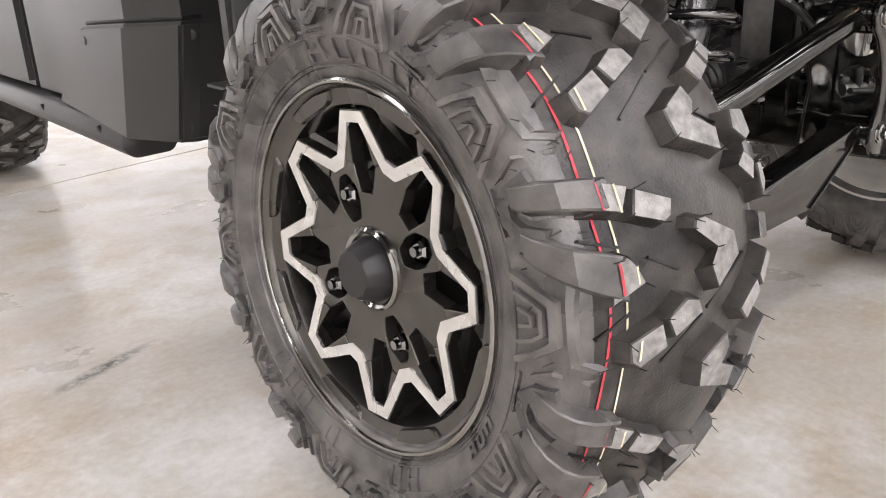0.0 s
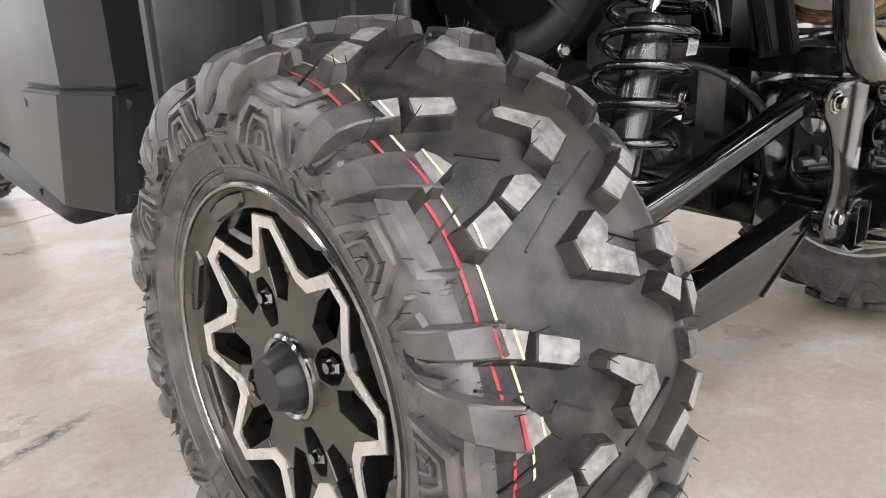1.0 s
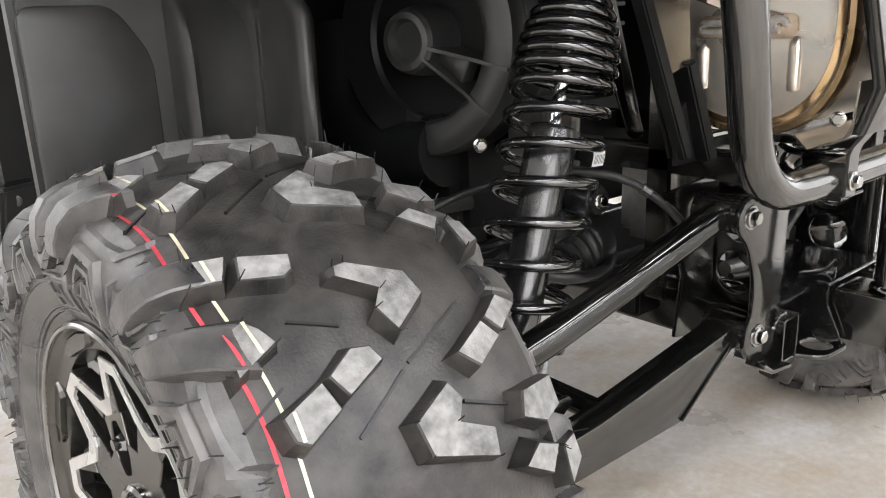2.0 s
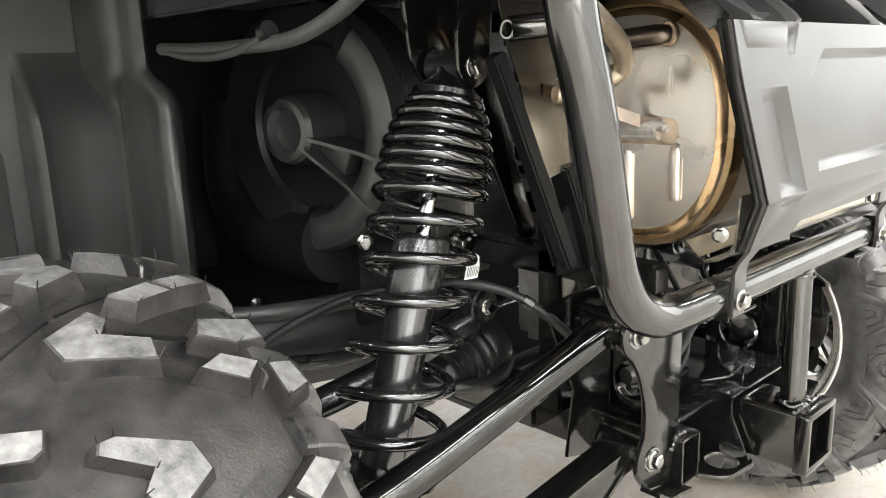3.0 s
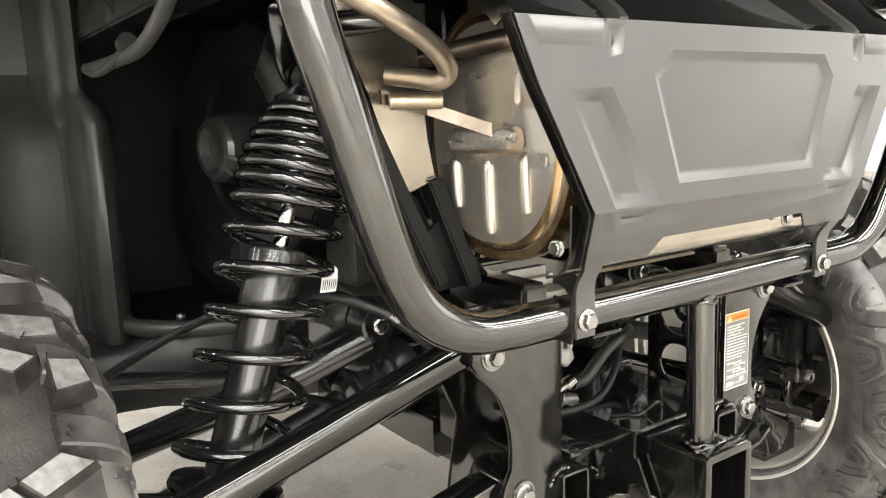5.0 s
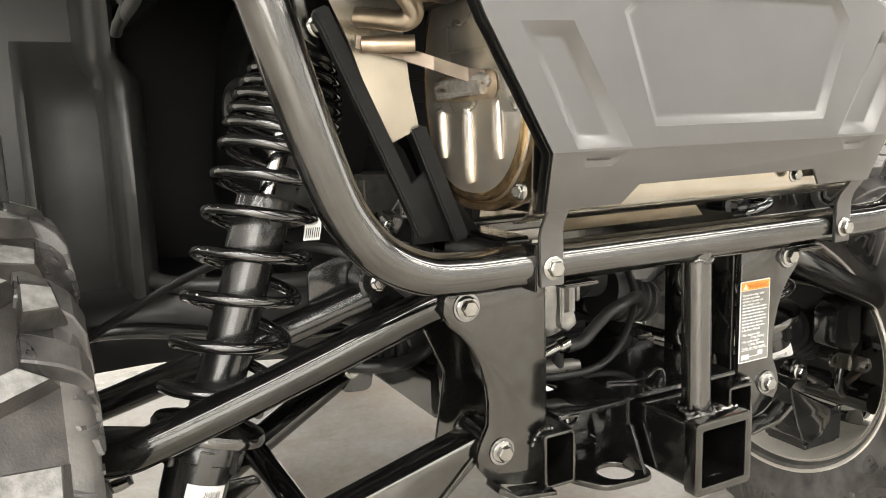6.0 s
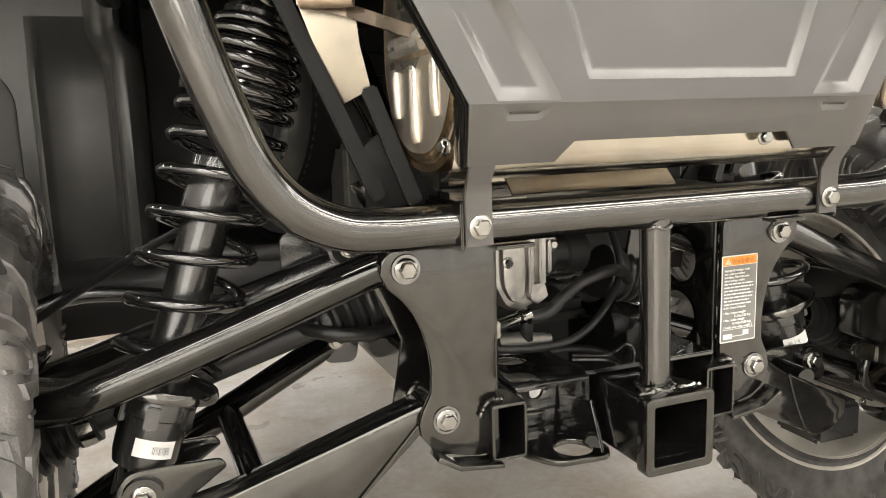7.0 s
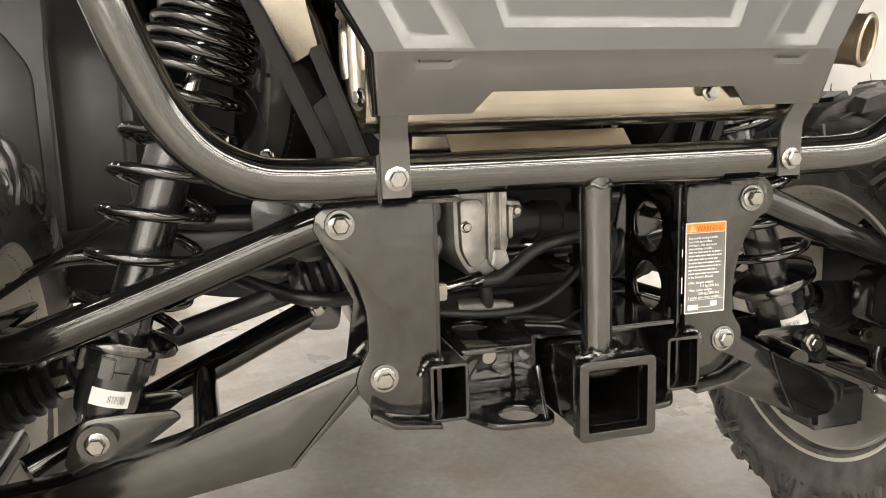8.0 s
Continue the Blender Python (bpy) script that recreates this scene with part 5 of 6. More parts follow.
# ---- muffler, guard and tail pipe ----
def build_guard():
    """Pressed sheet-metal guard over the muffler, with sunk panels and folded edges."""
    Y = -0.028
    outline = [(-0.256, 0.796), (0.256, 0.796), (0.236, 0.752), (0.184, 0.660), (-0.184, 0.660), (-0.236, 0.752)]
    centre = [(-0.101, 0.776), (0.106, 0.776), (0.122, 0.757), (0.094, 0.676), (-0.092, 0.676), (-0.122, 0.757)]
    slot = [(-0.209, 0.7480), (-0.1665, 0.7490), (-0.114, 0.6625), (-0.163, 0.6625)]
    slot_r = [(-x, z) for x, z in reversed(slot)]
    groove = [(-0.172, 0.7945), (-0.153, 0.7945), (-0.157, 0.773), (-0.169, 0.770)]
    groove_r = [(-x, z) for x, z in reversed(groove)]
    sheet = plate(outline, [centre, slot, slot_r, groove, groove_r], 0.0022, 0.0003, lambda u, v, d: (u, Y + d, v))
    guard = part("muffler_guard", sheet, COVER, vehicle, "grey metallic pressed guard with sunk panels over the muffler", smooth=0)
    dimple = [(-0.161, 0.6592), (-0.117, 0.6592), (-0.129, 0.6490), (-0.154, 0.6490)]
    dimple_r = [(-x, z) for x, z in reversed(dimple)]
    lean = lambda z: Y + max(0, 0.6605 - z) * 0.36
    for shape, deep, inset in ((centre, 0.0042, 0.0065), (slot, 0.0068, 0.0088), (slot_r, 0.0068, 0.0088), (groove, 0.004, 0.005), (groove_r, 0.004, 0.005), (dimple, 0.0018, 0.0036), (dimple_r, 0.0018, 0.0036)):
        loop = shape
        c = Vector((sum(p[0] for p in loop) / len(loop), sum(p[1] for p in loop) / len(loop)))
        bm = bmesh.new()
        rows = []
        n = len(loop)
        for inn, dep in ((-0.0005, 0.0), (0.0008, 0.0004), (inset - 0.0008, deep - 0.0005), (inset + 0.0006, deep), (inset + 0.0026, deep)):
            row = []
            for i, p in enumerate(loop):
                a, b = Vector(loop[i - 1]), Vector(loop[(i + 1) % n])
                na, nb = (Vector(p) - a).orthogonal().normalized(), (b - Vector(p)).orthogonal().normalized()
                if na.dot(c - Vector(p)) < 0:
                    na = -na
                if nb.dot(c - Vector(p)) < 0:
                    nb = -nb
                q = Vector(p) + (na + nb) * inn / (1 + na.dot(nb))
                row.append(bm.verts.new((q.x, lean(q.y) - 0.001 + dep, q.y)))
            rows.append(row)
        for q, s in zip(rows, rows[1:]):
            for k in range(n):
                bm.faces.new((q[k], q[(k + 1) % n], s[(k + 1) % n], s[k]))
        bm.faces.new(rows[-1])
        part("sunk_panel", fix(bm), COVER, guard, smooth=50)

    def folded(name, rows, label="", mat_=COVER, thick=0.002):
        bm = bmesh.new()
        grid = [[bm.verts.new(p) for p in r] for r in rows]
        for q, s in zip(grid, grid[1:]):
            for k in range(len(q) - 1):
                bm.faces.new((q[k], q[k + 1], s[k + 1], s[k]))
        fix(bm)
        bmesh.ops.solidify(bm, geom=bm.faces[:], thickness=thick)
        return part(name, fix(bm), mat_, guard, label, smooth=35)

    # raised pads beside the grooves, just under the fold
    for s in (-1, 1):
        bm = bmesh.new()
        ins = [(0.243, 0.7955), (0.177, 0.7955), (0.179, 0.7835), (0.235, 0.7835)]
        outs = [(0.250, 0.7960), (0.172, 0.7960), (0.173, 0.7760), (0.235, 0.7760)]
        rows = [[bm.verts.new((s * u, Y - 0.0008 - h, v)) for u, v in ring] for ring, h in ((outs, 0.0), ([((a + c) / 2, (b + d) / 2) for (a, b), (c, d) in zip(ins, outs)], 0.0010), (ins, 0.0014))]
        for q, w in zip(rows, rows[1:]):
            for k in range(4):
                bm.faces.new((q[k], q[(k + 1) % 4], w[(k + 1) % 4], w[k]))
        bm.faces.new(rows[-1])
        part("raised_pad", fix(bm), COVER, guard, smooth=60)
    # upper face: leans forward, with two stiffening grooves that run down over the fold
    cols = [-0.256, -0.175, -0.163, -0.150, -0.140, 0.140, 0.150, 0.163, 0.175, 0.256]
    dip = [0, 0, 0.006, 0.006, 0, 0, 0.006, 0.006, 0, 0]
    rows = []
    for y, z, k in ((-0.0285, 0.7965, 1.0), (-0.024, 0.802, 1.0), (0.03, 0.846, 1.0), (0.085, 0.886, 1.0), (0.16, 0.930, 1.0)):
        rows.append([(x, y + d * 0.6, z - d) for x, d in zip(cols, dip)])
    # same paint as the front; the dark reflection is in this black tone
    folded("upper_face", rows, "sloping top of the guard, its dark reflection painted in black", COVER_TOP)
    low = plate([(-0.184, 0.6605), (0.184, 0.6605), (0.180, 0.6185), (0.112, 0.6185), (0.098, 0.633), (-0.098, 0.633), (-0.112, 0.6185), (-0.180, 0.6185)], [dimple, dimple_r], 0.0022, 0.0003,
                lambda u, v, d: (u, -0.028 + (0.6605 - v) * 0.36 + d, v))
    part("lower_flange", low, COVER, guard, "folded lower flange with a long notch")
    # paler strips laid in to paint the bright reflection along the two grooves
    for s in (-1, 1):
        bm = bmesh.new()
        rows = []
        for y, z in ((-0.0310, 0.7975), (-0.026, 0.8035), (0.03, 0.849), (0.085, 0.889), (0.16, 0.933)):
            rows.append([bm.verts.new((s * x, y + dy, z - dy * 1.2)) for x, dy in ((0.150, 0.006), (0.153, 0.0), (0.161, 0.0), (0.164, 0.006))])
        for q, w in zip(rows, rows[1:]):
            for k in range(3):
                bm.faces.new((q[k], q[k + 1], w[k + 1], w[k]))
        bm.faces.new(rows[0])
        part("groove_glint", fix(bm), COVER, guard, smooth=20)
    # side flanges; the darker frame coat puts their shade into the colour
    for s in (-1, 1):
        rows = []
        for x, z in ((-0.256, 0.797), (-0.236, 0.752), (-0.184, 0.6605), (-0.180, 0.6185)):
            y = Y + max(0, 0.6605 - z) * 0.36
            rows.append([(x * -s, y + 0.001, z), (x * -s * 1.004, y + 0.003, z), (x * -s * 1.004, y + 0.010, z)])
        folded("side_flange", rows, "", FRAME)
        rows = [[(s * 0.2565, -0.026, 0.799), (s * 0.258, -0.012, 0.790)], [(s * 0.2565, 0.03, 0.847), (s * 0.258, 0.04, 0.836)], [(s * 0.2565, 0.16, 0.931), (s * 0.258, 0.168, 0.92)]]
        folded("side_flange", rows, "", FRAME)
    rows = [[(x, y, z) for x in (-0.186, 0.0, 0.186)] for y, z in ((-0.006, 0.665), (-0.004, 0.628), (0.001, 0.617), (0.010, 0.611), (0.022, 0.608))]
    folded("inner_shield", rows, "bare grey inner heat shield", FOIL)
    rows = [[(x, y, z) for x in (-0.104, 0.060)] for y, z in ((0.070, 0.588), (0.085, 0.602), (0.21, 0.600), (0.215, 0.585))]
    folded("under_tray", rows, "bright sheet tray below the muffler", FOIL)
    hex_bolt(guard, (0.082, -0.012, 0.629), (0, -1, 0), 0.005)
    hex_bolt(guard, (-0.187, 0.008, 0.632), (-1, -0.3, 0), 0.005)
    return guard


def oval(t, ky=0.092, kz=0.105):
    c, s = math.cos(t), math.sin(t)
    e = 2 / 2.35
    return (math.copysign(abs(c) ** e, c) * ky, math.copysign(abs(s) ** e, s) * kz)


def build_muffler():
    CY, CZ, X = 0.104, 0.7165, -0.168
    N = 56

    def rings(prof, close=True):
        bm = bmesh.new()
        rows = []
        for x, k in prof:
            rows.append([bm.verts.new((x, CY + oval(2 * math.pi * i / N)[0] * k, CZ + oval(2 * math.pi * i / N)[1] * k)) for i in range(N)])
        for q, s in zip(rows, rows[1:]):
            for i in range(N):
                bm.faces.new((q[i], q[(i + 1) % N], s[(i + 1) % N], s[i]))
        if close:
            bm.faces.new(rows[-1])
            bm.faces.new(rows[0])
        return fix(bm)

    muf = part("muffler", rings([(X + 0.018, 1.0), (0.165, 1.0), (0.175, 0.93), (0.180, 0.6)]), STEEL, vehicle, "stainless oval muffler with golden heat tint", smooth=35)
    part("seam_rim", rings([(X + 0.022, 1.0), (X + 0.018, 1.035), (X + 0.006, 1.04), (X - 0.001, 1.03), (X - 0.002, 0.975), (X + 0.004, 0.96)], False), SEAM, muf, "golden heat-tinted rolled seam", smooth=35)
    part("end_cap", rings([(X + 0.004, 0.99), (X + 0.002, 0.965), (X - 0.004, 0.93), (X - 0.006, 0.88), (X - 0.007, 0.5), (X - 0.007, 0.1)]), STEEL, muf, "brushed stainless end cap with pressed ribs", smooth=35)
    F = X - 0.007
    part("heat_band", rings([(X - 0.0025, 0.952), (X - 0.0048, 0.930), (X - 0.0064, 0.890), (X - 0.0055, 0.880)], False), SEAM, muf, "golden heat tint round the end cap", smooth=35)

    def pressed(name, pts, r, material, label=""):
        part(name, fix(tube(bmesh.new(), spline(pts, 3), r, 14)), material, muf, label)

    for y, z0, z1 in ((0.104, 0.634, 0.688), (0.057, 0.655, 0.693), (0.151, 0.653, 0.688)):
        pressed("cap_rib", [(F + 0.0025, y, z0), (F + 0.001, y, z0 + 0.008), (F + 0.001, y, z1), (F + 0.003, y, z1 + 0.004)], 0.0065, STEEL)
    step = bmesh.new()
    box(step, (F - 0.0020, 0.030, 0.690), (F + 0.004, 0.176, 0.702), 0.0016)
    part("cap_step", step, STEEL, muf)
    band = bmesh.new()
    box(band, (F - 0.0034, 0.062, 0.739), (F + 0.004, 0.143, 0.766), 0.0028)
    part("cap_boss", band, STEEL, muf)
    weld = fix(tube(bmesh.new(), spline([(F - 0.002, 0.065, 0.712), (F - 0.004, 0.072, 0.718), (F - 0.004, 0.10, 0.716), (F - 0.004, 0.145, 0.7155), (F - 0.002, 0.153, 0.710), (F - 0.004, 0.145, 0.7065), (F - 0.004, 0.10, 0.7075), (F - 0.004, 0.072, 0.7085)], 5),
                    [0.0036 + 0.0006 * math.sin(2.4 * k) for k in range(36)], 8))
    part("weld_bead", weld, WELD, muf, "bright lumpy weld bead")
    halo = plate(rounded([(0.056, 0.6995), (0.160, 0.6985), (0.160, 0.7225), (0.056, 0.7235)], 0.011), (), 0.0008, 0.0003, lambda u, v, d: (F - 0.0010 + d, u, v))
    part("heat_halo", halo, HALO, muf, "brown heat stain round the weld")
    part("weld_bead", fix(tube(bmesh.new(), spline([(F - 0.003, 0.075, 0.7125), (F - 0.0045, 0.10, 0.712), (F - 0.003, 0.128, 0.7115)], 6), 0.0055, 8)), WELD, muf)
    strap = bmesh.new()
    rows = []
    for x, y, z in ((F - 0.003, 0.070, 0.7170), (F - 0.008, 0.088, 0.7205), (F - 0.030, 0.106, 0.731), (-0.225, 0.120, 0.740), (-0.262, 0.130, 0.750)):
        rows.append([strap.verts.new((x, y + 0.0, z + h)) for h in (-0.0055, 0.0055)] + [strap.verts.new((x, y + 0.003, z + h)) for h in (0.0055, -0.0055)])
    for q, s in zip(rows, rows[1:]):
        for k in range(4):
            strap.faces.new((q[k], q[(k + 1) % 4], s[(k + 1) % 4], s[k]))
    part("hanger_strap", fix(strap), BULGE, muf, "heat-browned steel hanger strap", smooth=0)
    part("hanger_pipe", fix(tube(bmesh.new(), spline([(-0.385, 0.060, 0.850), (-0.35, 0.045, 0.822), (-0.305, 0.048, 0.803), (-0.262, 0.058, 0.785), (-0.240, 0.068, 0.768), (-0.242, 0.078, 0.760), (-0.255, 0.094, 0.763), (-0.268, 0.110, 0.766)], 7), 0.0078, 16)), GOLD, muf, "golden bent hanger pipe")
    part("stub_pipe", fix(tube(bmesh.new(), spline([(F + 0.004, 0.066, 0.7925), (F - 0.003, 0.074, 0.792), (F - 0.010, 0.110, 0.789), (F - 0.022, 0.150, 0.785), (-0.215, 0.190, 0.780)], 5), [0.0055, 0.0062, 0.007, 0.0075, 0.008, 0.0085] + [0.0088] * 15, 16)), BULGE, muf)
    part("stub_pipe", fix(tube(bmesh.new(), [(-0.224, 0.100, 0.746), (-0.262, 0.118, 0.746)], 0.0068, 16)), HALO, muf)
    part("weld_bead", fix(tube(bmesh.new(), [(F - 0.002, 0.067 + 0.006 * math.cos(k * math.pi / 8), 0.7925 + 0.009 * math.sin(k * math.pi / 8)) for k in range(16)], 0.0022, 8, closed=True)), HALO, muf)
    tail = fix(tube(bmesh.new(), spline([(0.17, 0.11, 0.70), (0.205, 0.085, 0.69), (0.226, 0.055, 0.678), (0.250, 0.014, 0.670)], 6), 0.0215, 24, hollow=0.86))
    part("tail_pipe", tail, GOLD, muf, "brown heat-tinted tail pipe with an open end")
    part("tip_ring", fix(tube(bmesh.new(), [Vector((0.250, 0.014, 0.670)) + (Vector((0.858, 0.513, 0)) * math.cos(k * math.pi / 12) + Vector((0.1, -0.15, 0.98)) * math.sin(k * math.pi / 12)) * 0.0205 for k in range(24)], 0.0028, 8, closed=True)), GOLD, muf)
    return muf


# ---- bodywork ----
def strip(rows, thick=0.004):
    bm = bmesh.new()
    grid = [[bm.verts.new(p) for p in r] for r in rows]
    for q, s in zip(grid, grid[1:]):
        for k in range(len(q) - 1):
            bm.faces.new((q[k], q[k + 1], s[k + 1], s[k]))
    fix(bm)
    bmesh.ops.solidify(bm, geom=bm.faces[:], thickness=thick)
    return fix(bm)


def build_body():
    for s in (-1, 1):
        f = s > 0
        # side panel with a door gap
        side = plate([(-0.738, 1.50), (-0.738, 0.915), (-0.697, 0.800), (-0.665, 0.808), (-0.62, 0.81), (-0.60, 1.50)], (), 0.75, 0.006, lambda u, v, d: (u, v, 0.775 + d))
        panel = part("side_panel", side, SIDE, vehicle, "dark grey moulded side panel", f, smooth=12)
        fore = bmesh.new()
        box(fore, (-0.742, 1.56, 0.40), (-0.60, 2.30, 1.15), 0.012)
        part("door_panel", fore, SIDE, panel, flip=f)
        # dark block added to supply the shade inside the door gap
        part("gap_shade_block", box(bmesh.new(), (-0.69, 1.49, 0.40), (-0.60, 1.57, 1.15), 0), DARK, panel, flip=f)
        rock = plate(rounded([(-0.765, 0.352), (-0.755, 0.385), (-0.70, 0.395), (-0.66, 0.37), (-0.68, 0.335), (-0.745, 0.332)], 0.01), (), 1.42, 0.004, lambda u, v, d: (u, 1.66 + d, v + 0.004))
        sill = part("rocker_sill", rock, SIDE, vehicle, "dark grey plastic rocker sill", f)
        for y in (1.06, 1.42):
            part("drain_slot", fix(tube(bmesh.new(), [(-0.7560, y, 0.373), (-0.7625, y, 0.3715)], 0.0075, 14)), DARK, sill, flip=f)
        # faceted corner guard ahead of the wheel
        bm = bmesh.new()
        low = [bm.verts.new(p) for p in ((-0.756, 1.30, 0.396), (-0.759, 0.93, 0.370), (-0.728, 0.790, 0.381), (-0.697, 0.800, 0.378), (-0.62, 0.805, 0.378), (-0.62, 1.30, 0.390))]
        high = [bm.verts.new(p) for p in ((-0.755, 1.088, 0.536), (-0.748, 0.905, 0.543), (-0.7035, 0.790, 0.546), (-0.670, 0.800, 0.547), (-0.62, 0.802, 0.547), (-0.62, 1.088, 0.536))]
        for k in range(6):
            bm.faces.new((low[k], low[(k + 1) % 6], high[(k + 1) % 6], high[k]))
        bm.faces.new(low)
        bm.faces.new(high)
        fix(bm)
        # dark bead painted in for the shade along the guard's top edge
        part("gap_shade_bead", fix(tube(bmesh.new(), [(-0.7375, 1.10, 0.540), (-0.7375, 0.915, 0.547), (-0.696, 0.799, 0.550), (-0.667, 0.807, 0.551)], 0.0030, 8)), DARK, panel, flip=f)
        guard = part("corner_guard", bevelled(bm, 0.005, 2), SIDE, vehicle, "faceted dark grey corner guard with push rivets", f, smooth=12)
        for x, y, z, w in ((-0.7535, 1.075, 0.515, (-1, 0, 0)), (-0.7545, 1.255, 0.408, (-1, 0, 0)), (-0.688, 0.7965, 0.528, (-0.25, -1, 0)), (-0.711, 0.7965, 0.400, (-0.25, -1, 0))):
            b = lathe([(0, 0.0075), (0.001, 0.007), (0.0016, 0.0045), (0.0012, 0.0001)], 18, "z")
            b.transform(along((x, y, z), Vector((x, y, z)) + Vector(w)))
            part("push_rivet", b, PLASTIC, guard, flip=f)
        # wheel-arch liner: wall, raised panel, folded edge, lip
        wall = bmesh.new()
        box(wall, (-0.685, 0.674, 0.47), (-0.402, 0.708, 1.0), 0.008)
        liner = part("wheel_arch_liner", wall, PLASTIC, vehicle, "black moulded plastic wheel-arch liner", f)
        # bulged panel that swells out of the wall towards its foot, with a ridge down its edge and a fine moulded line
        grid = []
        for z, k in ((0.462, 0.55), (0.468, 0.92), (0.475, 1.0), (0.60, 1.0), (0.70, 1.0), (0.722, 0.93), (0.742, 0.72), (0.765, 0.36), (0.788, 0.08), (0.80, 0.0)):
            grid.append([(x, 0.676 - d * k, z) for x, d in ((-0.5135, 0.0), (-0.5115, 0.028), (-0.508, 0.0415), (-0.5045, 0.0445), (-0.500, 0.041), (-0.494, 0.037), (-0.46, 0.036), (-0.424, 0.036), (-0.408, 0.034))])
        part("raised_panel", strip(grid, 0.003), PLASTIC, liner, flip=f, smooth=60)
        line = [(x, 0.676 - (0.0375 if z < 0.71 else 0.0375 * max(0, (0.80 - z) / 0.09)) - 0.0004, z) for x, z in ((-0.493, 0.49), (-0.494, 0.60), (-0.4955, 0.70), (-0.497, 0.745), (-0.497, 0.770), (-0.490, 0.782), (-0.470, 0.784), (-0.432, 0.784))]
        part("moulded_line", fix(tube(bmesh.new(), spline(line, 5), 0.0008, 6)), DARK, liner, flip=f)
        low = plate(rounded([(-0.680, 0.48), (-0.535, 0.468), (-0.535, 0.70), (-0.575, 0.76), (-0.680, 0.76)], 0.02), (), 0.010, 0.0045, lambda u, v, d: (u, 0.676 + d, v))
        part("raised_panel", low, PLASTIC, liner, flip=f)
        # folded edge: a soft ridge, a sunk web and a rounded outer lip that steps in above
        lower = [(-0.430, 0.662), (-0.4215, 0.640), (-0.417, 0.6335), (-0.4125, 0.6345), (-0.4085, 0.628), (-0.4065, 0.575), (-0.4055, 0.552), (-0.4025, 0.5435), (-0.3965, 0.5415), (-0.3905, 0.547), (-0.3785, 0.562), (-0.3770, 0.60), (-0.3770, 0.70)]
        upper = [(-0.440, 0.672), (-0.432, 0.630), (-0.4265, 0.6135), (-0.4225, 0.609), (-0.4185, 0.6065), (-0.4155, 0.600), (-0.4115, 0.590), (-0.4080, 0.5815), (-0.4050, 0.5785), (-0.4020, 0.5815), (-0.4010, 0.590), (-0.4005, 0.62), (-0.4005, 0.70)]
        grid = []
        for z, k in ((0.478, 0.0), (0.60, 0.0), (0.735, 0.0), (0.748, 0.10), (0.758, 0.32), (0.766, 0.66), (0.774, 0.92), (0.784, 1.0), (0.90, 1.0), (1.0, 1.0)):
            grid.append([(a + (c - a) * k, b + (d - b) * k, z) for (a, b), (c, d) in zip(lower, upper)])
        part("folded_edge", strip(grid, 0.003), PLASTIC, liner, flip=f, smooth=60)
        lip = fix(tube(bmesh.new(), spline([(-0.392, 0.60, 0.56), (-0.392, 0.585, 0.52), (-0.388, 0.56, 0.502), (-0.365, 0.53, 0.494), (-0.30, 0.50, 0.490), (-0.20, 0.48, 0.488)], 6), 0.011, 14))
        part("lower_lip", lip, PLASTIC, liner, flip=f)
        # shelf of the recess, near black to paint in the shade there
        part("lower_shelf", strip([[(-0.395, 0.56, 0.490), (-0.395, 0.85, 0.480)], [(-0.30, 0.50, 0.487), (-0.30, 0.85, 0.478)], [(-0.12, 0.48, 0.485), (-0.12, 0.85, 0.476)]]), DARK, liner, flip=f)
        skirt = strip([[(-0.72, 0.69, 0.472), (-0.72, 0.63, 0.470), (-0.72, 0.64, 0.440), (-0.72, 0.645, 0.390)], [(-0.50, 0.69, 0.476), (-0.50, 0.60, 0.474), (-0.50, 0.555, 0.452), (-0.50, 0.56, 0.386)], [(-0.40, 0.69, 0.474), (-0.40, 0.57, 0.480), (-0.40, 0.535, 0.458), (-0.40, 0.54, 0.394)], [(-0.36, 0.66, 0.474), (-0.36, 0.535, 0.484), (-0.36, 0.518, 0.458), (-0.36, 0.525, 0.396)], [(-0.30, 0.64, 0.472), (-0.30, 0.508, 0.482), (-0.30, 0.502, 0.454), (-0.30, 0.508, 0.388)], [(-0.16, 0.62, 0.470), (-0.16, 0.49, 0.481), (-0.16, 0.488, 0.450), (-0.16, 0.495, 0.375)]])
        part("lower_skirt", skirt, SIDE, liner, "paler grey lower skirt", flip=f, smooth=50)
        # sheet added behind the recess, its deep shade painted as near black
        part("recess_shade_wall", strip([[(-0.420, 0.69, 0.47), (-0.420, 0.69, 0.90)], [(-0.385, 0.70, 0.47), (-0.385, 0.70, 0.90)], [(-0.372, 0.83, 0.47), (-0.372, 0.83, 0.90)], [(-0.05, 0.83, 0.47), (-0.05, 0.83, 0.90)]]), DARK, liner, flip=f)
        b = lathe([(0, 0.006), (0.002, 0.0055), (0.0035, 0.003), (0.0035, 0.0001)], 16, "z")
        b.transform(along((-0.33, 0.515, 0.505), (-0.36, 0.40, 0.53)))
        part("push_rivet", b, DAMPER, liner, flip=f)
    # bed floor above
    bed = bmesh.new()
    box(bed, (-0.74, 0.165, 0.893), (0.74, 1.30, 0.96), 0.006)
    cargo = part("cargo_bed", bed, BED, vehicle, "black underside of the cargo bed")
    for s in (-1, 1):
        rail = bmesh.new()
        box(rail, (-0.400, 0.056, 0.832), (-0.352, 1.2, 0.887), 0.003)
        part("bed_rail", rail, DAMPER, cargo, "black square bed rail", s > 0)
    for y in (0.075, 0.5, 0.9):
        beam = bmesh.new()
        box(beam, (-0.35, y, 0.846), (0.35, y + 0.04, 0.887), 0.003)
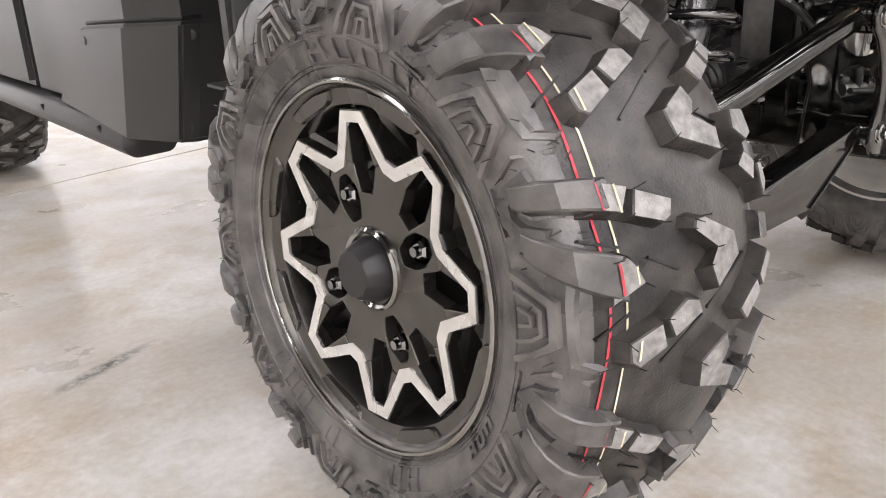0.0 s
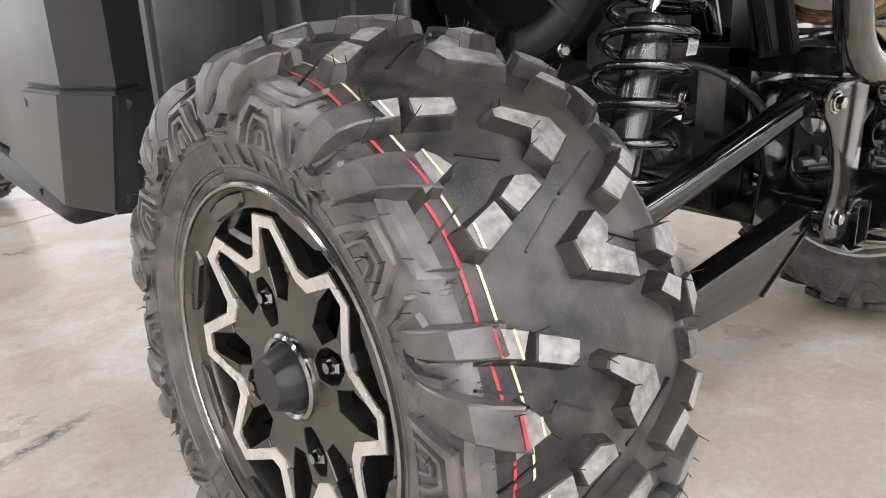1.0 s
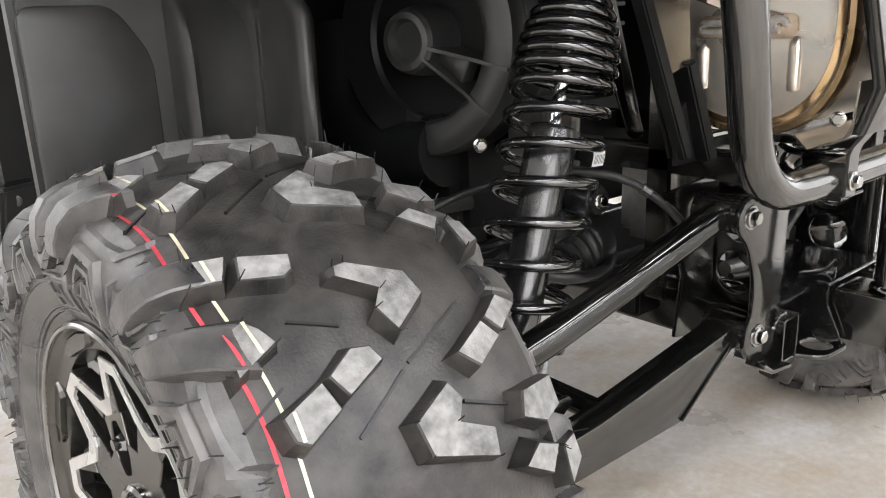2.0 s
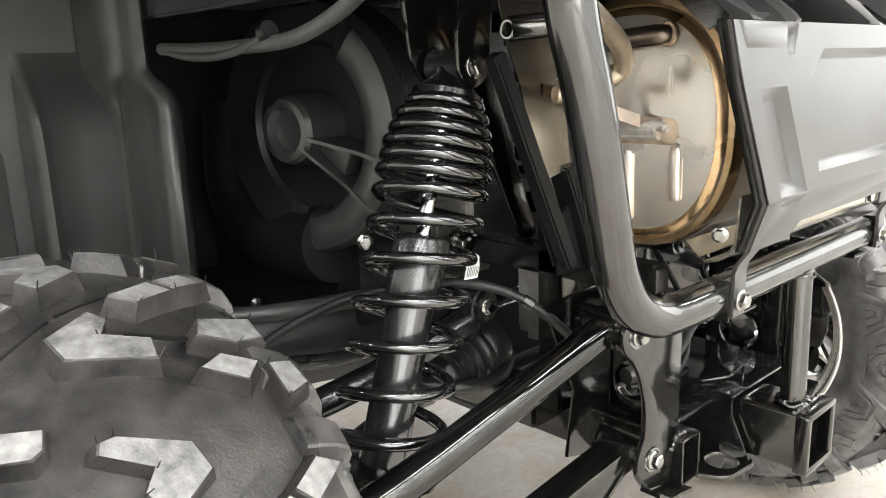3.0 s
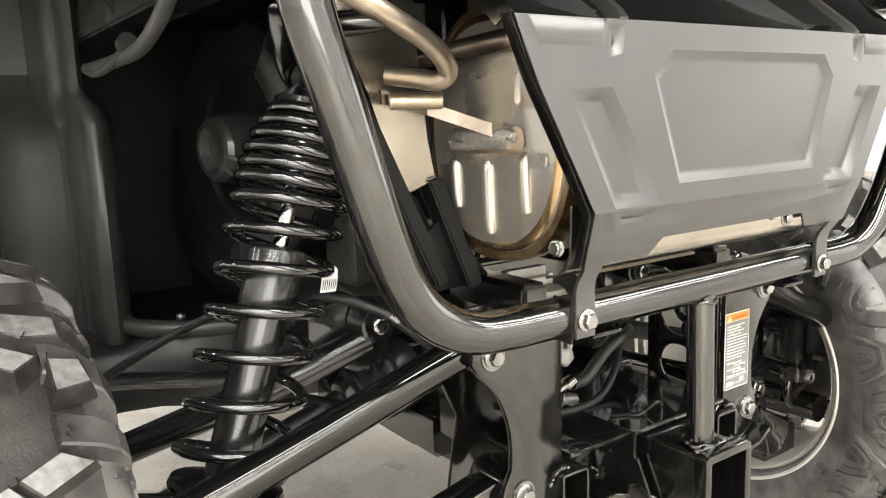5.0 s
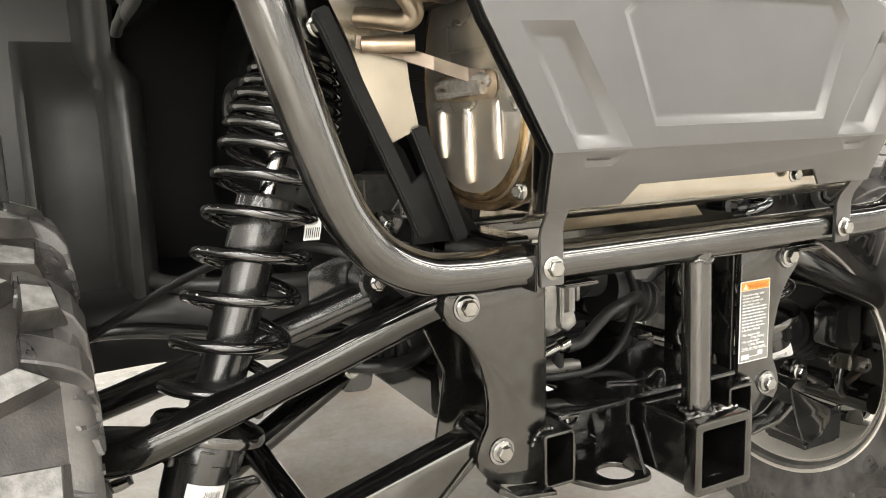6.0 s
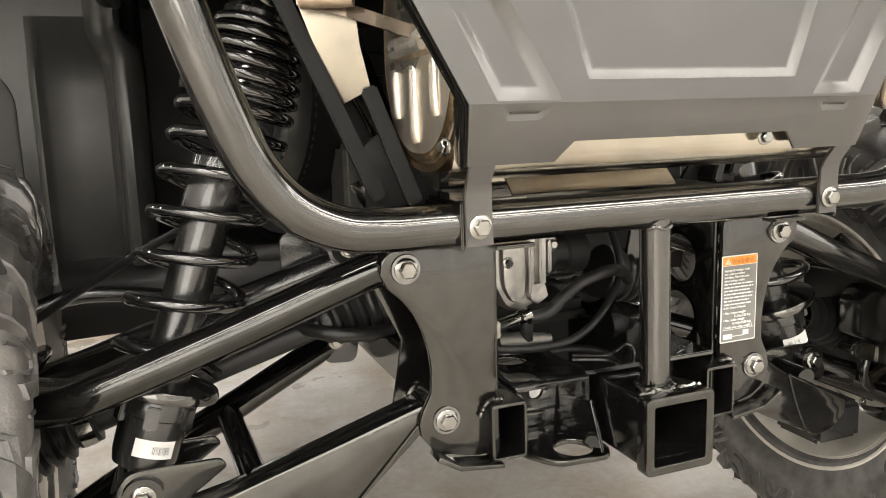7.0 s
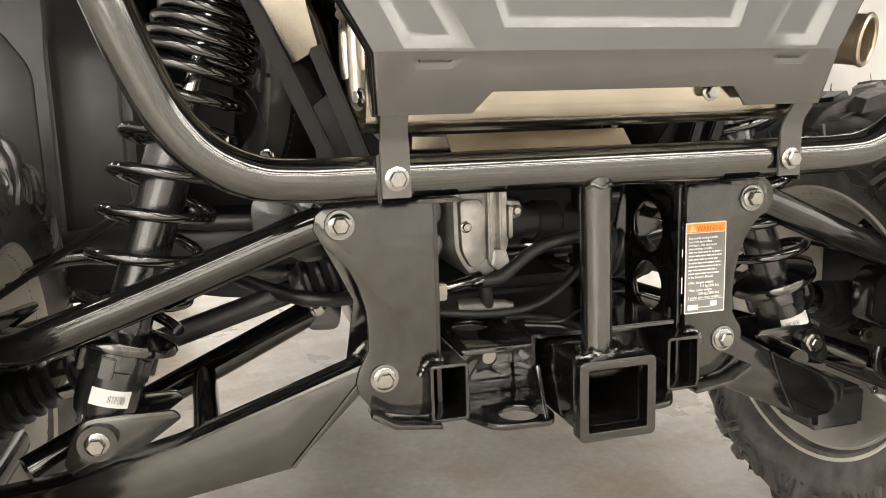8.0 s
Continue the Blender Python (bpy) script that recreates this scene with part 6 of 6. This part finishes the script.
        part("cross_beam", beam, FRAME, cargo)
    lipb = bmesh.new()
    box(lipb, (-0.74, 0.140, 0.936), (0.74, 0.164, 1.25), 0.004)
    part("tail_board", lipb, DARK, cargo)
    return cargo


def build_belt_cover():
    """Round moulded cover of the belt drive, with a raised ring, a hub and radial ribs; it faces the vehicle's side."""
    C = (-0.232, 0.518, 0.704)
    turned = Matrix.Translation(C) @ Matrix.Rotation(radians(12), 4, "Z")
    disc = [(0.05, 0.152), (-0.002, 0.152), (-0.006, 0.148), (0.004, 0.104), (0.010, 0.098), (0.012, 0.052), (0.008, 0.0001)]
    # disc painted near black for the shade that the cover stands in
    cover = part("belt_cover", lathe(disc, 72), DARK, vehicle, "round moulded belt-drive cover with shade painted into its disc", smooth=22, at=turned)
    # raised band round the rear of the cover, cut short where shade hides it
    band = bmesh.new()
    rows = []
    for k in range(49):
        a = radians(112 + 184 * k / 48)
        fade = min(1.0, k / 5, (48 - k) / 9)
        rows.append([band.verts.new((x * fade + 0.004 * (1 - fade), r * math.cos(a), r * math.sin(a))) for x, r in ((0.004, 0.101), (-0.020, 0.103), (-0.026, 0.107), (-0.028, 0.113), (-0.029, 0.140), (-0.026, 0.147), (-0.018, 0.151), (0.004, 0.152))])
    for q, w in zip(rows, rows[1:]):
        for k in range(7):
            band.faces.new((q[k], q[k + 1], w[k + 1], w[k]))
    part("cover_band", fix(band), BELT, cover, "grey-black raised band", smooth=30)
    hub = lathe([(0.012, 0.046), (-0.020, 0.044), (-0.040, 0.040), (-0.046, 0.036), (-0.047, 0.028), (-0.036, 0.024), (-0.036, 0.0001)], 40)
    part("cover_hub", hub, BELT, cover, "stepped round hub", smooth=22)
    for k in (194, 219):
        bm = bmesh.new()
        rows = [[bm.verts.new((x, y, z)) for z in (-0.0022, 0.0022)] for x, y in ((0.012, 0.030), (-0.047, 0.032), (-0.044, 0.046), (-0.031, 0.100), (-0.030, 0.146), (0.012, 0.146))]
        for q, w in zip(rows, rows[1:] + rows[:1]):
            bm.faces.new((q[0], q[1], w[1], w[0]))
        bm.faces.new([r[0] for r in rows])
        bm.faces.new([r[1] for r in reversed(rows)])
        bm.transform(Matrix.Rotation(radians(k), 4, "X"))
        part("cover_rib", fix(bm), BELT, cover, smooth=0)
    pocket = plate(rounded([polar(0.040, 196), polar(0.088, 195.5), polar(0.088, 217), polar(0.040, 216)], 0.004), (), 0.024, 0.003, lambda u, v, d: (-0.012 + d, u, v))
    part("cover_box", pocket, BELT, cover)
    duct = fix(tube(bmesh.new(), spline([(-0.22, 0.50, 0.56), (-0.22, 0.62, 0.55), (-0.22, 0.72, 0.60), (-0.20, 0.76, 0.72)], 6), 0.05, 20))
    duct.transform(turned.inverted())
    # duct in the same near black so that it recedes
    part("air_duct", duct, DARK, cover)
    return cover


# ---- engine, lines and small frame members ----
def build_engine():
    shell = rounded([(-0.079, 0.552), (-0.018, 0.552), (-0.015, 0.515), (-0.016, 0.486), (-0.031, 0.462), (-0.047, 0.457), (-0.064, 0.461), (-0.078, 0.486)], 0.010, 5)
    gear = part("gearbox", plate(shell, (), 0.13, 0.012, lambda u, v, d: (u, 0.232 + d, v)), CAST, vehicle, "cast aluminium gearbox with ribs")
    part("end_cover", plate(rounded([(-0.073, 0.538), (-0.049, 0.538), (-0.046, 0.500), (-0.049, 0.474), (-0.062, 0.470), (-0.072, 0.488)], 0.007, 4), (), 0.012, 0.004, lambda u, v, d: (u, 0.163 + d, v)), CAST, gear)
    part("side_case", box(bmesh.new(), (-0.116, 0.195, 0.455), (-0.082, 0.30, 0.560), 0.014), CAST, gear)
    part("top_case", box(bmesh.new(), (-0.088, 0.19, 0.540), (-0.014, 0.30, 0.570), 0.010), CAST, gear)
    for x, z0, z1, w in ((-0.0415, 0.476, 0.545, 0.0028), (-0.029, 0.486, 0.545, 0.0036), (-0.021, 0.497, 0.530, 0.002)):
        part("casting_rib", box(bmesh.new(), (x - w, 0.156, z0), (x + w, 0.176, z1), 0.0018), CAST, gear)
    part("rib_pad", plate(rounded([(-0.040, 0.488), (-0.026, 0.488), (-0.022, 0.474), (-0.034, 0.466), (-0.043, 0.472)], 0.003), (), 0.014, 0.003, lambda u, v, d: (u, 0.164 + d, v)), CAST, gear)
    for x, z in ((-0.097, 0.525), (-0.097, 0.492)):
        part("bearing_cap", fix(tube(bmesh.new(), [(x, 0.199, z), (x, 0.186, z), (x, 0.184, z)], [0.016, 0.0145, 0.012], 24)), CAST, gear)
    # boss in the shaded copy of the cast metal
    part("drain_boss", fix(tube(bmesh.new(), [(-0.074, 0.168, 0.430), (-0.044, 0.163, 0.430), (-0.043, 0.163, 0.430), (-0.026, 0.160, 0.429), (-0.0255, 0.160, 0.429), (-0.020, 0.159, 0.429)], [0.0095, 0.0095, 0.0075, 0.0075, 0.0055, 0.0055], 18)), SHADE, gear)
    part("shift_lever", fix(tube(bmesh.new(), spline([(-0.050, 0.160, 0.458), (-0.048, 0.158, 0.446), (-0.046, 0.160, 0.432)], 4), 0.0065, 12)), HOSE, gear)
    for x, z in ((-0.010, 0.523), (-0.108, 0.548), (-0.067, 0.512)):
        hex_bolt(gear, (x, 0.172 if x > -0.02 else 0.190 if x < -0.1 else 0.157, z), (0, -1, 0), 0.0042)
    part("bolt_lug", plate(rounded([(-0.022, 0.534), (-0.003, 0.532), (-0.002, 0.516), (-0.020, 0.512)], 0.005), (), 0.02, 0.003, lambda u, v, d: (u, 0.185 + d, v)), CAST, gear)
    shaft = fix(tube(bmesh.new(), [(-0.02, 0.22, 0.508), (0.008, 0.22, 0.506), (0.009, 0.22, 0.506), (0.026, 0.22, 0.505), (0.027, 0.22, 0.505), (0.050, 0.222, 0.503)], [0.026, 0.026, 0.019, 0.019, 0.022, 0.022], 24))
    part("output_housing", shaft, HOSE, gear)
    # unseen engine mass, added near black to fill the shaded middle
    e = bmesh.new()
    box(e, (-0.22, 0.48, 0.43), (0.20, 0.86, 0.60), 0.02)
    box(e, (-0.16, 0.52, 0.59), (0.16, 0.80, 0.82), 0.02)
    eng = part("engine_block", e, DARK, vehicle, "unseen engine mass added near black to fill the shade under the bed")
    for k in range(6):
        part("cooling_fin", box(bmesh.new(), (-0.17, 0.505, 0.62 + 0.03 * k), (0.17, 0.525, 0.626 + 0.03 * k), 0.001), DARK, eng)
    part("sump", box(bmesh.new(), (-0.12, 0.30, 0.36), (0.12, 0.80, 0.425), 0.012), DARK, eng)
    # hoses
    fit_ = fix(tube(bmesh.new(), [(-0.118, 0.108, 0.463), (-0.108, 0.110, 0.464), (-0.107, 0.110, 0.464), (-0.078, 0.116, 0.468), (-0.076, 0.116, 0.468), (-0.066, 0.118, 0.470)], [0.008, 0.008, 0.005, 0.005, 0.007, 0.007], 14))
    hose = part("brake_hose", fix(tube(bmesh.new(), spline([(-0.066, 0.118, 0.466), (-0.046, 0.119, 0.468), (-0.028, 0.121, 0.480), (-0.009, 0.122, 0.492), (0.012, 0.126, 0.497), (0.04, 0.140, 0.497), (0.07, 0.17, 0.488), (0.10, 0.20, 0.47)], 8), 0.0062, 12)), HOSE, vehicle, "black rubber hose with a bright fitting")
    part("hose_fitting", fit_, ZINC, hose, "bright plated hose fitting")
    part("fitting_block", box(bmesh.new(), (-0.116, 0.100, 0.456), (-0.103, 0.112, 0.471), 0.001), ZINC, hose)
    part("breather_hose", fix(tube(bmesh.new(), spline([(-0.11, 0.14, 0.436), (-0.05, 0.135, 0.430), (0.0, 0.14, 0.434), (0.05, 0.165, 0.455), (0.09, 0.20, 0.485), (0.10, 0.24, 0.53)], 8), 0.0040, 10)), HOSE, hose)
    part("fuel_hose", fix(tube(bmesh.new(), spline([(-0.12, 0.30, 0.435), (-0.16, 0.28, 0.425), (-0.22, 0.29, 0.428), (-0.28, 0.36, 0.44)], 6), 0.008, 10)), HOSE, hose)
    line = part("brake_line", fix(tube(bmesh.new(), spline([(-0.555, 0.40, 0.425), (-0.45, 0.372, 0.491), (-0.375, 0.335, 0.537), (-0.330, 0.285, 0.562), (-0.298, 0.238, 0.572), (-0.271, 0.206, 0.572), (-0.243, 0.182, 0.560), (-0.2186, 0.160, 0.537), (-0.195, 0.150, 0.512)], 8), 0.0046, 10)), HOSE, vehicle, "thin black brake line looped behind the spring")
    part("line_clip", fix(tube(bmesh.new(), [(-0.236, 0.176, 0.555), (-0.230, 0.170, 0.549)], 0.0060, 10)), DAMPER, line)
    part("sway_bar", fix(tube(bmesh.new(), spline([(-0.54, 0.43, 0.445), (-0.48, 0.445, 0.464), (-0.417, 0.450, 0.461), (-0.316, 0.455, 0.440), (-0.2, 0.46, 0.425), (0.2, 0.46, 0.425), (0.316, 0.455, 0.440), (0.417, 0.450, 0.461), (0.52, 0.44, 0.45)], 6), 0.0095, 14)), DAMPER, vehicle, "black sway bar")
    wire = part("wiring_conduit", fix(tube(bmesh.new(), spline([(-0.411, 0.062, 0.900), (-0.410, 0.062, 0.850), (-0.410, 0.078, 0.832), (-0.410, 0.107, 0.832), (-0.410, 0.13, 0.840), (-0.410, 0.16, 0.833), (-0.410, 0.208, 0.812), (-0.410, 0.272, 0.797), (-0.410, 0.36, 0.794), (-0.408, 0.44, 0.795), (-0.400, 0.54, 0.799)], 7), 0.0065, 12)), CONDUIT, vehicle, "grey corrugated wiring conduit slung under the bed")
    part("conduit_tail", fix(tube(bmesh.new(), spline([(-0.412, 0.30, 0.802), (-0.416, 0.37, 0.788), (-0.412, 0.45, 0.788), (-0.402, 0.53, 0.797)], 6), 0.004, 10)), CONDUIT, wire)
    for p, q in (((-0.4115, 0.30, 0.806), (-0.412, 0.31, 0.803)),):
        part("cable_tie", fix(tube(bmesh.new(), [p, q], 0.0085, 12)), HOSE, wire)


def build_towers():
    for s in (-1, 1):
        f = s > 0
        out = rounded([(-0.300, 0.84), (-0.292, 0.775), (-0.272, 0.752), (-0.252, 0.760), (-0.20, 0.70), (-0.14, 0.585), (-0.115, 0.585), (-0.165, 0.71), (-0.215, 0.84)], 0.012)
        tower = part("shock_tower", plate(out, (), 0.006, 0.001, lambda u, v, d: (u, 0.262 + d, v)), ARM, vehicle, "black shock tower", f)
        part("tower_ear", plate(rounded([(-0.293, 0.80), (-0.291, 0.762), (-0.272, 0.750), (-0.254, 0.762), (-0.246, 0.84), (-0.28, 0.84)], 0.008), (), 0.005, 0.001, lambda u, v, d: (u + 0.004, 0.205 + d, v)), FRAME, tower, flip=f)
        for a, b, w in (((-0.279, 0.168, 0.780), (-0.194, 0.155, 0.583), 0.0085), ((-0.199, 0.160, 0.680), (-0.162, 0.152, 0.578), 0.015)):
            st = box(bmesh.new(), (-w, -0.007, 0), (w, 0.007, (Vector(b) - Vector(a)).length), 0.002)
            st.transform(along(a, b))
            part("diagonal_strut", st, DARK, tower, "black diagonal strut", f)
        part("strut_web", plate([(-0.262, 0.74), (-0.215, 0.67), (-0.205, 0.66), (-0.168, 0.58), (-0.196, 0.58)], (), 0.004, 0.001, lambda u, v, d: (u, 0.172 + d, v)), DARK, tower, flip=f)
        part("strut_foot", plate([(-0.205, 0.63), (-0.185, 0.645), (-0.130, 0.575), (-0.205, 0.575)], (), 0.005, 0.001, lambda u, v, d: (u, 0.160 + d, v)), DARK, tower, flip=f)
        shield = strip([[(-0.285, 0.160, 0.83), (-0.275, 0.160, 0.79), (-0.258, 0.160, 0.755), (-0.243, 0.161, 0.715), (-0.2195, 0.164, 0.667)], [(-0.215, 0.152, 0.83), (-0.214, 0.150, 0.79), (-0.211, 0.149, 0.755), (-0.207, 0.149, 0.715), (-0.198, 0.152, 0.679)]], 0.0015)
        if not f:
            part("heat_shield", shield, SHEET, tower, "bent bare-metal heat shield")
        up = bmesh.new()
        box(up, (-0.150, 0.20, 0.40), (-0.118, 0.232, 0.86), 0.003)
        if f:
            up.free()
        else:
            part("upright", up, FRAME, tower, "black square upright")
        if not f:
            # cast housing with a web, a clamp plate and a bolt; its shade is in the colour
            part("cast_housing", box(bmesh.new(), (-0.1723, 0.3664, 0.5398), (-0.1057, 0.4374, 0.6253), 0.006), SHADE, tower, "cast housing with shade painted into its grey")
            part("housing_base", box(bmesh.new(), (-0.1789, 0.3353, 0.5337), (-0.1123, 0.4374, 0.5392), 0.0015), SHADE, tower)
            part("housing_edge", box(bmesh.new(), (-0.1229, 0.3553, 0.5398), (-0.1173, 0.3686, 0.6253), 0.0015), CAST, tower)
            rib = bmesh.new()
            for a, b in (((-0.1409, 0.3597, 0.5764), (-0.1245, 0.3597, 0.5983)), ((-0.1245, 0.3597, 0.5983), (-0.1223, 0.3597, 0.5764))):
                join(rib, rod(a, b, 0.0013, 8))
            part("casting_web", rib, CAST, tower)
            part("round_boss", fix(tube(bmesh.new(), [(-0.1334, 0.3708, 0.5648), (-0.1334, 0.3531, 0.5648), (-0.1334, 0.3509, 0.5648)], [0.0125, 0.0120, 0.0105], 24)), SHADE, tower)
            clamp = plate(rounded([(-0.1728, 0.5809), (-0.1617, 0.5853), (-0.1462, 0.5675), (-0.1451, 0.5587), (-0.1573, 0.5509), (-0.1617, 0.5587)], 0.003), (), 0.004, 0.0008, lambda u, v, d: (u, 0.342 + d, v))
            part("clamp_plate", clamp, ZINC, tower, "pale plated clamp plate")
            hex_bolt(tower, (-0.1490, 0.3398, 0.5681), (-0.3, -1, 0), 0.0055)
        hex_bolt(tower, (-0.235, 0.420, 0.576), (-0.5, -1, 0), 0.007, f)
        part("main_rail", box(bmesh.new(), (-0.155, 0.232, 0.372), (-0.112, 1.6, 0.418), 0.004), FRAME, tower, "black main frame rail", f)
        part("upper_rail", box(bmesh.new(), (-0.150, 0.09, 0.553), (-0.120, 0.60, 0.583), 0.004), FRAME, tower, flip=f)
    cross = bmesh.new()
    box(cross, (-0.118, 0.205, 0.552), (0.118, 0.235, 0.582), 0.003)
    part("cross_member", cross, FRAME, vehicle, "black square cross member")
    part("belly_pan", box(bmesh.new(), (-0.11, 0.35, 0.335), (0.11, 2.2, 0.345), 0.002), PLASTIC, vehicle, "black belly pan")


def build_label():
    """Warning sticker on the pivot plate."""
    x0, x1, z0, z1, y = 0.1185, 0.1612, 0.4275, 0.5135, 0.0738
    base = plate(rounded([(x0, z0), (x1, z0), (x1, z1), (x0, z1)], 0.0015), (), 0.0006, 0.0001, lambda u, v, d: (u, y + d, v))
    lab = part("warning_label", base, WHITE, vehicle, "white bordered warning sticker with an orange header", smooth=0)
    # printed field, with the grey of the sheen painted in
    field = plate([(x0 + 0.0012, z0 + 0.0012), (x1 - 0.0012, z0 + 0.0012), (x1 - 0.0012, z1 - 0.0100), (x0 + 0.0012, z1 - 0.0100)], (), 0.0004, 0.0, lambda u, v, d: (u, y - 0.0005 + d, v))
    part("black_field", field, FIELD, lab, smooth=0)
    part("orange_header", plate([(x0 + 0.0012, z1 - 0.0095), (x1 - 0.0012, z1 - 0.0095), (x1 - 0.0012, z1 - 0.0012), (x0 + 0.0012, z1 - 0.0012)], (), 0.0004, 0.0, lambda u, v, d: (u, y - 0.0005 + d, v)), ORANGE, lab, smooth=0)
    part("caution_triangle", plate([(x0 + 0.003, z1 - 0.0085), (x0 + 0.0105, z1 - 0.0085), (x0 + 0.00675, z1 - 0.0022)], (), 0.0003, 0.0, lambda u, v, d: (u, y - 0.0009 + d, v)), CREAM, lab, smooth=0)
    turn = Matrix.Rotation(radians(90), 4, "X")
    wording(lab, "WARNING", 0.0070, (x0 + 0.0112, y - 0.0008, z1 - 0.0082), turn, BURNT, squash=0.83)
    rng = random.Random(3)
    bars = bmesh.new()
    lines = {0: "Improperly towing a trailer", 1: "can cause an accident", 2: "and injury. Use extra care", 3: "when towing a trailer.", 11: "in the Owner's Manual."}
    for row in range(12):
        z = z1 - 0.0132 - 0.00335 * row
        if row in lines:
            wording(lab, lines[row], 0.0033, (x0 + 0.0028, y - 0.0009, z - 0.0022), turn, WHITE, squash=0.86)
            continue
        x, end = x0 + 0.003, x1 - 0.003 - rng.uniform(0, 0.007)
        while x < end:
            w = min(rng.uniform(0.002, 0.0065), end - x)
            v = [bars.verts.new((a, y - 0.0009, b)) for a, b in ((x, z - 0.0019), (x + w, z - 0.0019), (x + w, z - 0.0006), (x, z - 0.0006))]
            bars.faces.new(v)
            x += w + 0.0009
    tagged(part("small_print", fix(bars), WHITE, lab, smooth=0), kind="stuff")
    for i, (txt, dx) in enumerate((("\u2022 Max. tongue weight:", 0.0025), ("113 kg (250 lbs)", 0.0155), ("\u2022 Max. trailer weight:", 0.0025), ("1134 kg (2500 lbs)", 0.013), ("( trailer plus cargo weight )", 0.0035))):
        wording(lab, txt, 0.0034, (x0 + dx, y - 0.0009, z0 + 0.0285 - 0.0036 * i), turn, WHITE, squash=0.92)
    art = bmesh.new()
    for a, b, c, d in ((0.003, 0.0035, 0.014, 0.0085), (0.027, 0.006, 0.034, 0.011), (0.014, 0.0055, 0.028, 0.0062), (0.002, 0.0128, 0.0415, 0.0132)):
        v = [art.verts.new((x0 + p, y - 0.0009, z0 + q)) for p, q in ((a, b), (c, b), (c, d), (a, d))]
        art.faces.new(v)
    tagged(part("pictogram", fix(art), WHITE, lab, smooth=0), kind="stuff")


build_guard()
build_muffler()
build_body()
build_belt_cover()
build_engine()
build_towers()
build_label()
